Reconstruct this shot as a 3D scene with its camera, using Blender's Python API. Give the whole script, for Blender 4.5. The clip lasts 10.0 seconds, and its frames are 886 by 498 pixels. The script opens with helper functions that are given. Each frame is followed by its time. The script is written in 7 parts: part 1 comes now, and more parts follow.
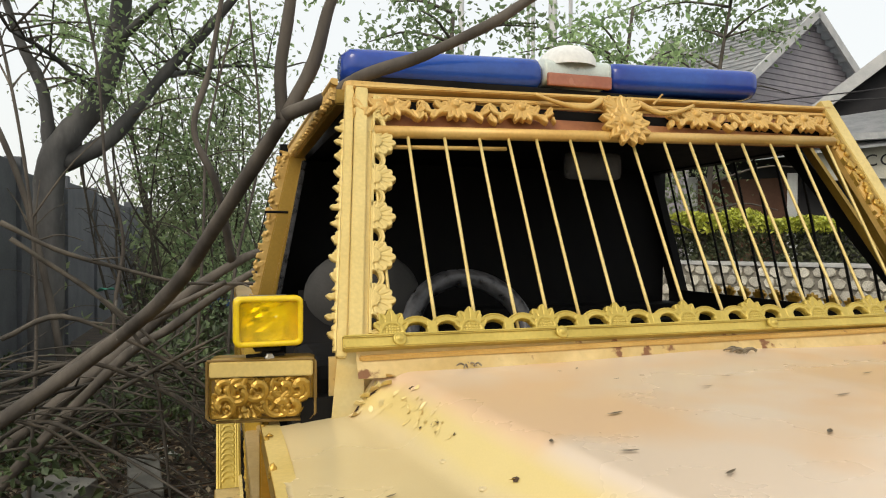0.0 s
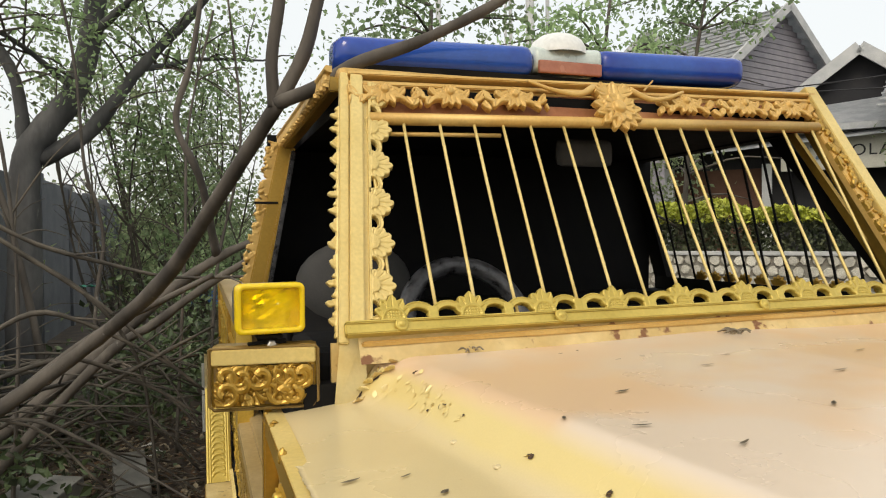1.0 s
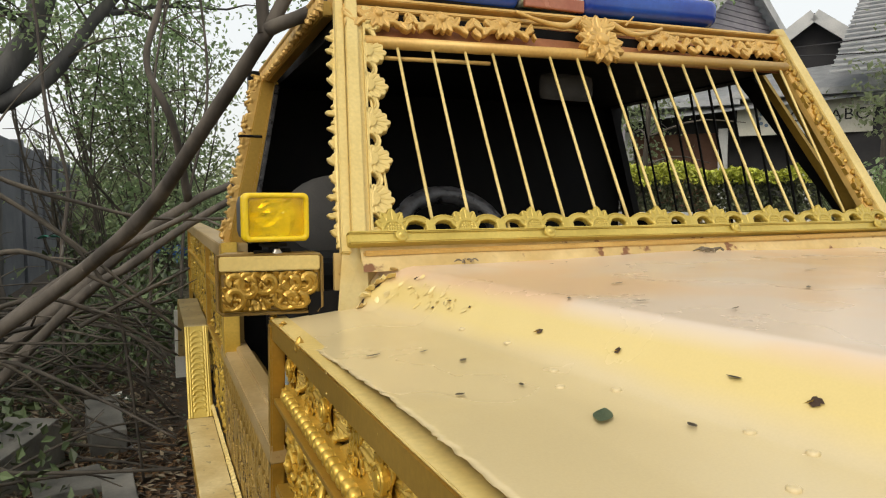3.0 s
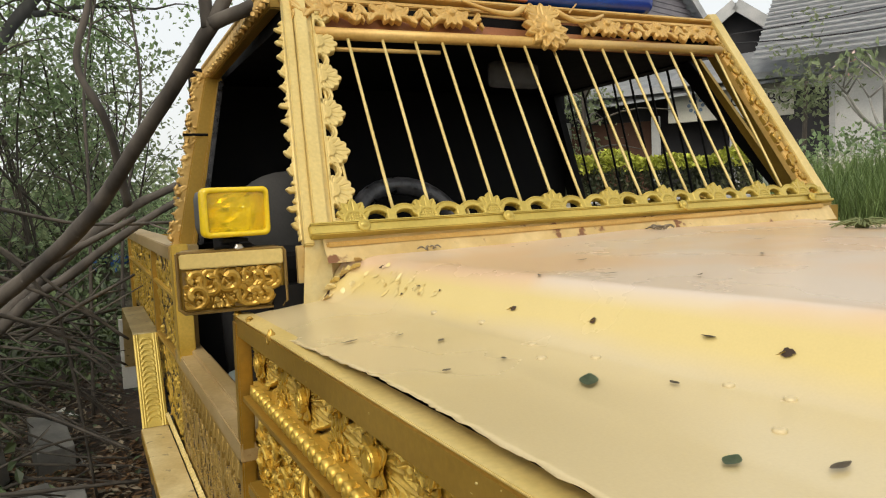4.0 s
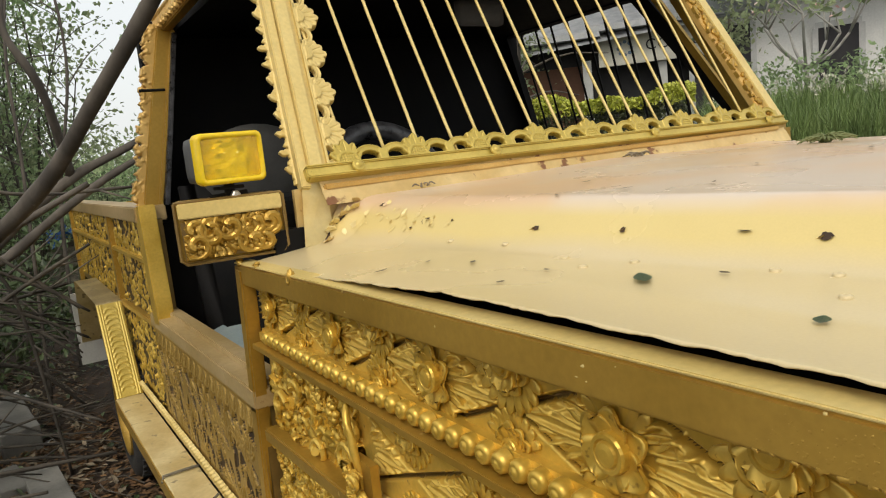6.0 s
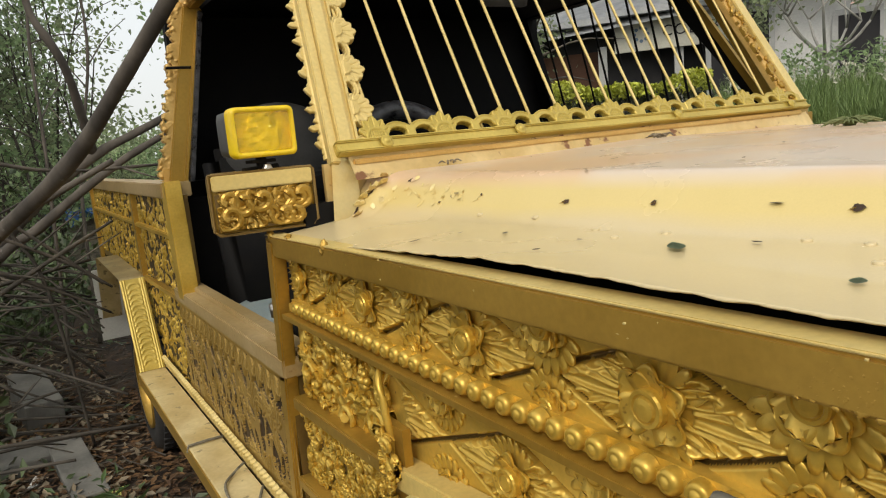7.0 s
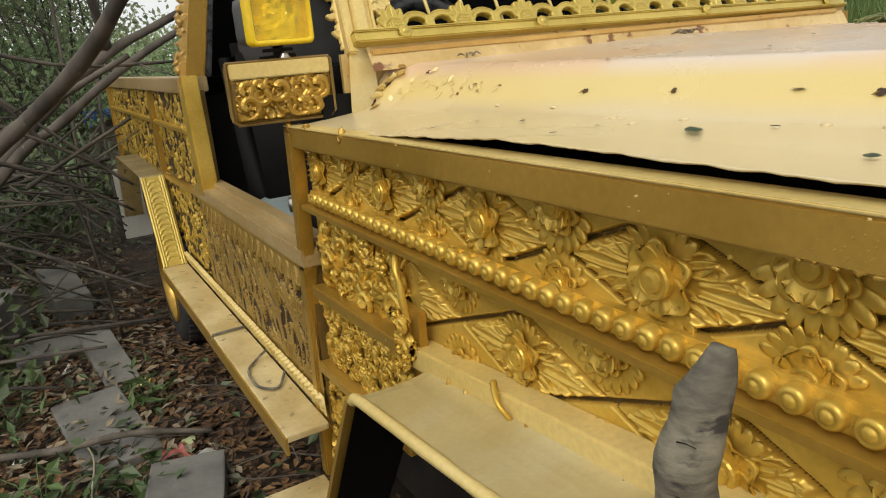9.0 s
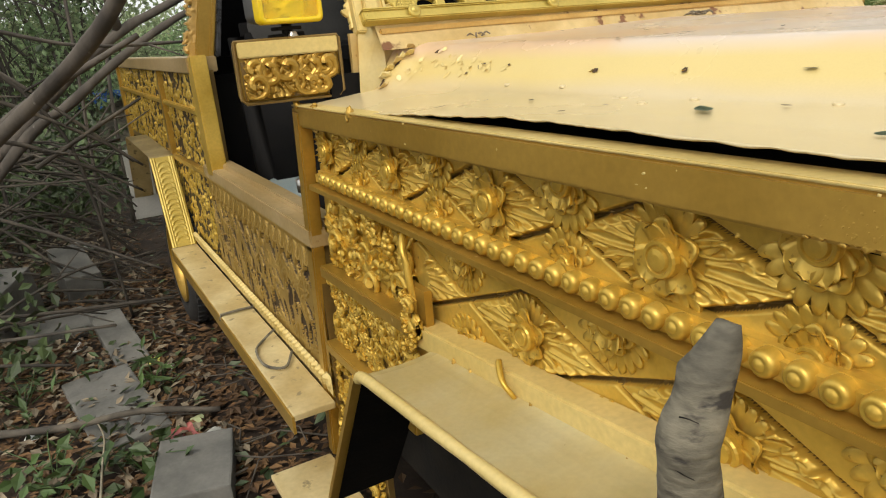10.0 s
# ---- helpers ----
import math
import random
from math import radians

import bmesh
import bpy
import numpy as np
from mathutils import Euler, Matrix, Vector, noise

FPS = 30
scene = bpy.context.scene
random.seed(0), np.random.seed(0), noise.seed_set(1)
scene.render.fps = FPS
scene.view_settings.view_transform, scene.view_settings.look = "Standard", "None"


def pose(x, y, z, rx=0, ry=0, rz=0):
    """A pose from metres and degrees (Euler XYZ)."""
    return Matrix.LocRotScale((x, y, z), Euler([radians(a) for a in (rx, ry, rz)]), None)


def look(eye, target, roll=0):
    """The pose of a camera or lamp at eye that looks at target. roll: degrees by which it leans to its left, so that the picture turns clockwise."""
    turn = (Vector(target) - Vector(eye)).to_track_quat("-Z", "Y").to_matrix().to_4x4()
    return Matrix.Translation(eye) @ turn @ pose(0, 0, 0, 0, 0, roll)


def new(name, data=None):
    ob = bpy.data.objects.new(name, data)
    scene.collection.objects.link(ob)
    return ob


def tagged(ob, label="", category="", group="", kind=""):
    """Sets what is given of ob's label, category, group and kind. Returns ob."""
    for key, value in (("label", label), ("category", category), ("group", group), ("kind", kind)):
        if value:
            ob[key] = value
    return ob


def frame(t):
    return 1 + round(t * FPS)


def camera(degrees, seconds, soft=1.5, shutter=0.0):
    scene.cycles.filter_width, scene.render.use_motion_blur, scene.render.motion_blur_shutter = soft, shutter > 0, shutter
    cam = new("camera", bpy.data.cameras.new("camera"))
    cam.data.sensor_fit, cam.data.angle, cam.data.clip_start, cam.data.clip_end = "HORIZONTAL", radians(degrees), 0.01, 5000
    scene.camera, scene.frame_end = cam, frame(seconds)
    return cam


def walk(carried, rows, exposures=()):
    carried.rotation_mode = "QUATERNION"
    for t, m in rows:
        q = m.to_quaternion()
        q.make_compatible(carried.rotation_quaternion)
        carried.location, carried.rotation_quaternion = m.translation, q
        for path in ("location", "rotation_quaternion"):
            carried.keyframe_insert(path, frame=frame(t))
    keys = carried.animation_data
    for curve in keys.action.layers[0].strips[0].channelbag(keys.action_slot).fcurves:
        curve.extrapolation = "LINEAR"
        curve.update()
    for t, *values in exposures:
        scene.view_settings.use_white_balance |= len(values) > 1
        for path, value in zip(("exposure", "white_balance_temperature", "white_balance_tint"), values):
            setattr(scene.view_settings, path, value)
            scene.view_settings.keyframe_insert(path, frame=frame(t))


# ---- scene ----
# camera and its walk
cam = camera(65.7, 10.0, soft=1.1)
PATH = [
    (0, (-0.204, -1.203, 1.273), (0.402, 0.703, 1.25), 0.1),
    (0.5, (-0.221, -1.193, 1.27), (0.409, 0.705, 1.229), -0.8),
    (1, (-0.243, -1.193, 1.256), (0.423, 0.693, 1.217), -0.6),
    (1.5, (-0.26, -1.194, 1.234), (0.431, 0.681, 1.16), -0.2),
    (2, (-0.282, -1.209, 1.208), (0.416, 0.662, 1.098), 0.0),
    (2.5, (-0.309, -1.223, 1.181), (0.412, 0.638, 1.048), 0.2),
    (4, (-0.368, -1.215, 1.145), (0.554, 0.554, 0.993), -2.6),
    (4.5, (-0.393, -1.206, 1.14), (0.594, 0.524, 0.96), -3.9),
    (5, (-0.424, -1.19, 1.129), (0.604, 0.512, 0.908), -4.5),
    (6.5, (-0.496, -1.169, 1.107), (0.565, 0.497, 0.796), -6.2),
    (7, (-0.514, -1.175, 1.1), (0.516, 0.509, 0.775), -5.3),
    (7.5, (-0.525, -1.179, 1.096), (0.478, 0.516, 0.746), -5.1),
    (8, (-0.53, -1.185, 1.09), (0.45, 0.516, 0.707), -4.8),
    (8.5, (-0.53, -1.189, 1.08), (0.423, 0.493, 0.568), -4.9),
    (9, (-0.526, -1.191, 1.073), (0.414, 0.479, 0.5), -4.8),
    (9.5, (-0.523, -1.193, 1.069), (0.392, 0.48, 0.464), -4.7),
    (10, (-0.525, -1.193, 1.066), (0.384, 0.48, 0.453), -4.5),
]

walk(cam, [(t, look(eye, target, roll)) for t, eye, target, roll in PATH], [(0.0, 0.0, 6750, 8), (4.0, -0.04, 6700, 8), (6.5, -0.06, 6650, 8), (9.0, -0.06, 6650, 8), (10.0, 0.1, 6650, 8)])

# ---- world and sun ----
world = bpy.data.worlds.new("sky")
scene.world = world
world.use_nodes = True
wn = world.node_tree
sky = wn.nodes.new("ShaderNodeTexSky")
sky.sky_type = "NISHITA"
sky.sun_disc = False
sky.sun_elevation = radians(45)
sky.sun_rotation = radians(225)
sky.air_density, sky.dust_density, sky.ozone_density = 1.0, 7.0, 0.6
wn.nodes["Background"].inputs["Strength"].default_value = 0.15
haze = wn.nodes.new("ShaderNodeMix")  # thin bright overcast over the blue
haze.data_type = "RGBA"
haze.inputs[0].default_value = 0.7
haze.inputs[7].default_value = (8.0, 8.2, 8.3, 1)
wn.links.new(sky.outputs["Color"], haze.inputs[6])
wn.links.new(haze.outputs[2], wn.nodes["Background"].inputs["Color"])
sun = new("sun", bpy.data.lights.new("sun", "SUN"))
sun.data.energy, sun.data.angle, sun.data.color = 1.0, radians(22), (1.0, 0.94, 0.84)
sun.matrix_world = look((-7.0, -7.0, 10), (0, 0, 0))


# ---- materials ----
def material(name, c1, c2=None, rough=0.6, metal=0.0, scale=6.0, fine=120.0, bump=0.15, fleck=None, fleck_at=0.66, vary=0.0, spec=0.5, trans=0.0, stretch=(1, 1, 1), grain_amount=0.07):
    """A surface with broad patches of two colours, fine grain, optional flecks of a third colour and relief."""
    m = bpy.data.materials.new(name)
    m.use_nodes = True
    t = m.node_tree
    p = t.nodes["Principled BSDF"]
    co = t.nodes.new("ShaderNodeTexCoord")
    mp = t.nodes.new("ShaderNodeMapping")
    mp.inputs["Scale"].default_value = stretch
    t.links.new(co.outputs["Object"], mp.inputs["Vector"])
    broad = t.nodes.new("ShaderNodeTexNoise")
    broad.inputs["Scale"].default_value, broad.inputs["Detail"].default_value = scale, 6
    grain = t.nodes.new("ShaderNodeTexNoise")
    grain.inputs["Scale"].default_value, grain.inputs["Detail"].default_value = fine, 4
    for n in (broad, grain):
        t.links.new(mp.outputs["Vector"], n.inputs["Vector"])
    ramp = t.nodes.new("ShaderNodeValToRGB")
    ramp.color_ramp.elements[0].position, ramp.color_ramp.elements[1].position = 0.38, 0.64
    ramp.color_ramp.elements[0].color, ramp.color_ramp.elements[1].color = (*c1, 1), (*(c2 or c1), 1)
    t.links.new(broad.outputs["Fac"], ramp.inputs["Fac"])
    colour = ramp.outputs["Color"]

    def mix(kind, fac, a, b):
        n = t.nodes.new("ShaderNodeMix")
        n.data_type, n.blend_type = "RGBA", kind
        for k, v in ((0, fac), (6, a), (7, b)):
            if isinstance(v, (int, float)):
                n.inputs[k].default_value = v
            elif isinstance(v, tuple):
                n.inputs[k].default_value = (*v, 1)
            else:
                t.links.new(v, n.inputs[k])
        return n.outputs[2]

    g = t.nodes.new("ShaderNodeMapRange")
    g.inputs["From Min"].default_value, g.inputs["From Max"].default_value = 0.3, 0.7
    g.inputs["To Min"].default_value, g.inputs["To Max"].default_value = 1 - grain_amount, 1 + grain_amount
    t.links.new(grain.outputs["Fac"], g.inputs["Value"])
    gc = t.nodes.new("ShaderNodeCombineColor")
    for k in range(3):
        t.links.new(g.outputs["Result"], gc.inputs[k])
    colour = mix("MULTIPLY", 1.0, colour, gc.outputs["Color"])
    if vary:
        oi = t.nodes.new("ShaderNodeObjectInfo")
        vr = t.nodes.new("ShaderNodeMapRange")
        vr.inputs["To Min"].default_value, vr.inputs["To Max"].default_value = 1 - vary, 1 + vary
        t.links.new(oi.outputs["Random"], vr.inputs["Value"])
        gi = t.nodes.new("ShaderNodeNewGeometry")
        vi = t.nodes.new("ShaderNodeMapRange")
        vi.inputs["To Min"].default_value, vi.inputs["To Max"].default_value = 1 - vary, 1 + vary
        t.links.new(gi.outputs["Random Per Island"], vi.inputs["Value"])
        mu = t.nodes.new("ShaderNodeMath")
        mu.operation = "MULTIPLY"
        t.links.new(vr.outputs["Result"], mu.inputs[0])
        t.links.new(vi.outputs["Result"], mu.inputs[1])
        vc = t.nodes.new("ShaderNodeCombineColor")
        for k in range(3):
            t.links.new(mu.outputs["Value"], vc.inputs[k])
        colour = mix("MULTIPLY", 1.0, colour, vc.outputs["Color"])
    if fleck:
        sp = t.nodes.new("ShaderNodeTexNoise")
        sp.inputs["Scale"].default_value, sp.inputs["Detail"].default_value = fine * 0.35, 8
        t.links.new(mp.outputs["Vector"], sp.inputs["Vector"])
        fr = t.nodes.new("ShaderNodeMapRange")
        fr.inputs["From Min"].default_value, fr.inputs["From Max"].default_value = fleck_at, fleck_at + 0.05
        t.links.new(sp.outputs["Fac"], fr.inputs["Value"])
        colour = mix("MIX", fr.outputs["Result"], colour, fleck)
    t.links.new(colour, p.inputs["Base Color"])
    rr = t.nodes.new("ShaderNodeMapRange")
    rr.inputs["To Min"].default_value, rr.inputs["To Max"].default_value = max(rough - 0.12, 0.03), min(rough + 0.12, 1)
    t.links.new(broad.outputs["Fac"], rr.inputs["Value"])
    t.links.new(rr.outputs["Result"], p.inputs["Roughness"])
    p.inputs["Metallic"].default_value = metal
    p.inputs["Specular IOR Level"].default_value = spec
    if trans:
        p.inputs["Transmission Weight"].default_value = trans
    if bump:
        b = t.nodes.new("ShaderNodeBump")
        b.inputs["Strength"].default_value, b.inputs["Distance"].default_value = bump, 0.002
        t.links.new(grain.outputs["Fac"], b.inputs["Height"])
        t.links.new(b.outputs["Normal"], p.inputs["Normal"])
    return m


GOLD = material("carved_gold_leaf_paint", (0.54, 0.345, 0.050), (0.70, 0.475, 0.092), 0.33, 0.48, 9, 160, 0.08, (0.24, 0.13, 0.02), 0.71)
GOLD_RAIL = material("satin_gold_rail_paint", (0.38, 0.228, 0.036), (0.49, 0.305, 0.058), 0.32, 0.5, 4, 120, 0.08, (0.66, 0.50, 0.20), 0.73)
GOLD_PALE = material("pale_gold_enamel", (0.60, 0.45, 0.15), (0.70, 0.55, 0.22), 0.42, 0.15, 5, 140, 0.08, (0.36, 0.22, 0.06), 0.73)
GOLD_ORANGE = material("orange_gold_enamel", (0.55, 0.33, 0.085), (0.66, 0.44, 0.14), 0.4, 0.2, 7, 140, 0.08, (0.26, 0.12, 0.035), 0.70)
HOOD = material("weathered_hood_enamel", (0.62, 0.52, 0.275), (0.67, 0.57, 0.315), 0.28, 0.06, 2.5, 400, 0.02, (0.50, 0.37, 0.16), 0.75, grain_amount=0.02)


def hood_wear(m):
    """Sun-faded pinkish patches and a peach stain on the raised middle of the hood."""
    t = m.node_tree
    p = t.nodes["Principled BSDF"]
    was = p.inputs["Base Color"].links[0].from_socket
    co = t.nodes.new("ShaderNodeTexCoord")
    sp = t.nodes.new("ShaderNodeSeparateXYZ")
    t.links.new(co.outputs["Object"], sp.inputs[0])
    ns = t.nodes.new("ShaderNodeTexNoise")
    ns.inputs["Scale"].default_value, ns.inputs["Detail"].default_value = 3.2, 3
    t.links.new(co.outputs["Object"], ns.inputs["Vector"])
    lift = t.nodes.new("ShaderNodeMapRange")
    lift.inputs["From Min"].default_value, lift.inputs["From Max"].default_value = 1.010, 1.030
    t.links.new(sp.outputs["Z"], lift.inputs["Value"])
    stain = t.nodes.new("ShaderNodeMapRange")
    stain.inputs["From Min"].default_value, stain.inputs["From Max"].default_value = 0.42, 0.58
    t.links.new(ns.outputs["Fac"], stain.inputs["Value"])
    two = t.nodes.new("ShaderNodeMix")
    two.data_type = "RGBA"
    two.inputs[6].default_value, two.inputs[7].default_value = (0.66, 0.54, 0.41, 1), (0.67, 0.47, 0.29, 1)
    t.links.new(stain.outputs["Result"], two.inputs[0])
    # grey-pink tone on the low shelf, stronger yellow on the slope, set by height
    shelf = t.nodes.new("ShaderNodeMapRange")
    shelf.inputs["From Min"].default_value, shelf.inputs["From Max"].default_value = 0.974, 0.992
    blur = t.nodes.new("ShaderNodeMath")
    blur.operation = "MULTIPLY_ADD"
    blur.inputs[1].default_value = 0.03
    blur2 = t.nodes.new("ShaderNodeMath")
    blur2.operation = "ADD"
    blur2.inputs[1].default_value = -0.015
    t.links.new(ns.outputs["Fac"], blur.inputs[0])
    t.links.new(sp.outputs["Z"], blur.inputs[2])
    t.links.new(blur.outputs[0], blur2.inputs[0])
    t.links.new(blur2.outputs[0], shelf.inputs["Value"])
    tone = t.nodes.new("ShaderNodeMix")
    tone.data_type = "RGBA"
    tone.inputs[6].default_value, tone.inputs[7].default_value = (0.96, 0.925, 0.95, 1), (1.03, 0.97, 0.74, 1)
    t.links.new(shelf.outputs["Result"], tone.inputs[0])
    tint = t.nodes.new("ShaderNodeMix")
    tint.data_type, tint.blend_type = "RGBA", "MULTIPLY"
    tint.inputs[0].default_value = 1.0
    t.links.new(was, tint.inputs[6])
    t.links.new(tone.outputs[2], tint.inputs[7])
    mix = t.nodes.new("ShaderNodeMix")
    mix.data_type = "RGBA"
    t.links.new(lift.outputs["Result"], mix.inputs[0])
    t.links.new(tint.outputs[2], mix.inputs[6])
    t.links.new(two.outputs[2], mix.inputs[7])
    t.links.new(mix.outputs[2], p.inputs["Base Color"])


hood_wear(HOOD)
RUST = material("brown_rust_hole", (0.035, 0.020, 0.011), (0.075, 0.042, 0.022), 0.9, 0, 60, 200, 0.4)
WRAP = material("glossy_black_wrap", (0.012, 0.012, 0.013), (0.06, 0.06, 0.064), 0.3, 0, 40, 90, 0.5)
RUSTY = material("rust_stained_gold", (0.52, 0.36, 0.13), (0.66, 0.50, 0.23), 0.5, 0.1, 9, 70, 0.3, (0.20, 0.085, 0.03), 0.60)
GOLD_OLIVE = material("olive_gold_enamel", (0.47, 0.35, 0.068), (0.59, 0.45, 0.105), 0.36, 0.3, 8, 140, 0.08, (0.22, 0.15, 0.03), 0.71)
ARCH_CREAM = material("cream_arch_paint", (0.86, 0.71, 0.33), (0.92, 0.82, 0.48), 0.22, 0.1, 9, 160, 0.06, (0.55, 0.42, 0.2), 0.74, grain_amount=0.03)
STEP_METAL = material("scuffed_running_board_paint", (0.50, 0.38, 0.17), (0.68, 0.57, 0.31), 0.42, 0.12, 7, 90, 0.12, (0.30, 0.24, 0.13), 0.62)
FADED = material("faded_bed_rail", (0.36, 0.25, 0.10), (0.46, 0.34, 0.17), 0.45, 0.2, 5, 80, 0.15, (0.2, 0.1, 0.04), 0.70)
# brown panel paint, and the shade painted into the fender grooves
PANEL_BROWN_AND_SHADE = material("brown_gold_panel_and_groove_shade", (0.17, 0.105, 0.03), (0.26, 0.17, 0.05), 0.4, 0.35, 10, 120, 0.2, (0.08, 0.04, 0.012), 0.7)
# near-black brown that paints shade into the gaps between carved leaves
GAP_SHADE = material("carving_gap_shade", (0.035, 0.02, 0.008), (0.075, 0.045, 0.016), 0.6, 0.1, 12, 120, 0.2)
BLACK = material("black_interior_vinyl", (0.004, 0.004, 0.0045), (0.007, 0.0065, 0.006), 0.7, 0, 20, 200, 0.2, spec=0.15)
DARK = material("matte_near_black", (0.006, 0.0055, 0.005), (0.014, 0.012, 0.009), 0.9, 0, 12, 90, 0.4, spec=0.2)
RUBBER = material("tyre_rubber", (0.022, 0.022, 0.023), (0.04, 0.038, 0.035), 0.75, 0, 14, 120, 0.4)
CHROME = material("dull_steel", (0.42, 0.40, 0.36), (0.55, 0.53, 0.5), 0.32, 0.9, 10, 150, 0.1)
SILVER = material("silver_light_bar_body", (0.60, 0.66, 0.60), (0.72, 0.76, 0.69), 0.3, 0.2, 5, 150, 0.05)
BROWN_LENS = material("faded_red_brown_lens", (0.35, 0.12, 0.07), (0.42, 0.17, 0.10), 0.25, 0, 10, 80, 0.02)
WHITE_DOME = material("white_plastic_dome", (0.72, 0.74, 0.70), (0.80, 0.80, 0.76), 0.35, 0, 8, 100, 0.02)
BLUE = material("blue_plastic_lens", (0.012, 0.042, 0.29), (0.022, 0.085, 0.40), 0.16, 0, 4, 60, 0.02, spec=0.6)
GREY_CLOTH = material("grey_seat_cover", (0.038, 0.038, 0.036), (0.06, 0.058, 0.055), 0.8, 0, 9, 150, 0.3)
BLUE_GREY = material("pale_blue_grey_vinyl", (0.22, 0.28, 0.29), (0.28, 0.33, 0.33), 0.55, 0, 9, 150, 0.2)
YELLOW = material("yellow_lamp_glass", (0.90, 0.68, 0.005), (0.94, 0.74, 0.02), 0.08, 0, 4, 60, 0.0, trans=0.75)
YELLOW_RIM = material("yellow_plastic_rim", (0.70, 0.49, 0.008), (0.78, 0.56, 0.015), 0.25, 0, 6, 90, 0.05)
REFLECTOR = material("lamp_reflector", (0.85, 0.72, 0.25), (0.9, 0.78, 0.32), 0.12, 0.9, 5, 60, 0.0)
BARK_DARK = material("dark_tree_bark", (0.05, 0.05, 0.05), (0.11, 0.107, 0.103), 0.9, 0, 7, 60, 0.9, (0.12, 0.115, 0.11), 0.68, stretch=(1, 1, 0.35))
BARK = material("grey_brown_bark", (0.054, 0.046, 0.038), (0.122, 0.105, 0.086), 0.9, 0, 9, 70, 0.9, (0.24, 0.22, 0.19), 0.68, stretch=(1, 1, 0.35))
TWIG = material("dry_twig_bark", (0.045, 0.039, 0.031), (0.105, 0.09, 0.07), 0.9, 0, 12, 90, 0.6, vary=0.3)
DEADWOOD = material("weathered_grey_wood", (0.10, 0.09, 0.066), (0.20, 0.18, 0.13), 0.9, 0, 30, 150, 1.0, (0.04, 0.035, 0.03), 0.60, stretch=(0.5, 0.5, 1.3), grain_amount=0.3)
LEAF = material("green_foliage", (0.20, 0.29, 0.13), (0.31, 0.40, 0.21), 0.5, 0, 3, 30, 0.1, vary=0.45)
LEAF_FAR = material("olive_foliage", (0.25, 0.31, 0.16), (0.35, 0.40, 0.22), 0.6, 0, 2, 20, 0.1, vary=0.4)
LEAF_LOW = material("dark_weed_leaf", (0.036, 0.056, 0.022), (0.078, 0.11, 0.042), 0.5, 0, 4, 40, 0.1, vary=0.45)
LEAF_DRY = material("dry_brown_leaf", (0.055, 0.030, 0.013), (0.135, 0.075, 0.034), 0.8, 0, 6, 60, 0.3, vary=0.45)
LEAF_RED = material("reddish_fallen_leaf", (0.15, 0.075, 0.028), (0.29, 0.165, 0.068), 0.8, 0, 6, 60, 0.3, vary=0.45)
LEAF_GREY = material("grey_dry_leaf", (0.16, 0.13, 0.085), (0.26, 0.21, 0.14), 0.8, 0, 30, 200, 0.3, vary=0.35)
SOIL = material("leaf_strewn_soil", (0.028, 0.019, 0.013), (0.065, 0.044, 0.028), 0.95, 0, 5, 60, 1.0, (0.10, 0.08, 0.055), 0.66)
CONCRETE = material("grey_concrete", (0.10, 0.10, 0.09), (0.165, 0.162, 0.145), 0.9, 0, 7, 90, 0.5, (0.12, 0.11, 0.09), 0.68, vary=0.12)
WALL_GREY = material("dark_grey_fence_wall", (0.085, 0.092, 0.104), (0.125, 0.132, 0.146), 0.85, 0, 2.5, 40, 0.4, (0.09, 0.09, 0.085), 0.68)



def thin_leaf(m, share=0.5):
    """Lets light through a leaf as well as off it."""
    t = m.node_tree
    p = t.nodes["Principled BSDF"]
    tr = t.nodes.new("ShaderNodeBsdfTranslucent")
    t.links.new(p.inputs["Base Color"].links[0].from_socket, tr.inputs["Color"])
    mx = t.nodes.new("ShaderNodeMixShader")
    mx.inputs[0].default_value = share
    t.links.new(p.outputs[0], mx.inputs[1])
    t.links.new(tr.outputs[0], mx.inputs[2])
    t.links.new(mx.outputs[0], t.nodes["Material Output"].inputs["Surface"])


for m in (LEAF, LEAF_FAR):
    thin_leaf(m, 0.62)


# ---- building helpers ----
WHERE = {}


def thing(name, at, label, category, group="", kind=""):
    ob = new(name)
    ob.empty_display_size = 0.1
    ob.location = at
    WHERE[ob] = Matrix.Translation(at)
    return tagged(ob, label, category, group, kind)


def place(ob, parent, m=None):
    """Hangs ob under parent, standing at m in the world."""
    m = m or Matrix.Identity(4)
    WHERE[ob] = m
    if parent:
        ob.parent = parent
        ob.matrix_parent_inverse = WHERE[parent].inverted()
    ob.matrix_basis = m
    return ob


def mesh_of(bm, mat, smooth=False, name="mesh"):
    me = bpy.data.meshes.new(name)
    bmesh.ops.recalc_face_normals(bm, faces=bm.faces)
    bm.to_mesh(me)
    bm.free()
    for m in mat if isinstance(mat, (list, tuple)) else [mat]:
        me.materials.append(m)
    if smooth:
        me.shade_smooth()
    return me


def part(name, bm, mat, parent, label="", smooth=False, m=None):
    me = bm if isinstance(bm, bpy.types.Mesh) else mesh_of(bm, mat, smooth, name)
    ob = place(new(name, me), parent, m)
    return tagged(ob, label) if label else ob


def solid(name, bm, mat, label, category, kind="", group="", smooth=False, m=None):
    return tagged(part(name, bm, mat, None, "", smooth, m), label, category, group, kind)


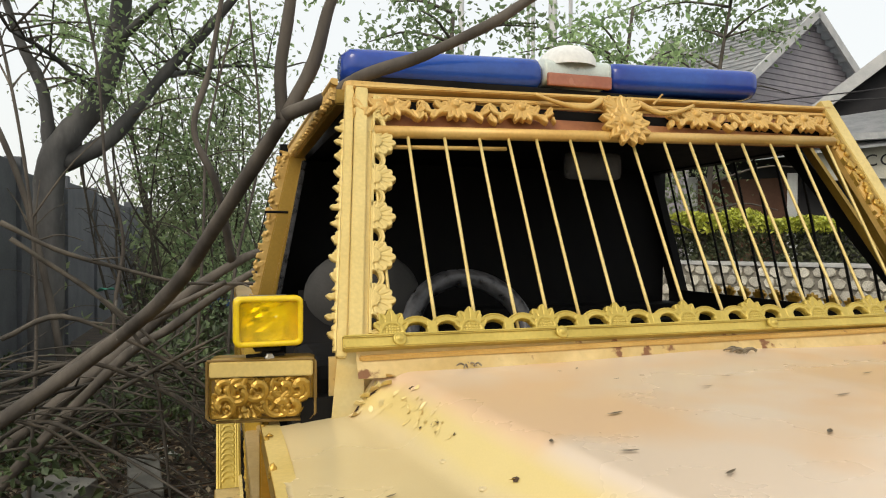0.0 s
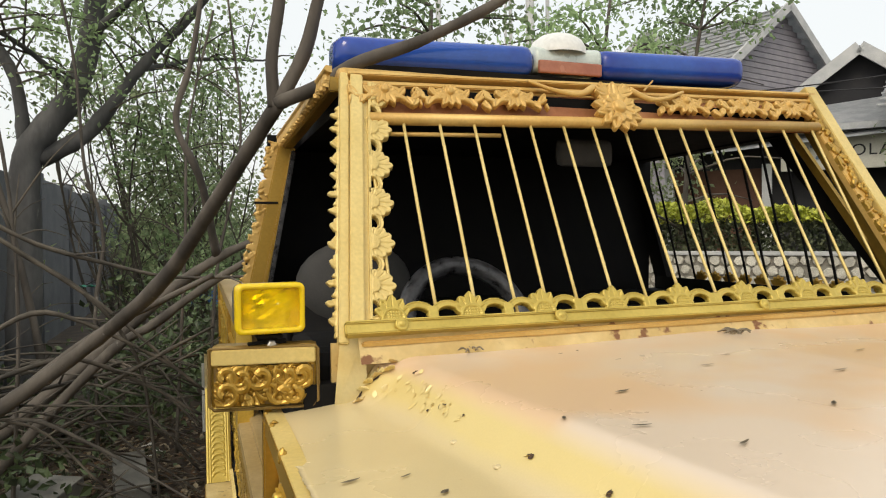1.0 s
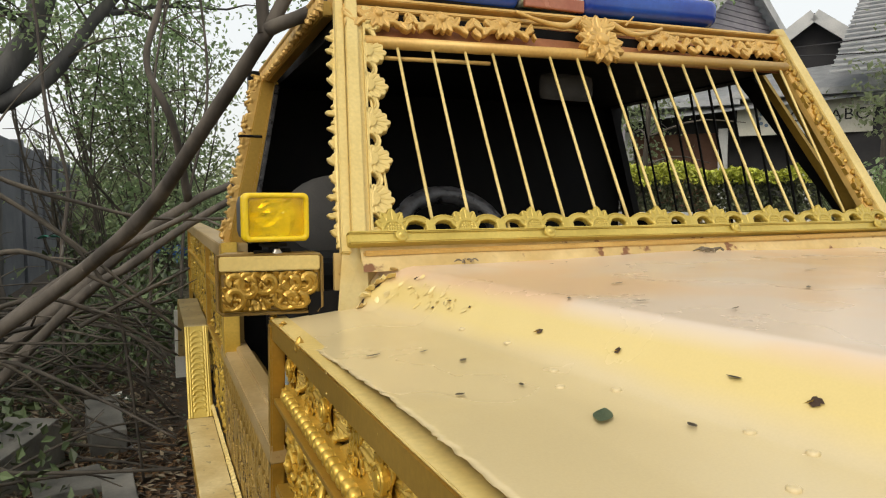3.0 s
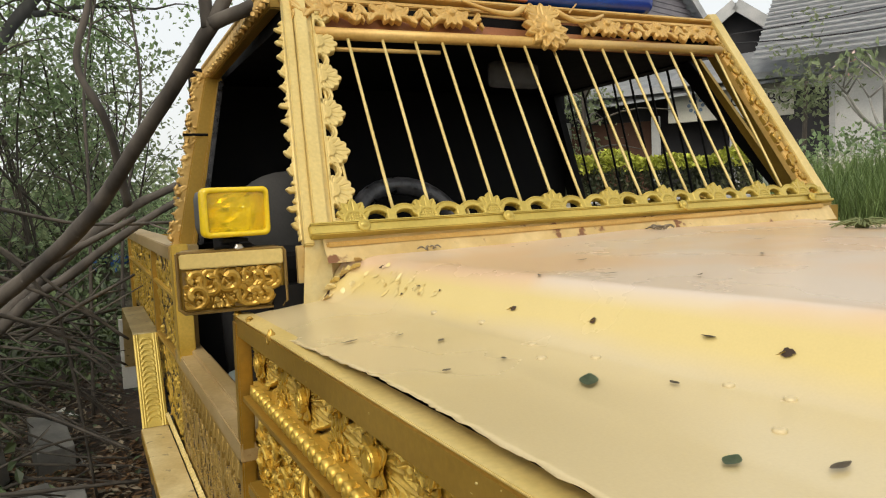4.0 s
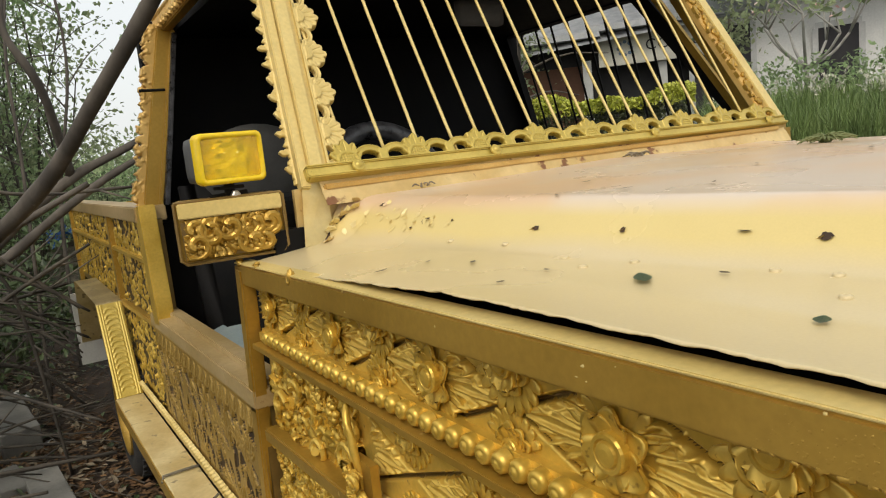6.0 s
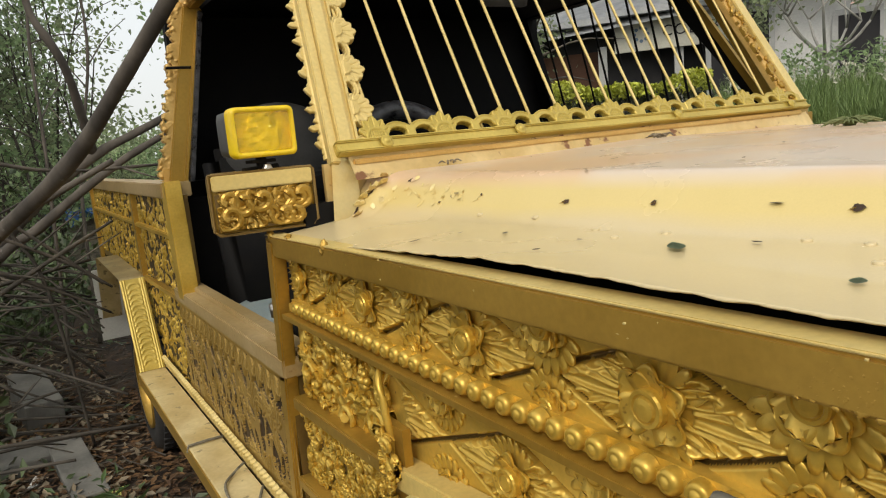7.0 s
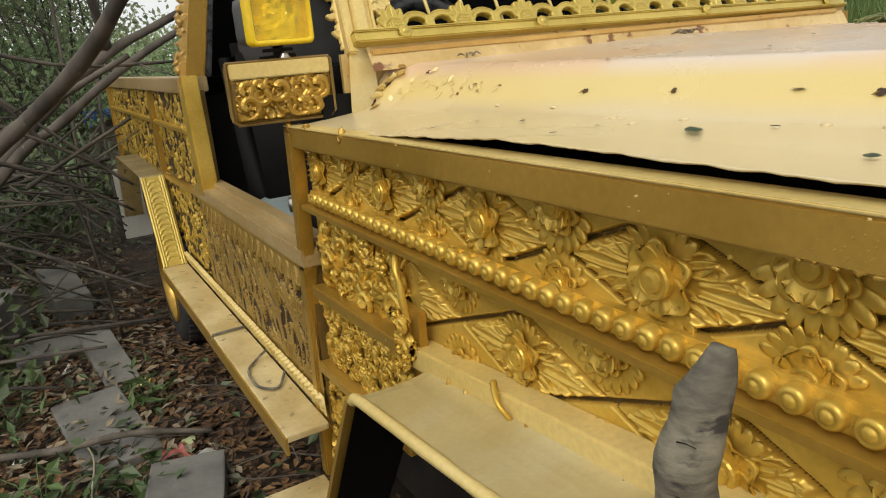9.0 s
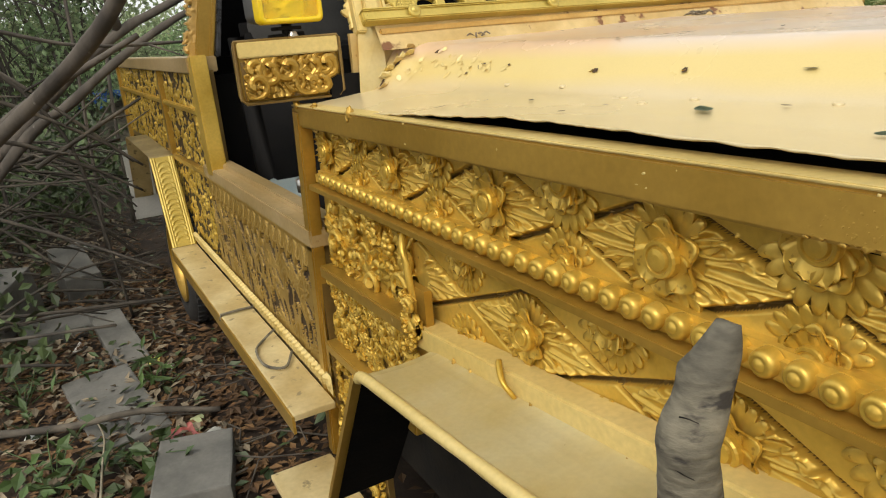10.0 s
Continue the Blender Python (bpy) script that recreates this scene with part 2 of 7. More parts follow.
def box(bm, x0, x1, y0, y1, z0, z1, bevel=0.0, jitter=0.0):
    made = bmesh.ops.create_cube(bm, size=1.0, matrix=Matrix.Translation(((x0 + x1) / 2, (y0 + y1) / 2, (z0 + z1) / 2)) @ Matrix.Diagonal((abs(x1 - x0), abs(y1 - y0), abs(z1 - z0), 1)))["verts"]
    if jitter:
        for v in made:
            v.co += Vector([random.uniform(-jitter, jitter) for _ in range(3)])
    if bevel:
        edges = {e for v in made for e in v.link_edges}
        bmesh.ops.bevel(bm, geom=list(edges), offset=bevel, segments=2, affect="EDGES", profile=0.6)
    return bm


def beam(bm, a, b, w, h, up=(0, 0, 1), bevel=0.0):
    """A bar of section w (across) by h (along up) from a to b."""
    a, b = Vector(a), Vector(b)
    d = (b - a).normalized()
    s = d.cross(Vector(up)).normalized()
    u = s.cross(d)
    vs = []
    for p in (a, b):
        for i, j in ((-1, -1), (1, -1), (1, 1), (-1, 1)):
            vs.append(bm.verts.new(p + s * (i * w / 2) + u * (j * h / 2)))
    fs = [(0, 1, 2, 3), (7, 6, 5, 4), (0, 4, 5, 1), (1, 5, 6, 2), (2, 6, 7, 3), (3, 7, 4, 0)]
    faces = [bm.faces.new([vs[i] for i in f]) for f in fs]
    if bevel:
        bmesh.ops.bevel(bm, geom=list({e for f in faces for e in f.edges}), offset=bevel, segments=2, affect="EDGES")
    return bm


def curve_points(pts, n):
    """n + 1 points along a smooth line through pts."""
    p = [Vector(q) for q in pts]
    p = [2 * p[0] - p[1]] + p + [2 * p[-1] - p[-2]]
    out = []
    spans = len(p) - 3
    for i in range(n + 1):
        u = i / n * spans
        k = min(int(u), spans - 1)
        f = u - k
        a, b, c, d = p[k : k + 4]
        out.append(0.5 * ((2 * b) + (c - a) * f + (2 * a - 5 * b + 4 * c - d) * f * f + (3 * b - a - 3 * c + d) * f**3))
    return out


def tube(bm, pts, r0, r1=None, sides=8, n=None, knots=0.0, caps=True):
    """A round bar through pts, tapering from r0 to r1, with uneven knots."""
    r1 = r0 if r1 is None else r1
    path = curve_points(pts, n) if n else [Vector(q) for q in pts]
    rings, up = [], Vector((0.13, 0.31, 0.94))
    for i, p in enumerate(path):
        d = (path[min(i + 1, len(path) - 1)] - path[max(i - 1, 0)]).normalized()
        s = d.cross(up)
        s = s.normalized() if s.length > 1e-4 else Vector((1, 0, 0))
        u = s.cross(d)
        r = r0 + (r1 - r0) * i / max(len(path) - 1, 1)
        r *= 1 + knots * noise.noise(p * 9)
        rings.append([bm.verts.new(p + r * (math.cos(a) * s + math.sin(a) * u) * (1 + knots * 0.6 * noise.noise(p * 25 + Vector((a, 0, 0))))) for a in (2 * math.pi * k / sides for k in range(sides))])
    for a, b in zip(rings, rings[1:]):
        for k in range(sides):
            bm.faces.new((a[k], a[(k + 1) % sides], b[(k + 1) % sides], b[k]))
    if caps:
        bm.faces.new(rings[0][::-1])
        bm.faces.new(rings[-1])
    return bm


def lathe(bm, profile, sides=16, m=None):
    """Turns (radius, height) pairs about z."""
    m = m or Matrix.Identity(4)
    rings = []
    for r, h in profile:
        rings.append([bm.verts.new(m @ Vector((r * math.cos(2 * math.pi * k / sides), r * math.sin(2 * math.pi * k / sides), h))) for k in range(sides)] if r > 1e-6 else [bm.verts.new(m @ Vector((0, 0, h)))])
    for a, b in zip(rings, rings[1:]):
        for k in range(sides):
            q = [a[k % len(a)], a[(k + 1) % len(a)], b[(k + 1) % len(b)], b[k % len(b)]]
            q = list(dict.fromkeys(q))
            if len(q) > 2:
                bm.faces.new(q)
    return bm


# ---- carving: heights over a grid, raised by rounded strokes ----
class Carving:
    def __init__(self, width, height, step):
        self.w, self.h, self.step = width, height, step
        self.nu, self.nv = int(width / step) + 1, int(height / step) + 1
        self.u, self.v = np.meshgrid(np.linspace(0, width, self.nu), np.linspace(0, height, self.nv))
        self.z = np.zeros_like(self.u)

    def disc(self, x, y, r, h, flat=0.0):
        s, h = self.step, min(h, 1.5 * r + 0.002)
        i0, i1 = max(int((x - r) / s), 0), min(int((x + r) / s) + 2, self.nu)
        j0, j1 = max(int((y - r) / s), 0), min(int((y + r) / s) + 2, self.nv)
        if i0 >= i1 or j0 >= j1:
            return
        d = ((self.u[j0:j1, i0:i1] - x) ** 2 + (self.v[j0:j1, i0:i1] - y) ** 2) / (r * r)
        z = np.where(d < 1, h * np.maximum(np.sqrt(np.maximum(1 - d * d, 0)), flat * (d < 1)), 0)
        np.maximum(self.z[j0:j1, i0:i1], z, out=self.z[j0:j1, i0:i1])

    def stroke(self, pts, w0, w1, h0, h1=None, n=14, belly=0.0):
        h1 = h0 if h1 is None else h1
        p = curve_points([(x, y, 0) for x, y in pts], n)
        for i, q in enumerate(p):
            f = i / n
            w = w0 + (w1 - w0) * f + belly * math.sin(math.pi * f)
            self.disc(q.x, q.y, max(w, self.step * 0.8), h0 + (h1 - h0) * f)

    def petal(self, x, y, a, length, width, h, tip="point", over=False, vein=0.18):
        """A flat cut leaf with a dished face, a mid vein and a crisp edge."""
        s, ca, sa, reach = self.step, math.cos(a), math.sin(a), length + width
        i0, i1 = max(int((x - reach) / s), 0), min(int((x + reach) / s) + 2, self.nu)
        j0, j1 = max(int((y - reach) / s), 0), min(int((y + reach) / s) + 2, self.nv)
        if i0 >= i1 or j0 >= j1:
            return
        du, dv = self.u[j0:j1, i0:i1] - x, self.v[j0:j1, i0:i1] - y
        f, g = (du * ca + dv * sa) / length, np.abs(dv * ca - du * sa)
        if tip == "point":
            w = width * np.sin(math.pi * np.clip(0.12 + 0.88 * f, 0, 1)) ** 0.7
        else:
            w = width * np.where(f > 0.62, np.sqrt(np.clip(1 - ((f - 0.62) / 0.38) ** 2, 0, 1)), 0.35 + 0.65 * np.clip(f / 0.62, 0, 1))
        edge = np.clip((w - g) / (1.2 * s), 0, 1) * (f >= 0) * (f <= 1)
        z = h * (0.60 + 0.40 * f) * (0.84 + 0.16 * g / np.maximum(w, 1e-5)) - vein * h * (g < 0.9 * s) * (f > 0.2) * (f < 0.85)
        old = self.z[j0:j1, i0:i1]
        self.z[j0:j1, i0:i1] = np.where(edge > 0.5, z, old) if over else np.maximum(old, z * edge)

    def rib(self, pts, w, h):
        """A thin raised line laid on what is there."""
        q = curve_points([(x, y, 0) for x, y in pts], 9)
        add = np.zeros_like(self.z)
        for k, (a, b) in enumerate(zip(q, q[1:])):
            i0, i1 = max(int((min(a.x, b.x) - w) / self.step), 0), min(int((max(a.x, b.x) + w) / self.step) + 2, self.nu)
            j0, j1 = max(int((min(a.y, b.y) - w) / self.step), 0), min(int((max(a.y, b.y) + w) / self.step) + 2, self.nv)
            if i0 >= i1 or j0 >= j1:
                continue
            dx, dy = b.x - a.x, b.y - a.y
            u, v = self.u[j0:j1, i0:i1] - a.x, self.v[j0:j1, i0:i1] - a.y
            f = np.clip((u * dx + v * dy) / max(dx * dx + dy * dy, 1e-9), 0, 1)
            d = np.hypot(u - f * dx, v - f * dy) / (w * (1 - 0.06 * k))
            np.maximum(add[j0:j1, i0:i1], h * np.clip(1 - d * d, 0, 1), out=add[j0:j1, i0:i1])
        self.z += add

    def curl(self, x, y, r, a, turns, w, h, hand=1):
        n = int(14 * turns) + 4
        for i in range(n):
            f = i / (n - 1)
            q = a + hand * 2 * math.pi * turns * f
            rr = r * (1 - 0.8 * f)
            self.disc(x + rr * math.cos(q), y + rr * math.sin(q), w * (0.5 + 0.5 * f), h * (0.6 + 0.4 * f))
        self.disc(x, y, w * 1.1, h * 1.25)

    def groove(self, x0, y0, x1, y1, r, depth):
        dx, dy = x1 - x0, y1 - y0
        f = np.clip(((self.u - x0) * dx + (self.v - y0) * dy) / (dx * dx + dy * dy), 0, 1)
        d = np.hypot(self.u - x0 - f * dx, self.v - y0 - f * dy)
        self.z = np.where(d < r, np.minimum(self.z, -depth * (1 - d / r)), self.z)

    def soften(self):
        """Rounds the cut edges by one step."""
        z = self.z.copy()
        z[1:-1, 1:-1] = (4 * z[1:-1, 1:-1] + 2 * (z[:-2, 1:-1] + z[2:, 1:-1] + z[1:-1, :-2] + z[1:-1, 2:]) + z[:-2, :-2] + z[2:, 2:] + z[:-2, 2:] + z[2:, :-2]) / 16
        self.z = z

    def rough(self, amount, scale, seed=0):
        rng = np.random.default_rng(seed)
        k = rng.uniform(-1, 1, (6, 3)) * scale
        wob = sum(np.sin(self.u * a + self.v * b + c * 9) for a, b, c in k)
        self.z = self.z + amount * wob / 6

    def mesh(self, name, mat, origin, du, dv, dn, cut=None, depth=0.008, ground=None):
        """The carved sheet; with cut, only what stands higher than cut is kept, with edges of that depth."""
        o, du, dv, dn = (np.array(k, float) for k in (origin, du, dv, dn))
        top = o + self.u[..., None] * du + self.v[..., None] * dv + self.z[..., None] * dn
        idx = np.arange(self.nu * self.nv).reshape(self.nv, self.nu)
        quads = np.stack([idx[:-1, :-1], idx[:-1, 1:], idx[1:, 1:], idx[1:, :-1]], -1)
        verts = top.reshape(-1, 3)
        if cut is None:
            faces = quads.reshape(-1, 4).tolist()
        else:
            keep = (self.z > cut)
            kq = (keep[:-1, :-1].astype(int) + keep[:-1, 1:] + keep[1:, 1:] + keep[1:, :-1]) >= 2
            faces = quads[kq].tolist()
            back = (o + self.u[..., None] * du + self.v[..., None] * dv - depth * dn).reshape(-1, 3)
            count, edges = len(verts), {}
            for f in faces:
                for a, b in zip(f, f[1:] + f[:1]):
                    if (b, a) in edges:
                        del edges[(b, a)]
                    else:
                        edges[(a, b)] = 1
            verts = np.concatenate([verts, back])
            faces = faces + [[b, a, a + count, b + count] for a, b in edges] + [[q + count for q in f[::-1]] for f in faces]
        used = sorted({i for f in faces for i in f})
        at = {k: i for i, k in enumerate(used)}
        me = bpy.data.meshes.new(name)
        me.from_pydata(verts[used].tolist(), [], [[at[i] for i in f] for f in faces])
        me.materials.append(mat)
        # faces below the level take a darker colour, painting in recess shade
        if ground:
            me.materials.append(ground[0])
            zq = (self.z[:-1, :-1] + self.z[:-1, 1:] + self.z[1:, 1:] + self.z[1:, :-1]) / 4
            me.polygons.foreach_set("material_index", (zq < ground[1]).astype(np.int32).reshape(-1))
        if cut is None:
            me.shade_smooth()
        else:
            me.polygons.foreach_set("use_smooth", (np.arange(len(faces)) < int(kq.sum())))
        return me


def foliage_carving(width, height, step, seed, size=0.03, h=0.012, count=None):
    """Scrolls with leaves, rosettes and buds that fill a panel."""
    c, rng = Carving(width, height, step), random.Random(seed)
    n = count or int(width * height / size**2 * 1.3)
    for k in range(n):
        x, y = rng.uniform(0, width), rng.uniform(0, height)
        s, a, kind = size * rng.uniform(0.6, 1.3), rng.uniform(0, 6.28), rng.random()
        hh, hand = h * rng.uniform(0.55, 1.0), rng.choice((-1, 1))
        if kind < 0.28:
            c.curl(x, y, s * 0.5, a, rng.uniform(0.8, 1.2), s * 0.13, hh * 0.8, hand)
            for q in range(3):
                b = a + hand * (0.5 + 0.7 * q)
                c.petal(x + s * 0.42 * math.cos(b), y + s * 0.42 * math.sin(b), b + hand * 0.7, s * 0.5, s * 0.13, hh, "point", True)
        elif kind < 0.80:
            for q in (-1, 1, 0):
                c.petal(x, y, a + q * rng.uniform(0.45, 0.8), s * (0.95 - 0.3 * abs(q)), s * 0.19, hh * (1 - 0.2 * abs(q)), "point" if rng.random() < 0.6 else "round", True)
        elif kind < 0.93:
            for q in range(5):
                c.petal(x, y, a + q * 1.257, s * 0.5, s * 0.18, hh, "round", True)
            c.disc(x, y, s * 0.15, h * 1.1)
        else:
            c.disc(x, y, s * 0.24, h * 1.05)
    c.soften()
    c.rough(h * 0.04, 260, seed)
    return c


# ---- carving in the round: cupped leaves, lobed fans, turned discs ----
def shell(bm, m, top, thick):
    """Closes a sheet of rows of points to a shell of that thickness."""
    hi = [[bm.verts.new(m @ p) for p in row] for row in top]
    lo = [[bm.verts.new(m @ (p - Vector((0, 0, thick)))) for p in row] for row in top]
    nr, nc = len(top), len(top[0])
    for i in range(nr - 1):
        for j in range(nc - 1):
            bm.faces.new((hi[i][j], hi[i + 1][j], hi[i + 1][j + 1], hi[i][j + 1])).smooth = True
            bm.faces.new((lo[i][j + 1], lo[i + 1][j + 1], lo[i + 1][j], lo[i][j]))
    edge = [(0, j) for j in range(nc)] + [(i, nc - 1) for i in range(1, nr)] + [(nr - 1, j) for j in range(nc - 2, -1, -1)] + [(i, 0) for i in range(nr - 2, 0, -1)]
    for (a, b), (c, d) in zip(edge, edge[1:] + edge[:1]):
        bm.faces.new((hi[a][b], hi[c][d], lo[c][d], lo[a][b]))


def blade(bm, x, y, a, length, width, base, rise, cup=0.35, tip="round", vein=0.0012, thick=0.004, curl=0.0):
    """A leaf or petal that lifts towards its tip, with raised edges and a cut mid vein."""
    m = Matrix.Translation((x, y, base)) @ Matrix.Rotation(a, 4, "Z")
    top = []
    for i in range(8):
        f = i / 7
        w = width * (math.sin(math.pi * (0.16 + 0.60 * f)) ** 0.8 if tip == "round" else max(math.sin(math.pi * (0.14 + 0.85 * f)), 0.03) ** 0.9)
        row = []
        for j in range(-3, 4):
            g = j / 3
            shrink = 0.42 * g * g * f * f if tip == "round" else 0.0
            z = rise * f ** 1.4 + cup * w * g * g * (0.4 + 0.6 * f) - (vein if j == 0 and 0 < i < 7 else 0) - curl * max(f - 0.6, 0) ** 2
            row.append(Vector((length * f * (1 - shrink), w * g, z)))
        top.append(row)
    shell(bm, m, top, thick)


def fan(bm, x, y, a, r0, r1, spread, lobes, base, rise, ridge=0.003, thick=0.004, notch=0.22):
    """A fan of rounded lobes with a ridge down each."""
    m = Matrix.Translation((x, y, base)) @ Matrix.Rotation(a, 4, "Z")
    n = lobes * 6
    top = []
    for i in range(6):
        f = i / 5
        row = []
        for j in range(n + 1):
            q = j / n
            lob = abs(math.sin(math.pi * q * lobes))
            ang = spread * (q - 0.5)
            r = r0 + (r1 * (1 - notch + notch * lob ** 0.55) - r0) * f
            row.append(Vector((r * math.cos(ang), r * math.sin(ang), rise * f ** 1.3 + ridge * lob * (0.25 + 0.75 * f))))
        top.append(row)
    shell(bm, m, top, thick)


def turned(bm, x, y, base, profile, sides=20):
    lathe(bm, profile, sides, Matrix.Translation((x, y, base)))


def relief(w, h, seed, size, depth, n):
    """Overlapping leaves, scrolls, fruit and flowers in high relief over a panel w by h."""
    bm, rng = bmesh.new(), random.Random(seed)
    cols = max(int(math.sqrt(n * w / h)), 1)
    rows = max(n // cols, 1)
    spots = [((i + rng.uniform(0.1, 0.9)) / cols * w, (j + rng.uniform(0.1, 0.9)) / rows * h) for i in range(cols) for j in range(rows)]
    rng.shuffle(spots)
    for x, y in spots:
        x, y = min(max(x, size * 0.4), w - size * 0.4), min(max(y, size * 0.4), h - size * 0.4)
        s, a, kind = size * rng.uniform(0.75, 1.25), rng.uniform(0, 6.28), rng.random()
        base = depth * rng.uniform(0.1, 0.55)
        if kind < 0.5:
            for q in (-1, 1, 0):
                blade(bm, x, y, a + q * rng.uniform(0.5, 0.8), s * (0.9 - 0.2 * abs(q)), s * 0.27, base, depth * rng.uniform(0.15, 0.5), 0.5, "point" if rng.random() < 0.7 else "round", s * 0.035, s * 0.12, s * 1.2)
        elif kind < 0.78:
            pts = []
            for k in range(15):
                f = k / 14
                r, b = s * 0.5 * (1 - 0.82 * f), a + rng.choice((1, 1)) * 6.9 * f
                pts.append((x + r * math.cos(b), y + r * math.sin(b), base + depth * (0.15 + 0.4 * f)))
            tube(bm, pts, s * 0.09, s * 0.15, 8)
            blade(bm, pts[0][0], pts[0][1], a + 2.0, s * 0.6, s * 0.16, base, depth * 0.3, 0.5, "point", s * 0.03, s * 0.1)
        elif kind < 0.94:
            for q in range(5):
                blade(bm, x, y, a + q * 1.257, s * 0.48, s * 0.2, base, depth * 0.35, 0.6, "round", s * 0.03, s * 0.1)
            turned(bm, x, y, base, [(s * 0.16, 0), (s * 0.16, depth * 0.3), (s * 0.1, depth * 0.45), (0, depth * 0.5)], 10)
        else:
            for q in range(7):
                r = s * (0.0 if q == 0 else 0.24)
                bmesh.ops.create_icosphere(bm, subdivisions=2, radius=s * 0.14, matrix=Matrix.Translation((x + r * math.cos(q * 1.047), y + r * math.sin(q * 1.047), base + depth * (0.45 if q == 0 else 0.3))))
    for v in bm.verts:
        v.co.x, v.co.y = min(max(v.co.x, 0.001), w - 0.001), min(max(v.co.y, 0.001), h - 0.001)
    for f in bm.faces:
        f.smooth = f.smooth or len(f.verts) == 3
    return bm


# ---- the pickup truck ----
XS, XC = -0.145, 0.735  # its near side and its middle
truck = thing("pickup_truck", (XC, 1.0, 0), "old gold-painted pickup truck covered in carved ornament, parked on leaf litter", "pickup truck")


def mirror_x(x):
    return 2 * XC - x


def hood_height(x, y):
    """Height of the hood: a low shelf by the fender, a ramp, and a raised middle."""
    x = min(x, mirror_x(x))
    f = min(max((-y - 0.12) / 0.6, 0), 1)
    edge = 0.953 + 0.024 * f * f * (3 - 2 * f)
    low = edge + (0.967 - edge) * min(max((x + 0.13) / 0.13, 0), 1) + 0.01 * max(x, 0)
    mid = 0.056 - 0.145 * y
    f = min(max((x - mid + 0.055) / 0.11, 0), 1)
    f = f * f * (3 - 2 * f)
    high = 1.036 + 0.012 * min(max(x - 0.25, 0) / 0.5, 1) + 0.01 * (y + 0.3)
    z = low + (high - low) * f
    # the back of the hood is swept up into the cowl
    g, k = min(max((y + 0.070) / 0.062, 0), 1), min(max((x + 0.004) / 0.085, 0), 1)
    return z + max(1.043 - z, 0) * g * g * (3 - 2 * g) * k * k * (3 - 2 * k)


def hood_edge(y):
    """Where the torn rim of the hood runs over the fender rail."""
    return -0.131 + 0.003 * noise.noise((0, y * 60, 0)) + 0.002 * noise.noise((7, y * 170, 0))


bm = bmesh.new()
NX, NY = 200, 190
grid = []
for j in range(NY + 1):
    y = 0.0 - 1.18 * j / NY
    e0 = hood_edge(y)
    row = []
    for i in range(NX + 1):
        x = e0 + (mirror_x(e0) - e0) * i / NX
        z = hood_height(x, y) + 0.0008 * noise.noise((x * 4, y * 4, 3)) + (0.002 * noise.noise((x * 2, y * 40, 0)) if i == 0 else 0)
        row.append(bm.verts.new((x, y, z)))
    grid.append(row)
for a, b in zip(grid, grid[1:]):
    for i in range(NX):
        bm.faces.new((a[i], b[i], b[i + 1], a[i + 1]))
rim = [g[0] for g in grid]
low = [bm.verts.new(v.co + Vector((0.003, 0, -0.0016))) for v in rim]
for i in range(NY):
    bm.faces.new((rim[i], rim[i + 1], low[i + 1], low[i]))
hood = part("hood", bm, HOOD, truck, "cream-gold hood with faded peach patches and a torn rim", True)

# torn paint and holes along the ramp
for hx, hy, s in ((0.117, -0.472, 0.75), (0.138, -0.607, 0.6), (0.169, -0.828, 0.85), (0.10, -0.30, 0.35), (0.075, -0.215, 0.4)):
    bm = bmesh.new()
    rng = random.Random(int(hx * 1000))
    ring = [(hx + s * 0.005 * rng.uniform(0.4, 1.5) * math.cos(a), hy + s * 0.0075 * rng.uniform(0.4, 1.5) * math.sin(a)) for a in (k * 0.571 for k in range(11))]
    top = [bm.verts.new((x, y, hood_height(x, y) + 0.0022)) for x, y in ring]
    bm.faces.new(top)
    part("rust_hole", bm, RUST, hood, "dark rust hole with ragged edge")
    bm = bmesh.new()
    x, y = ring[4]
    z = hood_height(x, y)
    vs = [bm.verts.new(p) for p in ((x - 0.005, y, z + 0.001), (x + 0.004, y - 0.003, z + 0.001), (x + 0.001, y - 0.006, z + 0.006 * s))]
    bmesh.ops.solidify(bm, geom=[bm.faces.new(vs)], thickness=0.0012)
    part("paint_flake", bm, GOLD_PALE, hood)
bm = bmesh.new()
lathe(bm, [(0.0055, -0.001), (0.0055, 0.0012), (0.003, 0.0026), (0.002, 0.0018), (0, 0.0016)], 10)
SCREW = mesh_of(bm, HOOD, True, "screw")
for x, y in ((0.085, -0.56), (0.10, -0.655), (0.122, -0.805), (0.09, -0.44), (0.075, -0.33), (0.06, -0.90), (0.128, -0.86), (0.055, -0.62)):
    part("screw", SCREW, None, hood, "", m=Matrix.Translation((x, y, hood_height(x, y))))
# the crumpled, flaking seam at the foot of the windshield pillar
def ragged(bm, x, y, rx, ry, turn, lift, rng, n=9, tip=0.0):
    ring = []
    for k in range(n):
        a, f = 2 * math.pi * k / n, rng.uniform(0.5, 1.25)
        u, v = rx * f * math.cos(a), ry * f * math.sin(a)
        px, py = x + u * math.cos(turn) - v * math.sin(turn), y + u * math.sin(turn) + v * math.cos(turn)
        ring.append(bm.verts.new((px, py, hood_height(px, py) + lift + tip * (0.5 + 0.5 * math.cos(a - 0.6)))))
    return bm.faces.new(ring)


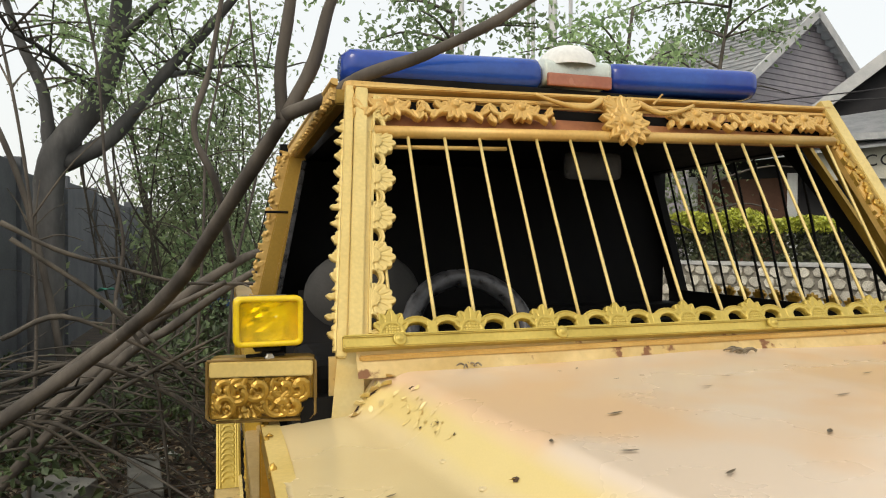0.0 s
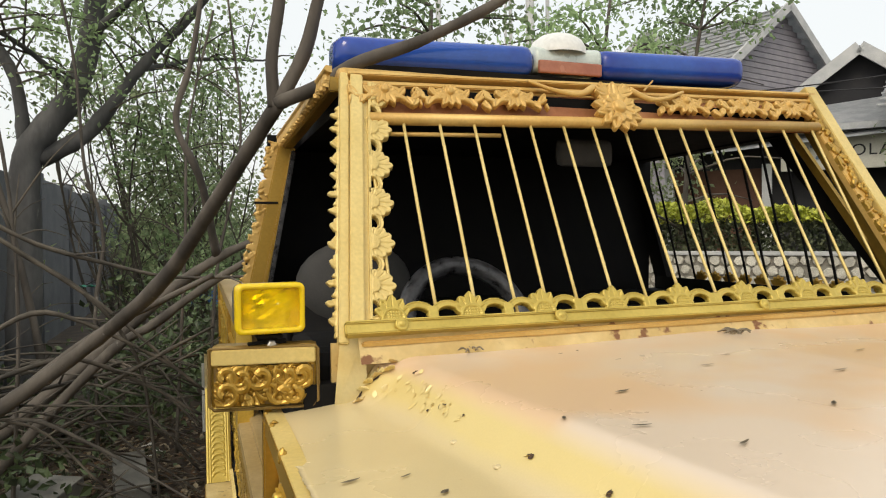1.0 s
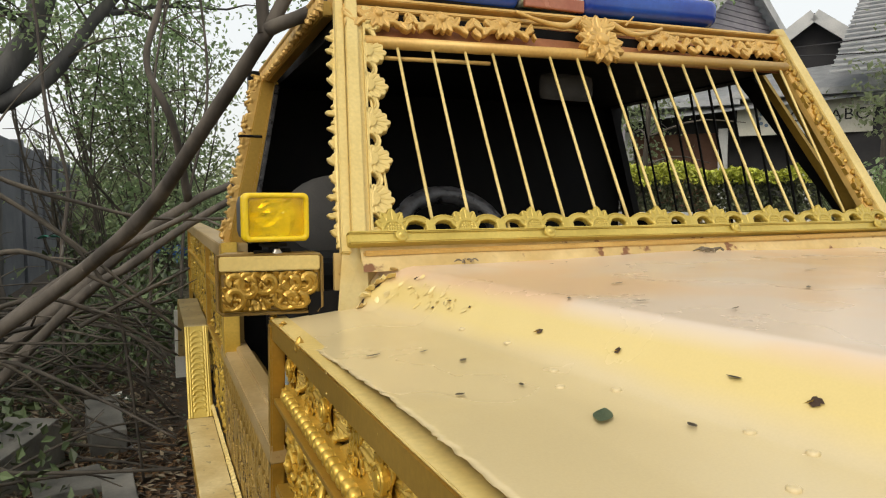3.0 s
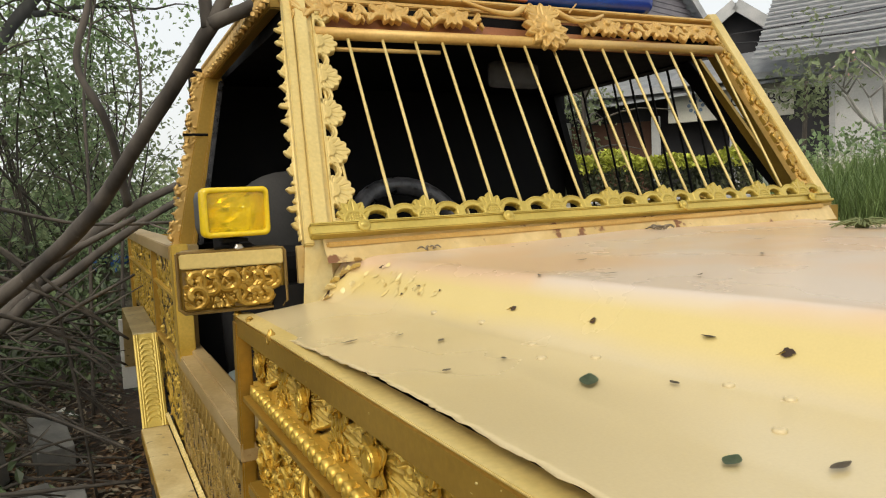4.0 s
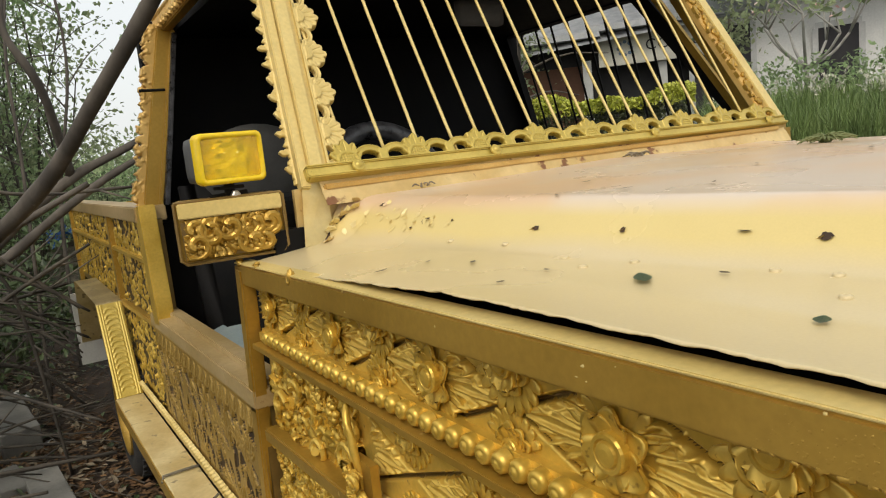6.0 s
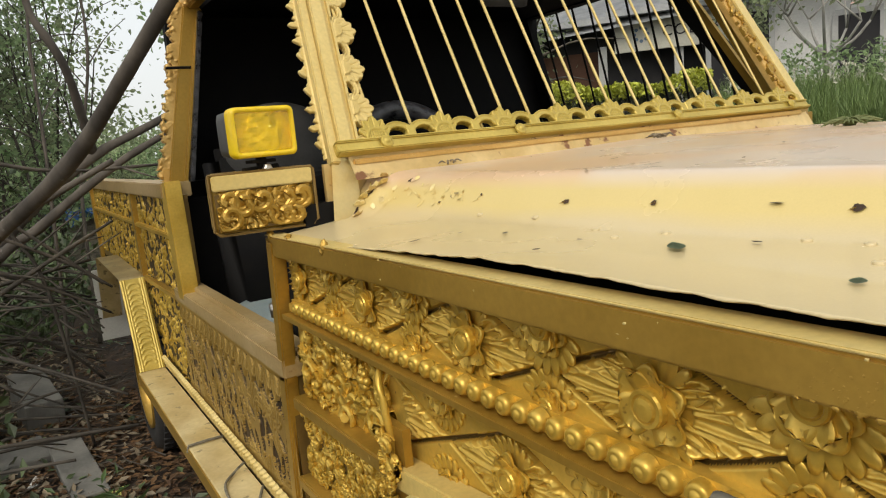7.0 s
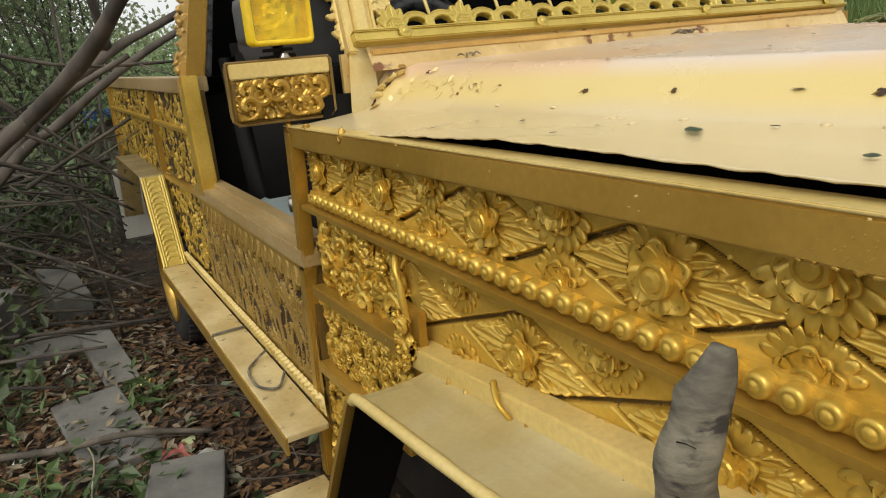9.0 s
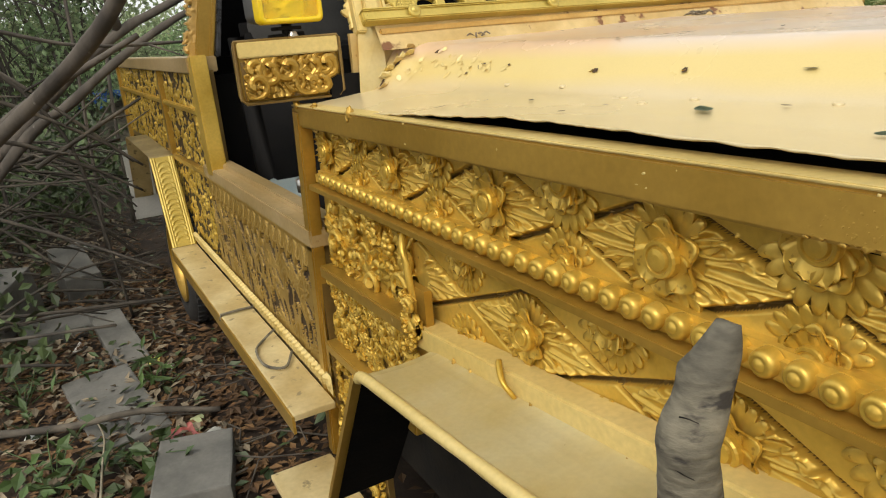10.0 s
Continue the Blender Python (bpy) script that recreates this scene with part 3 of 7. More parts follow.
rng = random.Random(17)
for x, y, rx, ry, turn in ((0.014, -0.020, 0.006, 0.005, 0.3), (0.040, -0.030, 0.010, 0.0016, -0.5), (0.062, -0.010, 0.010, 0.0022, 0.9), (0.084, -0.024, 0.016, 0.008, 0.2), (0.094, -0.092, 0.004, 0.007, 0.4), (0.090, -0.236, 0.005, 0.008, 0.3), ):
    bm = bmesh.new()
    ragged(bm, x, y, rx, ry, turn, 0.0016, rng, 13)
    part("rust_hole", bm, RUST, hood, "dark rust hole with ragged edge")
for k in range(34):
    f = rng.random()
    x, y = 0.03 + 0.062 * min(1, 2.2 * f) + rng.gauss(0, 0.009), -0.03 - 0.30 * f ** 1.5 + rng.gauss(0, 0.014)
    if rng.random() < 0.3:
        x -= 0.03 * rng.random()
    bm = bmesh.new()
    s = rng.uniform(0.0018, 0.0062)
    fc = ragged(bm, x, y, s, s * rng.uniform(0.5, 1.7), rng.uniform(0, 3), 0.0014, rng, 7, rng.uniform(0.0003, 0.003))
    bmesh.ops.solidify(bm, geom=[fc], thickness=0.0013)
    part("paint_flake", bm, (GOLD_PALE, HOOD, HOOD, ARCH_CREAM)[k % 4], hood)

rng = random.Random(31)
for k in range(2, 9):
    x = -0.012 + 0.0105 * k + rng.uniform(-0.003, 0.003)
    y = -0.022 - 0.006 * math.sin(k * 1.3) - (0.012 if k > 6 else 0)
    bm = bmesh.new()
    rows = []
    w = rng.uniform(0.007, 0.012)
    for i in range(4):
        f = i / 3
        rows.append([Vector((w * g * (1 - 0.3 * f * rng.random()), -0.016 * f, 0.001 + 0.009 * f ** 1.5 * rng.uniform(0.5, 1.2) + 0.003 * rng.uniform(-1, 1) * f)) for g in (-1, -0.3, 0.4, 1)])
    shell(bm, Matrix.Translation((x, y, hood_height(x, y))) @ Matrix.Rotation(rng.uniform(-0.5, 0.5), 4, "Z"), rows, 0.0014)
    part("torn_edge", bm, (ARCH_CREAM, GOLD_PALE, RUSTY)[k % 3], hood, "curled torn sheet metal")

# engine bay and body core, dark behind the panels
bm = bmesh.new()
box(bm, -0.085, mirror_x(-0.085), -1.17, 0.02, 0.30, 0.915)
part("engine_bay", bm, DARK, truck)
bm = bmesh.new()
box(bm, -0.16, mirror_x(-0.16), -1.24, -1.185, 0.38, 0.95, 0.01)
part("grille_panel", bm, GOLD, truck)
bm = bmesh.new()
box(bm, -0.2, mirror_x(-0.2), -1.36, -1.24, 0.36, 0.5, 0.02)
part("front_bumper", bm, GOLD_RAIL, truck)


def rail(name, a, b, w, h, mat, parent, up=(0, 0, 1), bevel=0.003, label=""):
    bm = bmesh.new()
    beam(bm, a, b, w, h, up, bevel)
    return part(name, bm, mat, parent, label)


# ---- front fender with its carved lattice ----
U0, V0 = 0.012, 0.655
PITCH, PITCH_LOW, HH = 0.257, 0.264, 0.051
c = Carving(1.10, 0.262, 0.0011)
heads = [(0.318 + PITCH * k, 0.221, 1.0, PITCH / 2) for k in range(-1, 4)] + [(0.636 + PITCH_LOW * k, 0.079, 0.95, PITCH_LOW / 2) for k in range(-1, 2)]
top_halves = [(0.4465 + PITCH * k, 0.263, 0.86) for k in range(-2, 3)] + [(0.768 + PITCH_LOW * k, 0.140, 0.85) for k in range(-1, 2)]
foot_halves = [(0.4465 + PITCH * k, 0.180, 0.7) for k in range(-2, 3)] + [(0.768 + PITCH_LOW * k, 0.010, 0.85) for k in range(-2, 2)]
c.z[:] = 0.004
# the lattice, in one row over the beaded rail and one under it
for x0, y0, up, down, hw in ((0.4465, 0.221, 0.8, 1.2, PITCH / 2), (0.768, 0.079, 1.1, 1.5, PITCH_LOW / 2)):
    for k in range(-4, 4):
        x = x0 + 2 * hw * k
        for side, r in ((-1, 0.0026), (1, 0.0034)):
            c.groove(x - side * hw * down, y0 - HH * down, x + side * hw * up, y0 + HH * up, r, 0.009)
rr = random.Random(4)
for x, y, s, hw in heads:
    for side in (-1, 1):
        # paired long ribs to the tip of the lozenge, shorter ones fanning off
        for q in (-1, 1):
            c.rib([(x + side * 0.038 * s, y + q * 0.0045), (x + side * 0.072 * s, y + q * 0.0060 + 0.001), (x + side * (0.106 - 0.008 * (q > 0)), y + q * 0.0028)], 0.0026, 0.0050)
        for w in (-1, 1):
            for ang, l in ((0.30, 0.080), (0.52, 0.068), (0.78, 0.058)):
                l *= rr.uniform(0.92, 1.08)
                c.rib([(x + side * 0.032 * s * math.cos(ang), y + w * 0.030 * s * math.sin(ang)), (x + side * 0.7 * l * math.cos(ang - 0.08), y + w * 0.66 * l * math.sin(ang - 0.08)), (x + side * l * math.cos(ang), y + w * 0.86 * l * math.sin(ang))], 0.0026, 0.0046)
            # lobed rim of the lozenge, cut by small gouges
            for q in range(4):
                f = 0.34 + 0.14 * q
                ex, ey = x + side * (hw - 0.012) * f, y + w * (HH - 0.006) * (1 - f)
                c.rib([(ex, ey), (ex - side * 0.007, ey - w * 0.002), (ex - side * 0.015, ey - w * 0.001)], 0.0028, 0.0044)
    for off in (0.0075, 0.0125):
        c.rib([(x + 0.055, y + HH * (1 - 0.055 / hw) - off), (x + 0.08, y + HH * (1 - 0.08 / hw) - off), (x + hw - off * 2.2, y + 0.001)], 0.0020, 0.0036)
c.soften()
c.rough(0.0004, 300, 5)
# groove floors are coloured brown to stand for the shade in them
fender = part("fender_panel", c.mesh("fender_panel", GOLD, (-0.110, U0, V0), (0, -1, 0), (0, 0, 1), (-1, 0, 0), ground=(PANEL_BROWN_AND_SHADE, -0.0022)), None, truck, "gold-painted wood fender panel carved with flowers in a diagonal lattice")

SIDE = Matrix(((0, 0, -1, -0.1125), (-1, 0, 0, U0), (0, 1, 0, V0), (0, 0, 0, 1)))
turn_out = Matrix.Rotation(radians(-90), 4, "Y")
BUTTON = [(0.0200, 0.0), (0.0200, 0.0105), (0.0185, 0.0130), (0.0150, 0.0132), (0.0138, 0.0112), (0.0126, 0.0112), (0.0112, 0.0145), (0.006, 0.0158), (0, 0.0160)]


def shared(build, name):
    bm = bmesh.new()
    build(bm)
    return mesh_of(bm, GOLD, False, name)


PETAL = shared(lambda bm: blade(bm, 0.005, 0, 0, 0.031, 0.0175, 0, 0.0070, 0.28, "round", 0.0008, 0.003, 0.020), "petal")
LONG_LEAF = shared(lambda bm: blade(bm, 0.012, 0, 0, 0.050, 0.0075, 0, 0.0024, 0.2, "point", 0.0012, 0.003), "leaf")
FAN_WIDE = shared(lambda bm: fan(bm, 0, 0, 0, 0.014, 0.052, 1.75, 7, 0, 0.0022, 0.0020, 0.003), "lobed_leaf")
FAN_HALF = shared(lambda bm: fan(bm, 0, 0, 0, 0.014, 0.058, 2.7, 9, 0, 0.0020, 0.0022, 0.003), "half_flower")
DISC = shared(lambda bm: turned(bm, 0, 0, 0, [(r * 0.84, z * 0.85) for r, z in BUTTON]), "button")


def spin(a, z=0.0, k=1.0):
    return Matrix.Translation((0, 0, z)) @ Matrix.Rotation(a, 4, "Z") @ Matrix.Diagonal((k, k, k, 1))


rng = random.Random(12)
for n, (x, y, s, hw) in enumerate(heads):
    if x < 0.0 or (x < 0.42 and y < 0.2):
        continue
    m = SIDE @ Matrix.Translation((x, y, 0)) @ Matrix.Rotation(0.07 * math.sin(n * 2.1), 4, "Z") @ Matrix.Diagonal((s, s, s, 1))
    ros = part("rosette", FAN_WIDE, None, truck, "gold carved flower with cupped petals and lobed leaves", m=m @ spin(math.pi / 2, 0.002))
    part("leaf", FAN_WIDE, None, ros, "", m=m @ spin(-math.pi / 2 + rng.uniform(-0.06, 0.06), 0.002))
    for a in (0.40, -0.40, math.pi + 0.40, math.pi - 0.40):
        part("leaf", LONG_LEAF, None, ros, "", m=m @ spin(a + rng.uniform(-0.06, 0.06), 0.0025))
    for k in range(6):
        part("petal", PETAL, None, ros, "", m=m @ spin(k * 1.047 + 0.5 + rng.uniform(-0.1, 0.1), 0.0046 + 0.0012 * (k % 2), rng.uniform(0.93, 1.07)))
    part("button", DISC, None, ros, "", m=m @ spin(0, 0.0048))
for over, group in ((0, foot_halves), (1, top_halves)):
    for n, (x, y, s) in enumerate(group):
        if x < 0.0 or (x < 0.40 and y < 0.16):
            continue
        m = SIDE @ Matrix.Translation((x, y, 0)) @ Matrix.Rotation(math.pi * over + 0.05 * math.sin(n * 3.1), 4, "Z") @ Matrix.Diagonal((s, s, s, 1))
        hf = part("half_flower", FAN_HALF, None, truck, "gold carved half flower against the rail", m=m @ spin(math.pi / 2, 0.002))
        for k in (0, 4, 1, 3, 2):
            part("petal", PETAL, None, hf, "", m=m @ spin(math.pi / 2 + (k - 2) * 0.62 + rng.uniform(-0.06, 0.06), 0.0042 + 0.001 * (2 - abs(k - 2)), rng.uniform(1.0, 1.12)))
        part("button", DISC, None, hf, "", m=m @ spin(0, 0.0045))

rail("fender_top_rail", (-0.129, 0.036, 0.934), (-0.129, -1.17, 0.948), 0.032, 0.036, GOLD_RAIL, truck, label="worn satin-gold steel rail")
rail("rail_cap", (-0.129, 0.036, 0.9530), (-0.129, -1.17, 0.9670), 0.0315, 0.003, GOLD_PALE, truck, bevel=0.001, label="pale gold top face of the rail")
# runs and lumps of paint and weld on the rails, blistered paint near the front
def lump(at, size, seed, name="weld_lump", mat=GOLD_RAIL):
    bm = bmesh.new()
    bmesh.ops.create_icosphere(bm, subdivisions=3, radius=1)
    for v in bm.verts:
        v.co *= 1 + 0.45 * noise.noise(v.co * 2.1 + Vector((seed, 0, 0)))
        v.co = Vector((v.co.x * size[0], v.co.y * size[1], v.co.z * size[2]))
    part(name, bm, mat, truck, "", True, Matrix.Translation(at) @ Matrix.Rotation(seed * 0.9, 4, "X"))


for k, (at, size) in enumerate((((-0.138, 0.022, 0.957), (0.006, 0.010, 0.004)), ((-0.143, 0.008, 0.953), (0.004, 0.006, 0.004)), ((-0.136, -0.060, 0.956), (0.006, 0.012, 0.003)), ((-0.141, -0.080, 0.955), (0.004, 0.007, 0.003)), ((-0.142, -0.235, 0.956), (0.006, 0.010, 0.004)), ((-0.145, -0.228, 0.948), (0.003, 0.006, 0.006)), ((-0.148, -0.395, 0.668), (0.008, 0.013, 0.016)), ((-0.150, -0.412, 0.685), (0.007, 0.012, 0.008)), ((-0.150, -0.385, 0.640), (0.007, 0.009, 0.014)), ((-0.140, 0.0, 0.925), (0.004, 0.006, 0.006)), ((-0.128, -0.030, 0.912), (0.004, 0.010, 0.005)))):
    lump(at, size, k + 1, mat=GOLD if at[2] < 0.75 else GOLD_RAIL)
bm = bmesh.new()
tube(bm, [(-0.146, -0.606, 0.704), (-0.152, -0.616, 0.700), (-0.157, -0.630, 0.690), (-0.152, -0.642, 0.676), (-0.147, -0.640, 0.664)], 0.0030, 0.0020, 8, 18, 0.7)
part("weld_drip", bm, GOLD, truck, "curled drip of weld and paint", True)
c = Carving(0.20, 0.034, 0.0008)
rng = random.Random(3)
for _ in range(420):
    f = rng.random()
    c.disc(0.02 + 0.18 * f ** 0.7, rng.uniform(0.003, 0.031), rng.uniform(0.0008, 0.0018), 0.00045)
part("blistered_patch", c.mesh("blistered_patch", GOLD_RAIL, (-0.1446, -0.93, 0.925), (0, -1, 0.0116), (0, 0, 1), (-1, 0, 0), cut=0.0002, depth=0.002), None, truck, "blistered gold paint")
for _ in range(13):
    y = -0.02 - 1.05 * rng.random()
    z = 0.9345 - 0.0116 * (y - 0.036) + rng.uniform(-0.014, 0.016)
    c = Carving(0.008, 0.006, 0.0009)
    c.petal(0.0005, 0.003, rng.uniform(-0.3, 0.3), rng.uniform(0.002, 0.007), rng.uniform(0.0006, 0.0022), 0.001, "round", False, 0)
    part("paint_chip", c.mesh("paint_chip", GOLD_PALE, (-0.1446, y, z), (0, -1, 0), (0, 0, 1), (-1, 0, 0), cut=0.0002, depth=0.001), None, truck)
bead_rail = rail("beaded_rail", (-0.117, 0.0, 0.824), (-0.117, -1.17, 0.827), 0.028, 0.026, GOLD, truck, bevel=0.006, label="gold rail set with a row of round beads")
rail("rail_fillet", (-0.124, 0.0, 0.808), (-0.124, -1.17, 0.809), 0.040, 0.010, GOLD_RAIL, bead_rail, bevel=0.001)
bm = bmesh.new()
lathe(bm, [(0.0134, -0.006), (0.0134, 0.002), (0.0120, 0.0075), (0.0082, 0.0108), (0.0066, 0.0092), (0.0054, 0.0112), (0, 0.0126)], 16)
BEAD = mesh_of(bm, GOLD, True, "bead")
for k in range(44):
    y = -0.05 - 0.0257 * k
    part("bead", BEAD, None, bead_rail, "", m=Matrix.Translation((-0.130, y, 0.828)) @ turn_out @ Matrix.Rotation(k * 1.3, 4, "Z") @ Matrix.Rotation(0.12 * math.sin(k * 2.7), 4, "X") @ Matrix.Diagonal((0.84, 0.84, 0.85, 1)))
rail("fender_rail", (-0.128, 0.0, 0.645), (-0.128, -0.40, 0.655), 0.034, 0.024, GOLD_RAIL, truck)
rail("fender_rail", (-0.130, -0.39, 0.658), (-0.130, -1.17, 0.738), 0.036, 0.034, GOLD_PALE, truck, label="yellow-gold rail over the wheel arch")
rail("fender_rail", (-0.130, 0.03, 0.478), (-0.130, -0.36, 0.484), 0.030, 0.022, GOLD_RAIL, truck)
rail("fender_post", (-0.135, 0.012, 0.945), (-0.135, 0.085, 0.20), 0.026, 0.030, GOLD_RAIL, truck, (0, 1, 0))
rail("fender_post", (-0.112, -0.022, 0.918), (-0.112, -0.022, 0.82), 0.010, 0.010, GOLD, truck, (0, 1, 0))
# boss where the rails meet, and the high-relief panels beside the post
def high_relief(name, w, h, seed, size, depth, n, mat, back, at, label):
    """A board coloured by back, shade-dark for one, with carving in the round upon it, on the near side of the truck.
    """
    bm = bmesh.new()
    box(bm, 0, w, 0, h, -0.012, 0.0)
    m = Matrix(((0, 0, -1, at[0]), (-1, 0, 0, at[1]), (0, 1, 0, at[2]), (0, 0, 0, 1)))
    ob = part(name, bm, back, truck, label, m=m)
    tagged(part("carving", mesh_of(relief(w, h, seed, size, depth, n), mat, False, "carving"), None, ob, m=m), kind="stuff")


# the first board is near-black, as shade behind the leaves
high_relief("carved_panel", 0.345, 0.145, 7, 0.050, 0.022, 74, GOLD, GAP_SHADE, (-0.109, -0.012, 0.658), "high-relief gold carving of birds, leaves and fruit")
high_relief("carved_panel", 0.40, 0.155, 8, 0.030, 0.010, 190, GOLD, PANEL_BROWN_AND_SHADE, (-0.117, 0.02, 0.488), "gold scroll carving")
high_relief("carved_panel", 0.22, 0.28, 9, 0.03, 0.015, 110, GOLD, PANEL_BROWN_AND_SHADE, (-0.121, 0.06, 0.19), "gold scroll carving")
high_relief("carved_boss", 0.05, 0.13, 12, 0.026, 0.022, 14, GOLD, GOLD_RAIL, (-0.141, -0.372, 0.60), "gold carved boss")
bm = bmesh.new()
tube(bm, [(-0.125, -0.352, 0.802), (-0.142, -0.372, 0.790), (-0.146, -0.388, 0.755), (-0.140, -0.392, 0.700), (-0.135, -0.385, 0.668)], 0.004, 0.007, 9, 20, 0.5)
part("carved_stem", bm, GOLD, truck, "gold curling carved stem", True)


# ---- wheel arches ----
def strip(path, x0, x1, thick, cells=1, lift=None):
    """A bent plate: the line (y, z) swept from x0 to x1."""
    bm = bmesh.new()
    rows = []
    for k in range(cells + 1):
        f = k / cells
        x = x0 + (x1 - x0) * f
        up = lift(f) if lift else 0
        rows.append([bm.verts.new((x, y, z + up)) for y, z in path])
    for a, b in zip(rows, rows[1:]):
        for i in range(len(path) - 1):
            bm.faces.new((a[i], a[i + 1], b[i + 1], b[i]))
    made = bmesh.ops.solidify(bm, geom=bm.faces[:], thickness=thick)
    return bm


arch = strip([(-0.430, 0.632), (-0.440, 0.642), (-0.462, 0.648), (-0.641, 0.667), (-0.831, 0.687), (-1.17, 0.724)], -0.142, -0.250, 0.006, 8, lambda f: 0.010 * (1 - f) ** 3 + 0.007 * f)
flare = part("front_wheel_arch", arch, ARCH_CREAM, truck, "cream-gold sheet-metal wheel arch")
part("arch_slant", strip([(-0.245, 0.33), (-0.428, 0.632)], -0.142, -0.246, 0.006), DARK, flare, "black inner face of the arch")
bm = bmesh.new()
tube(bm, [(-0.252, -0.434, 0.642), (-0.252, -0.462, 0.653), (-0.252, -0.641, 0.672), (-0.252, -0.831, 0.692), (-0.252, -1.17, 0.729)], 0.0075, 0.0075, 8, 40, 0.12)
part("rolled_lip", bm, GOLD_PALE, flare, "", True)
bm = bmesh.new()
beam(bm, (-0.249, -0.233, 0.33), (-0.249, -0.424, 0.640), 0.008, 0.016, (1, 0, 0))
part("arch_edge", bm, GOLD_RAIL, flare)
# torn weld where the arch meets the fender rail
rng = random.Random(44)
for k in range(9):
    y = -0.47 - 0.5 * rng.random()
    lump((-0.149, y, 0.652 + 0.103 * (-0.462 - y)), (0.003, 0.008 * rng.uniform(0.6, 1.6), 0.003), 60 + k, "weld_bead", GOLD_RAIL)

bm = bmesh.new()
box(bm, -0.285, -0.15, -0.16, 0.085, 0.186, 0.2, 0.004)
part("lower_step", bm, STEP_METAL, truck, "cream-gold lower step plate")
rear_arch = part("rear_wheel_arch", strip([(1.575, 0.675), (1.60, 0.685), (2.35, 0.69), (2.40, 0.68), (2.56, 0.36)], -0.148, -0.236, 0.006), STEP_METAL, truck, "faded gold rear wheel arch")
# ribbed slanting plate
c = Carving(0.085, 0.352, 0.002)
for k in range(15):
    for q in range(12):
        a = math.pi * q / 11
        c.disc(0.0425 + 0.020 * math.cos(a), 0.024 + 0.021 * k + 0.014 * math.sin(a), 0.0042, 0.003)
for e in (0.006, 0.014, 0.071, 0.079):
    for k in range(90):
        c.disc(e, 0.004 * k, 0.003, 0.0028)
sl = Vector((0, 0.16, 0.315)).normalized()
part("ribbed_plate", c.mesh("ribbed_plate", GOLD_OLIVE, (-0.236, 1.418, 0.368), (1, 0, 0), sl, Vector((1, 0, 0)).cross(sl)), None, rear_arch, "bright gold embossed slanting plate")
part("plate_back", strip([(1.421, 0.365), (1.579, 0.677)], -0.148, -0.237, 0.006), GOLD_RAIL, rear_arch)
bm = bmesh.new()
box(bm, -0.25, -0.06, 2.60, 2.612, 0.24, 0.60, 0.003)
part("mud_flap", bm, material("whitish_mud_flap", (0.4, 0.4, 0.37), (0.5, 0.5, 0.46), 0.7), truck, "pale worn mud flap")


def wheel(x, y, k=1.0):
    bm = bmesh.new()
    turn = Matrix.Translation((x, y, 0.285 * k)) @ turn_out @ Matrix.Diagonal((k, k, 1, 1))
    lathe(bm, [(0.19, 0.0), (0.285, 0.0), (0.30, 0.02), (0.30, 0.13), (0.285, 0.152), (0.25, 0.158), (0.20, 0.150), (0.19, 0.14), (0.19, 0.0)], 40, turn)
    w = part("wheel", bm, RUBBER, truck, "worn black tyre on a gold rim", True)
    bm = bmesh.new()
    lathe(bm, [(0.195, 0.145), (0.195, 0.158), (0.178, 0.157), (0.174, 0.12)], 32, turn)
    part("rim", bm, GOLD_RAIL, w, "gold-painted steel rim", True)
    bm = bmesh.new()
    lathe(bm, [(0.176, 0.13), (0.165, 0.10), (0.07, 0.10), (0.06, 0.13), (0, 0.132)], 32, turn)
    part("hub", bm, RUBBER, w, "dark dusty hub", True)
    bm = bmesh.new()
    for q in range(44):
        m = turn @ Matrix.Rotation(2 * math.pi * q / 44, 4, "Z")
        for h in (0.03, 0.075, 0.12):
            bmesh.ops.create_cube(bm, size=1, matrix=m @ Matrix.Translation((0.301, 0.006 * (h > 0.05), h)) @ Matrix.Diagonal((0.012, 0.028, 0.034, 1)))
    tagged(part("tread", bm, RUBBER, w), kind="stuff")


wheel(-0.050, 1.66, 0.85)
wheel(-0.03, -0.82)

# ---- running board and lower door panel ----
c = Carving(0.09, 1.42, 0.004)
c.rough(0.001, 40, 3)
bm = bmesh.new()
box(bm, -0.238, -0.15, 0.0, 0.62, 0.352, 0.367, 0.003)
board = part("running_board", bm, STEP_METAL, truck, "scuffed cream-gold running board")
bm = bmesh.new()
box(bm, -0.239, -0.15, 0.624, 1.425, 0.351, 0.366, 0.003)
part("board_section", bm, STEP_METAL, board)
bm = bmesh.new()
box(bm, -0.242, -0.236, 0.0, 1.425, 0.325, 0.364, 0.001)
part("board_lip", bm, GOLD_RAIL, board)
bm = bmesh.new()
tube(bm, [(-0.242, 0.622, 0.355), (-0.238, 0.622, 0.371), (-0.19, 0.622, 0.372), (-0.15, 0.622, 0.371)], 0.004, 0.004, 6)
part("wire_tie", bm, DEADWOOD, board)
bm = bmesh.new()
tube(bm, [(-0.155, 0.26, 0.378), (-0.19, 0.20, 0.374), (-0.225, 0.24, 0.373), (-0.22, 0.33, 0.374), (-0.185, 0.38, 0.375), (-0.165, 0.36, 0.40)], 0.0035, 0.003, 6, 24)
solid("bent_wire", bm, DEADWOOD, "bent rusty wire loop lying on the running board", "wire")

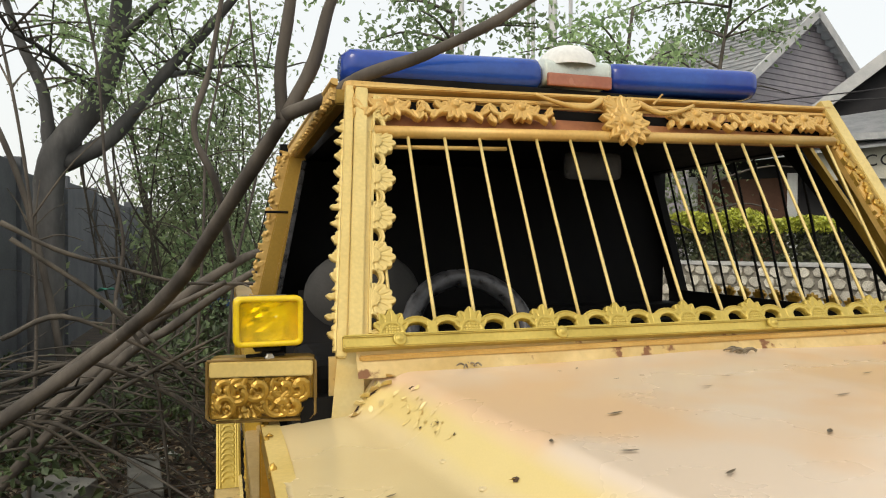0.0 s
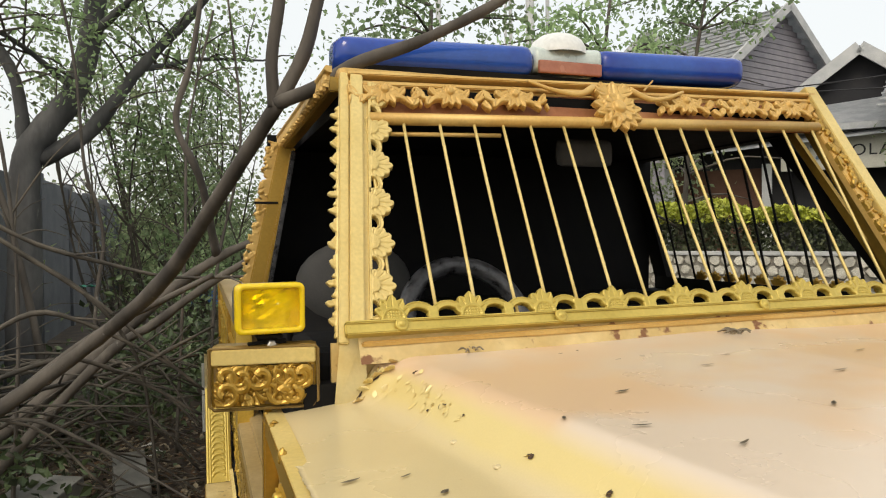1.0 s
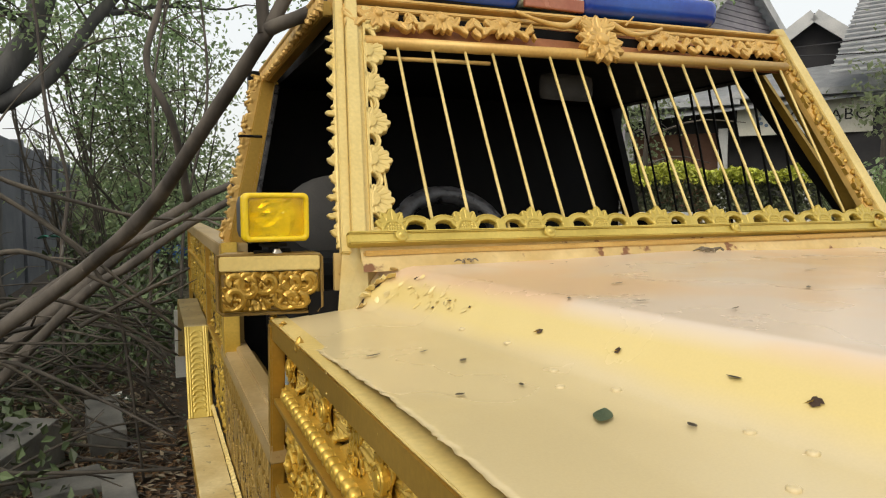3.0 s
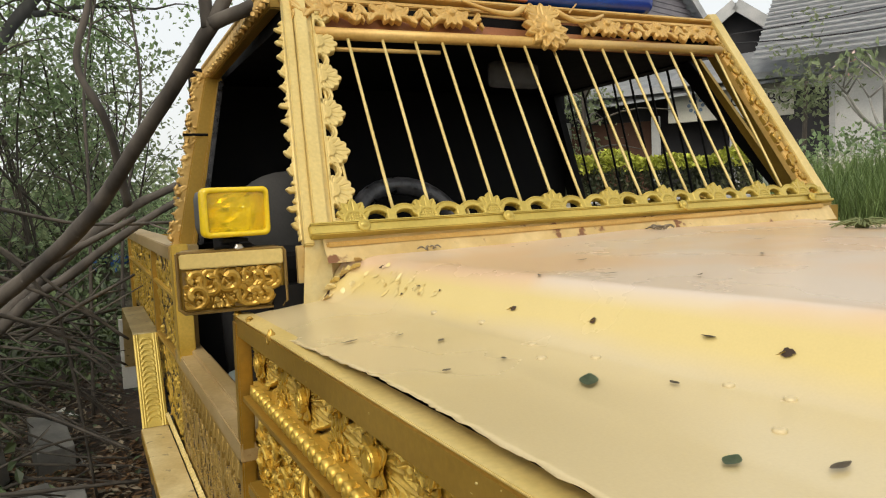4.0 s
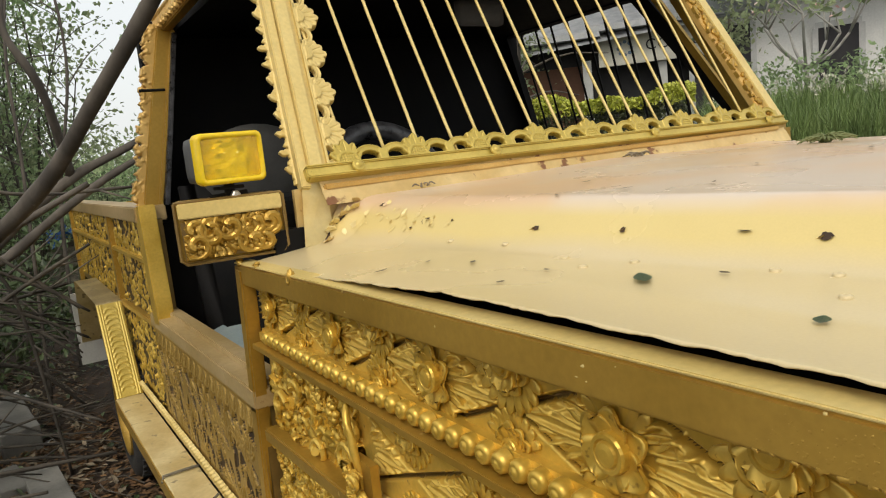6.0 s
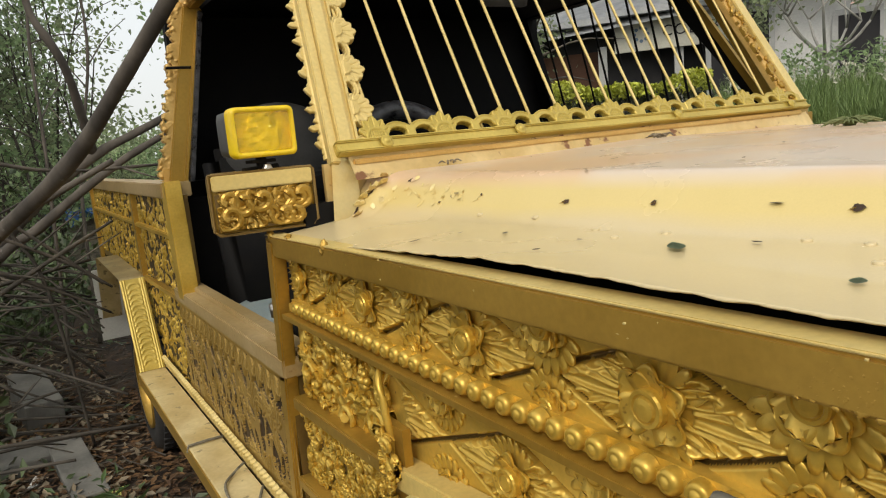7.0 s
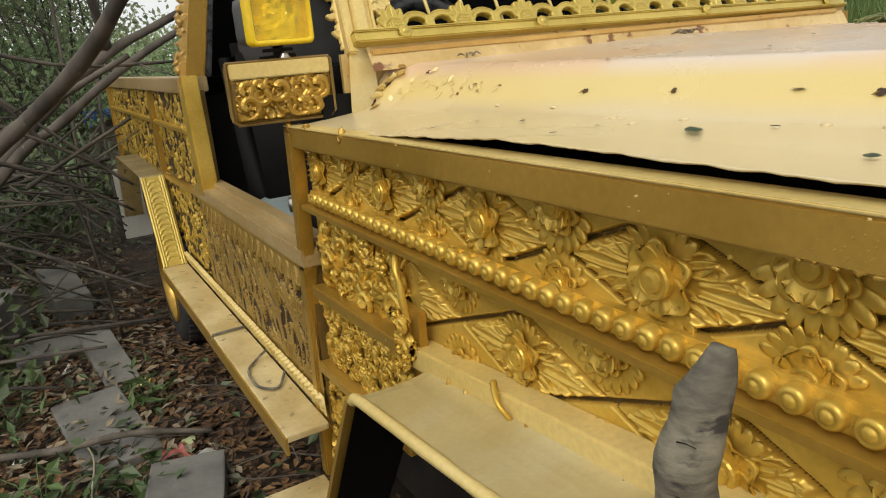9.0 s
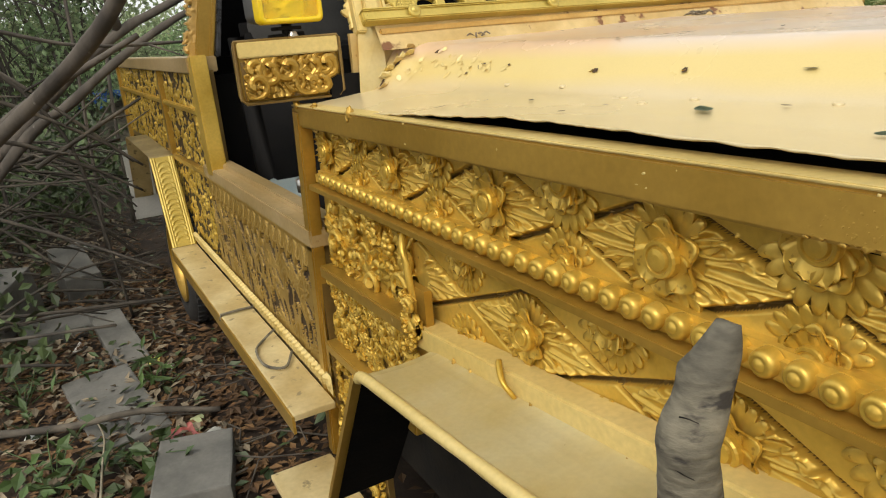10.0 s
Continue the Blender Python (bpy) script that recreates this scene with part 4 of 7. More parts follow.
bm = bmesh.new()
box(bm, -0.135, -0.05, 0.03, 1.0, 0.34, 0.69)
door = part("lower_door_panel", bm, PANEL_BROWN_AND_SHADE, truck, "carved brown-gold lower door panel")
DOOR_GOLD = material("brown_gold_paint", (0.36, 0.225, 0.05), (0.48, 0.31, 0.08), 0.38, 0.45, 9.0, bump=0.2)
c = Carving(0.97, 0.30, 0.0022)
c.z[:] = 0.0036
rng = random.Random(21)
for k in range(120):
    x, y = rng.uniform(0.01, 0.96), rng.uniform(0.03, 0.25)
    for q in (-1, 1, 0):
        c.petal(x, y, 1.2 + rng.uniform(-1.3, 1.3) + q * 0.6, rng.uniform(0.035, 0.06), 0.010, 0.0060 + 0.0015 * rng.random(), "point", True)
for k in range(105):
    x, y, a = 0.01 + 0.95 * (k + rng.random()) / 105, rng.uniform(0.02, 0.25), 1.25 + rng.uniform(-0.6, 0.6)
    for q in range(9):
        f = q / 8
        rr = 0.0105 * math.sin(math.pi * (0.1 + 0.8 * f)) * rng.uniform(0.8, 1.1)
        c.z = np.where((c.u - x - 0.060 * f * math.cos(a)) ** 2 + (c.v - y - 0.060 * f * math.sin(a)) ** 2 < rr * rr, 0.0, c.z)
for k in range(18):
    x = 0.03 + 0.053 * k
    c.z = np.where(np.hypot(c.u - x - 0.0265, (c.v - 0.262) * 0.5) < 0.013, 0.0, c.z)
    for q in (-1, 1, 0):
        c.petal(x, 0.298, -1.57 + q * 0.55, 0.062 - 0.012 * abs(q), 0.014, 0.010, "point", True)
# cut-outs between the leaves are coloured dark as shade
part("carved_relief", c.mesh("carved_relief", DOOR_GOLD, (-0.137, 0.03, 0.375), (0, 1, 0), (0, 0, 1), (-1, 0, 0), ground=(GAP_SHADE, 0.0022)), None, door, "brown-gold leaf carving with shade painted dark between the leaves").data.flip_normals()
c = Carving(1.4, 0.045, 0.0028)
for k in range(62):
    c.petal(0.012 + 0.0225 * k, 0.04, -1.4, 0.03, 0.010, 0.008)
    c.disc(0.02 + 0.0225 * k, 0.038, 0.007, 0.012)
c.rough(0.0012, 300, 2)
part("leaf_fringe", c.mesh("leaf_fringe", GOLD_PALE, (-0.146, 0.02, 0.368), (0, 1, 0), (0, 0, 1), (-1, 0, 0)), None, door, "pale gold leaf fringe").data.flip_normals()
rail("door_sill", (-0.112, 0.02, 0.703), (-0.112, 1.0, 0.703), 0.075, 0.038, FADED, door, label="stepped gold door sill")
rail("sill_moulding", (-0.10, 0.02, 0.728), (-0.10, 1.0, 0.728), 0.035, 0.016, FADED, door)
rail("sill_moulding", (-0.138, 0.02, 0.682), (-0.138, 1.0, 0.682), 0.02, 0.014, GOLD_RAIL, door)

# ---- load bed ----
bm = bmesh.new()
box(bm, -0.13, mirror_x(-0.13), 1.08, 3.15, 0.42, 0.62)
bed = part("load_bed", bm, DARK, truck)
bm = bmesh.new()
box(bm, -0.130, -0.09, 0.90, 3.15, 0.36, 1.0)
part("bed_side", bm, PANEL_BROWN_AND_SHADE, bed)
bm = bmesh.new()
box(bm, mirror_x(-0.09), mirror_x(-0.130), 0.90, 3.15, 0.36, 1.0)
part("bed_side", bm, GOLD, bed)
bm = bmesh.new()
box(bm, -0.13, mirror_x(-0.13), 3.11, 3.15, 0.42, 1.0)
part("tailgate", bm, GOLD, bed)
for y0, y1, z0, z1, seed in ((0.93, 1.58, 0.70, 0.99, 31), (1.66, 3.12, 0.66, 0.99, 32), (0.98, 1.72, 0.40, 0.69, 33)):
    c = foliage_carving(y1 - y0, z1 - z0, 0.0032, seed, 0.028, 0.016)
    # low parts of the scrollwork get the shade colour
    part("carved_panel", c.mesh("carved_panel", GOLD, (-0.132, y0, z0), (0, 1, 0), (0, 0, 1), (-1, 0, 0), ground=(GAP_SHADE, 0.0015)), None, bed, "gold scroll carving").data.flip_normals()
rail("bed_rail", (-0.112, 0.93, 1.016), (-0.112, 3.16, 1.016), 0.085, 0.044, FADED, bed, label="faded reddish-gold top rail")
rail("bed_rail", (-0.138, 0.93, 0.88), (-0.138, 3.12, 0.88), 0.02, 0.016, GOLD, bed)
rail("bed_rail", (-0.138, 0.95, 0.69), (-0.138, 1.75, 0.672), 0.022, 0.02, GOLD_RAIL, bed)
rail("bed_post", (-0.138, 1.62, 0.66), (-0.138, 1.62, 1.0), 0.05, 0.024, GOLD_RAIL, bed, (1, 0, 0))
rail("bed_post", (-0.138, 3.13, 0.45), (-0.138, 3.13, 1.0), 0.05, 0.024, GOLD_RAIL, bed, (1, 0, 0))
rail("bed_post", (-0.128, 0.895, 0.70), (-0.128, 0.925, 1.04), 0.075, 0.045, GOLD, bed, (1, 0, 0), label="bright gold corner post")

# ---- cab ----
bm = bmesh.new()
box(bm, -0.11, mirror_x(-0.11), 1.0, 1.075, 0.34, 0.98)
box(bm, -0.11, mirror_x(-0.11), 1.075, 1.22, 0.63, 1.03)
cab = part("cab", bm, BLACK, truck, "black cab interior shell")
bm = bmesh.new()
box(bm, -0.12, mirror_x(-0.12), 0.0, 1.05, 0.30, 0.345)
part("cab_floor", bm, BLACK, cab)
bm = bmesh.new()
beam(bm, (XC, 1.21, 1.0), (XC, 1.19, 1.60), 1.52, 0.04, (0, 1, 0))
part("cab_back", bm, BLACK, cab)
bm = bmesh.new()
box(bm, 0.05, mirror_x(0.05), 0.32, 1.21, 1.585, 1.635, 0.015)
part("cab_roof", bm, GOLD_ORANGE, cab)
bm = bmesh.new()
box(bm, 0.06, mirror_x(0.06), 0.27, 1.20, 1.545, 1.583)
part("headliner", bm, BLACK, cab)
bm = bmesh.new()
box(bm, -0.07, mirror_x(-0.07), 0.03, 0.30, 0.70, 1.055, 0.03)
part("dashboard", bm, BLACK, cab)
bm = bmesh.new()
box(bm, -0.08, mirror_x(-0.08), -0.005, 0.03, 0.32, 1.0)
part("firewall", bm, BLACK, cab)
# passenger door: lower shell and framed window opening
px = mirror_x(-0.12)
bm = bmesh.new()
box(bm, px - 0.05, px, 0.03, 1.2, 0.36, 1.07)
pd = part("passenger_door", bm, GOLD_RAIL, cab)
bm = bmesh.new()
box(bm, px - 0.056, px - 0.051, 0.03, 1.2, 0.36, 1.08)
part("door_lining", bm, BLACK, pd)
for a, b, w in (((px - 0.03, 1.165, 1.05), (1.40, 1.165, 1.60), 0.08), ((px - 0.03, 0.12, 1.06), (1.41, 0.46, 1.58), 0.055)):
    bm = bmesh.new()
    beam(bm, a, b, 0.03, w, (0, 1, 0))
    part("window_pillar", bm, BLACK, pd)
bm = bmesh.new()
beam(bm, (1.418, 0.40, 1.57), (1.418, 1.21, 1.57), 0.05, 0.06)
part("window_header", bm, BLACK, pd)
bm = bmesh.new()
beam(bm, (1.465, 0.06, 1.09), (1.385, 0.33, 1.60), 0.02, 0.03, (0, 1, 0))
beam(bm, (1.50, 0.11, 1.09), (1.40, 0.40, 1.58), 0.012, 0.024, (0, 1, 0))
part("pillar_trim", bm, GOLD_RAIL, pd)
for k in range(10):
    y = 0.26 + 0.09 * k
    f = min(max((y - 0.14) / 0.33, 0), 1)
    bm = bmesh.new()
    tube(bm, [(px - 0.03, y, 1.07), (px - 0.03 + (1.43 - px + 0.03) * f, y, 1.07 + 0.49 * f)], 0.0042, 0.0042, 6)
    part("window_bar", bm, BLACK, pd, "dark upright window bar")
c = Carving(0.9, 0.05, 0.003)
for k in range(12):
    for q in range(5):
        c.petal(0.04 + 0.075 * k, 0.0, 1.57 + (q - 2) * 0.45, 0.04, 0.009, 0.006)
part("leaf_crest", c.mesh("leaf_crest", GOLD_RAIL, (px - 0.02, 0.1, 1.072), (0, 1, 0), (0, 0, 1), (-1, 0, 0), cut=0.001, depth=0.006), None, pd)


def seat(x):
    bm = bmesh.new()
    box(bm, x - 0.24, x + 0.24, 0.36, 0.86, 0.52, 0.68, 0.05)
    s = part("seat", bm, BLUE_GREY, cab, "pale blue-grey vinyl seat with grey head cover", True)
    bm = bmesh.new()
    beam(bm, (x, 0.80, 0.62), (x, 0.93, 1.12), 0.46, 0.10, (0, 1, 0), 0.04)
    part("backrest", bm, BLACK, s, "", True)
    bm = bmesh.new()
    bmesh.ops.create_uvsphere(bm, u_segments=24, v_segments=14, radius=1, matrix=Matrix.Translation((x, 0.88, 1.11)) @ Matrix.Diagonal((0.18, 0.065, 0.135, 1)))
    part("headrest", bm, GREY_CLOTH, s, "grey cloth head cover", True)


seat(0.20)
bm = bmesh.new()
ring = [Vector((0.372, 0.38, 1.045)) + Matrix.Rotation(radians(-28), 3, "X") @ Vector((0.152 * math.cos(a), 0, 0.152 * math.sin(a))) for a in (k * math.pi / 18 for k in range(37))]
tube(bm, ring, 0.024, 0.024, 12, caps=False)
sw = part("steering_wheel", bm, WRAP, cab, "black wrapped steering wheel", True)
bm = bmesh.new()
for a in (3.4, 6.0, 1.57 * 3):
    tube(bm, [(0.36, 0.35, 1.04), (0.36 + 0.16 * math.cos(a), 0.36 + 0.08 * math.sin(a), 1.04 + 0.14 * math.sin(a))], 0.012, 0.009, 6)
tube(bm, [(0.36, 0.36, 1.04), (0.36, 0.2, 0.9)], 0.03, 0.03, 10)
part("spokes", bm, BLACK, sw)
bm = bmesh.new()
box(bm, 0.635, 0.80, 0.385, 0.41, 1.435, 1.505, 0.018)
part("rear_view_mirror", bm, GREY_CLOTH, cab, "grey rear-view mirror", True)
bm = bmesh.new()
tube(bm, [(0.02, 0.42, 0.35), (-0.01, 0.40, 0.55), (-0.03, 0.38, 0.72)], 0.012, 0.010, 8, 8)
tube(bm, [(-0.03, 0.38, 0.72), (-0.035, 0.38, 0.75)], 0.02, 0.018, 10)
part("gear_lever", bm, CHROME, cab, "steel lever with knob", True)

# cowl, pillar foot and drain trim in front of the windshield
c = Carving(1.47, 0.07, 0.006)
c.rough(0.002, 30, 8)
cowl = part("cowl_panel", c.mesh("cowl_panel", RUSTY, (0.015, -0.035, 1.035), (1, 0, 0), (0, 0.5, 0.8), (0, -0.85, 0.5)), None, truck, "rust-stained gold cowl panel")
bm = bmesh.new()
box(bm, -0.03, mirror_x(-0.03), 0.004, 0.014, 0.93, 1.068)
part("cowl_front", bm, RUSTY, cowl)
rail("cowl_moulding", (0.02, -0.012, 1.066), (1.45, -0.012, 1.073), 0.016, 0.012, GOLD_ORANGE, cowl)
bm = bmesh.new()
vs = [(-0.030, -0.014, 0.950), (0.030, -0.016, 0.960), (0.030, 0.0, 1.085), (-0.014, 0.0, 1.09)]
f = bm.faces.new([bm.verts.new(v) for v in vs])
bmesh.ops.solidify(bm, geom=[f], thickness=0.01)
part("pillar_foot", bm, ARCH_CREAM, truck, "pale gold foot of the windshield pillar")
bm = bmesh.new()
beam(bm, (1.44, -0.01, 1.0), (1.47, 0.0, 1.09), 0.06, 0.02, (0, 1, 0))
part("pillar_foot", bm, GOLD_RAIL, truck)

# ---- windshield guard ----
SLOPE = 0.53
UP = Vector((0, SLOPE, 1)).normalized()
OUT = Vector((0, -1, SLOPE)).normalized()


def on_glass(x, z, out=0.0):
    return Vector((x, SLOPE * (z - 1.09), z)) + OUT * out


def top_z(x):
    return 1.603 + 0.034 * (x - 0.07) / 1.3


bm = bmesh.new()
beam(bm, on_glass(-0.008, 1.089, 0.004), on_glass(1.488, 1.089, 0.004), 0.02, 0.022, OUT, 0.002)
guard = part("windshield_guard", bm, GOLD_OLIVE, truck, "gold windshield guard of thin bars in a carved frame")


def guard_bar(name, a, b, w, h, mat, bevel=0.002, label=""):
    return rail(name, a, b, w, h, mat, guard, OUT, bevel, label)


guard_bar("rail_ledge", on_glass(-0.008, 1.080, 0.010), on_glass(1.488, 1.080, 0.010), 0.006, 0.024, GOLD_OLIVE)
guard_bar("rail_ledge", on_glass(-0.008, 1.098, 0.009), on_glass(1.488, 1.098, 0.009), 0.005, 0.022, GOLD_OLIVE)
guard_bar("stile", on_glass(0.014, 1.085), on_glass(0.078, 1.60), 0.026, 0.022, GOLD_PALE)
guard_bar("stile", on_glass(-0.010, 1.07, -0.012), on_glass(0.055, 1.61, -0.012), 0.018, 0.026, GOLD_PALE)
guard_bar("stile", on_glass(0.034, 1.09, -0.006), on_glass(0.096, 1.58, -0.006), 0.016, 0.014, GOLD_PALE)
guard_bar("stile", on_glass(1.478, 1.085), on_glass(1.382, 1.66), 0.040, 0.022, GOLD_PALE)
guard_bar("stile", on_glass(1.44, 1.09, -0.01), on_glass(1.345, 1.62, -0.01), 0.03, 0.02, GOLD_ORANGE)
guard_bar("top_rail", on_glass(0.06, 1.603), on_glass(1.39, 1.637), 0.010, 0.022, GOLD_ORANGE)
guard_bar("top_rail", on_glass(0.06, 1.586, -0.004), on_glass(1.38, 1.622, -0.004), 0.012, 0.012, GOLD_ORANGE)
bm = bmesh.new()
tube(bm, [on_glass(0.095, 1.503), on_glass(1.35, 1.542)], 0.0135, 0.0135, 14)
part("cross_tube", bm, GOLD_ORANGE, guard, "orange-gold round cross tube", True)
bm = bmesh.new()
tube(bm, [on_glass(0.11, 1.482, -0.02), on_glass(0.40, 1.49, -0.02)], 0.005, 0.005, 8)
part("cross_rod", bm, GOLD_ORANGE, guard, "", True)
bm = bmesh.new()
beam(bm, on_glass(0.09, 1.548, -0.022), on_glass(1.37, 1.578, -0.022), 0.085, 0.008, OUT)
part("header_strip", bm, material("red_brown_header", (0.34, 0.13, 0.05), (0.46, 0.21, 0.08), 0.6), guard, "reddish-brown strip behind the carving")
XB = [0.087, 0.168, 0.250, 0.331, 0.401, 0.470, 0.556, 0.634, 0.722, 0.812, 0.887, 0.966, 1.046, 1.136, 1.222, 1.325]
for x in XB:
    bm = bmesh.new()
    tube(bm, [on_glass(x + 0.003 * math.sin(x * 40), 1.10), on_glass(x, 1.30), on_glass(x, 1.50 + 0.03 * x)], 0.0036, 0.0036, 8, 6)
    part("bar", bm, GOLD_PALE, guard, "thin gold bar", True)
bm = bmesh.new()
lathe(bm, [(0.0125, 0), (0.0125, 0.004), (0.0095, 0.006), (0.008, 0.005), (0.006, 0.009), (0, 0.010)], 14)
KNOB = mesh_of(bm, GOLD_OLIVE, True, "knob")
face = Matrix((Vector((1, 0, 0)), UP, OUT)).transposed().to_4x4()
for x in (0.092, 0.412, 0.913, 1.40):
    part("knob", KNOB, None, guard, "", m=Matrix.Translation(on_glass(x, 1.089, 0.02)) @ face)


def ornament(name, c, mat, u0, at, cut=0.0015, depth=0.008):
    return c.mesh(name, mat, (-u0, 0, 0), (1, 0, 0), (0, 1, 0), (0, 0, 1), cut, depth)


# crest along the foot: lotus heads whose arched arms end in square pads
def crest(name, left=True, right=True):
    c = Carving(0.172, 0.064, 0.0011)
    u, v = c.u - 0.086, c.v - 0.004
    for s in ((-1,) if left else ()) + ((1,) if right else ()):
        rad = np.hypot((u - s * 0.047) / 1.45, v / 1.25)
        rad = np.where(v < 0, np.abs(u - s * 0.047) / 1.45, rad)
        c.z = np.where((rad > 0.0165) & (rad < 0.0265) & (u * s > 0.012) & (u * s < 0.080), np.maximum(c.z, 0.0046 + 0.0022 * ((rad < 0.0185) | (rad > 0.0245))), c.z)
        c.z = np.where((np.abs(u - s * 0.0765) < 0.0085) & (v < 0.022), 0.0066, c.z)
    ang, rad = np.arctan2(v, u), np.hypot(u, v)
    for k in (0, 4, 1, 3, 2):
        c.petal(0.086, 0.010, math.pi / 2 + (k - 2) * 0.56, 0.043 - 0.003 * abs(k - 2), 0.0125, 0.0085 - 0.0006 * abs(k - 2), "point", True, 0.25)
    c.z = np.where((rad < 0.0235) & (ang >= 0), 0.0088, c.z)
    c.z = np.where((rad < 0.0185) & (ang >= 0), 0.0060 + 0.0016 * ((np.sin(v * 1200) > 0.2) | (np.sin(u * 1200) > 0.6)), c.z)
    c.z = np.where((v < 0.001) & ((u < 0.08) if right else (u < 0.02)), np.maximum(c.z, 0.0068), c.z)
    return ornament(name, c, GOLD_OLIVE, 0.086, 0)


LOTUS, LOTUS_END = crest("lotus_crest"), crest("lotus_crest", left=False)
for n, x in enumerate((0.235, 0.387, 0.549, 0.713, 0.883, 1.055, 1.225, 1.385)):
    part("lotus_crest", LOTUS, None, guard, "", m=Matrix.Translation(on_glass(x, 1.098, 0.006 + 0.0006 * (n % 2))) @ face @ Matrix.Rotation(0.02 * math.sin(n * 2.3), 4, "Z"))
part("lotus_crest", LOTUS_END, None, guard, "", m=Matrix.Translation(on_glass(0.083, 1.098, 0.005)) @ face)
# fan leaves up the near stile, and a fringe on its outer edge
c = Carving(0.062, 0.10, 0.0012)
for y in (0.022,):
    rad = np.hypot((c.u - 0.004) * 1.05, c.v - y)
    c.z = np.where((rad > 0.0155) & (rad < 0.0255), 0.0045 + 0.0025 * ((rad < 0.018) | (rad > 0.023)), 0)
for a, l in ((1.35, 0.032), (-1.35, 0.032), (0.85, 0.039), (-0.85, 0.039), (0.42, 0.043), (-0.42, 0.043), (0.0, 0.046)):
    c.petal(0.004, 0.068, a, l, 0.0105, 0.0085, "round", True)
c.z = np.where(np.hypot(c.u - 0.004, c.v - 0.068) < 0.0165, 0.0090 + 0.001 * (np.sin(c.v * 1500) * np.sin(c.u * 1500) > 0), c.z)
c.z = np.where(c.u < 0.005, 0.006, c.z)
FAN = ornament("fan_leaf", c, GOLD_PALE, 0.0, 0)
lean = Matrix.Rotation(-math.atan2(0.064, 0.58), 4, "Z")
for k in range(6):
    f = k / 6.0
    part("fan_leaf", FAN, None, guard, "", m=Matrix.Translation(on_glass(0.040 + 0.060 * f, 1.105 + 0.47 * f, 0.002)) @ face @ lean)
c = Carving(0.03, 0.52, 0.0018)
for k in range(13):
    j = math.sin(k * 5.1) * 0.5
    c.petal(0.029, 0.020 + 0.039 * k, 2.35 + 0.3 * j, 0.024 + 0.008 * j, 0.0065, 0.005, "point" if k % 2 else "round")
    c.petal(0.029, 0.030 + 0.039 * k + 0.008 * j, 2.9 - 0.4 * j, 0.021 - 0.008 * j, 0.0070, 0.0045, "round" if k % 3 else "point")
    c.petal(0.029, 0.050 + 0.039 * k, 3.7, 0.015, 0.006, 0.0045)
c.stroke([(0.028, 0), (0.028, 0.26), (0.028, 0.52)], 0.006, 0.006, 0.005, n=120)
part("edge_fringe", ornament("edge_fringe", c, GOLD_PALE, 0.03, 0, 0.0015, 0.003), None, guard, "", m=Matrix.Translation(on_glass(-0.013, 1.085, -0.022)) @ face @ lean)
# carving on the far stile
c = foliage_carving(0.036, 0.57, 0.002, 55, 0.02, 0.009, 90)
part("stile_carving", ornament("stile_carving", c, GOLD_RAIL, 0.018, 0, 0.0012), None, guard, "", m=Matrix.Translation(on_glass(1.44, 1.10, 0.004)) @ face @ Matrix.Rotation(math.atan2(0.094, 0.60), 4, "Z"))


# garland over the bars
def garland(seed, w=0.19, h=0.066):
    c, rng = Carving(w, h, 0.0014), random.Random(seed)
    m = w / 2
    for k in (0, 6, 1, 5, 2, 4, 3):
        a = math.pi + math.pi * (k + 0.5) / 7
        c.petal(m, h * 0.74, a, 0.046 - 0.004 * (k % 2), 0.0105, 0.0085, "point", True)
    for k in range(5):
        c.petal(m, h * 0.66, math.pi * (k + 0.5) / 5, 0.022, 0.009, 0.008, "round", True)
    c.disc(m, h * 0.70, 0.011, 0.013)
    for s in (-1, 1):
        c.stroke([(m + s * 0.02, h * 0.55), (m + s * 0.05, h * 0.34), (m + s * 0.078, h * 0.52)], 0.005, 0.0035, 0.007, n=24, belly=0.002)
        c.curl(m + s * 0.077, h * 0.68, 0.011, -1.57, 1.0, 0.0036, 0.008, s)
        for q in range(4):
            c.petal(m + s * (0.030 + 0.016 * q), h * (0.50 - 0.04 * q), (-1.1 if q % 2 else 0.9) if s > 0 else (math.pi + 1.1 if q % 2 else math.pi - 0.9), 0.028, 0.0085, 0.0085, "point", True)
    return ornament("garland", c, GOLD_ORANGE, m, 0)


G1, G2 = garland(1), garland(2, 0.16)
for x, g in ((0.135, G2), (0.285, G1), (0.445, G2), (0.93, G1), (1.12, G1), (1.275, G2)):
    part("garland", g, None, guard, "", m=Matrix.Translation(on_glass(x, top_z(x) - 0.078, 0.006)) @ face)
c = Carving(0.17, 0.15, 0.0014)
for n, l, w, h, y0 in ((13, 0.066, 0.0155, 0.010, 0), (10, 0.046, 0.0145, 0.0165, 0.3)):
    for k in range(n):
        a = 2 * math.pi * (k + y0) / n
        c.petal(0.085, 0.070, a, l * (1.0 if math.sin(a) < 0.3 else 0.9), w, h, "point", True)
c.disc(0.085, 0.070, 0.019, 0.022)
c.disc(0.085, 0.070, 0.010, 0.025)
for s in (-1, 1):
    for q in range(3):
        c.petal(0.085 + s * 0.02, 0.112, 1.57 - s * (0.4 + 0.5 * q), 0.034, 0.011, 0.015, "point", True)
c.petal(0.085, 0.105, 1.57, 0.040, 0.014, 0.017, "point", True)
part("centre_flower", ornament("centre_flower", c, GOLD_ORANGE, 0.085, 0), None, guard, "large carved gold flower", m=Matrix.Translation(on_glass(0.706, 1.485, 0.016)) @ face)
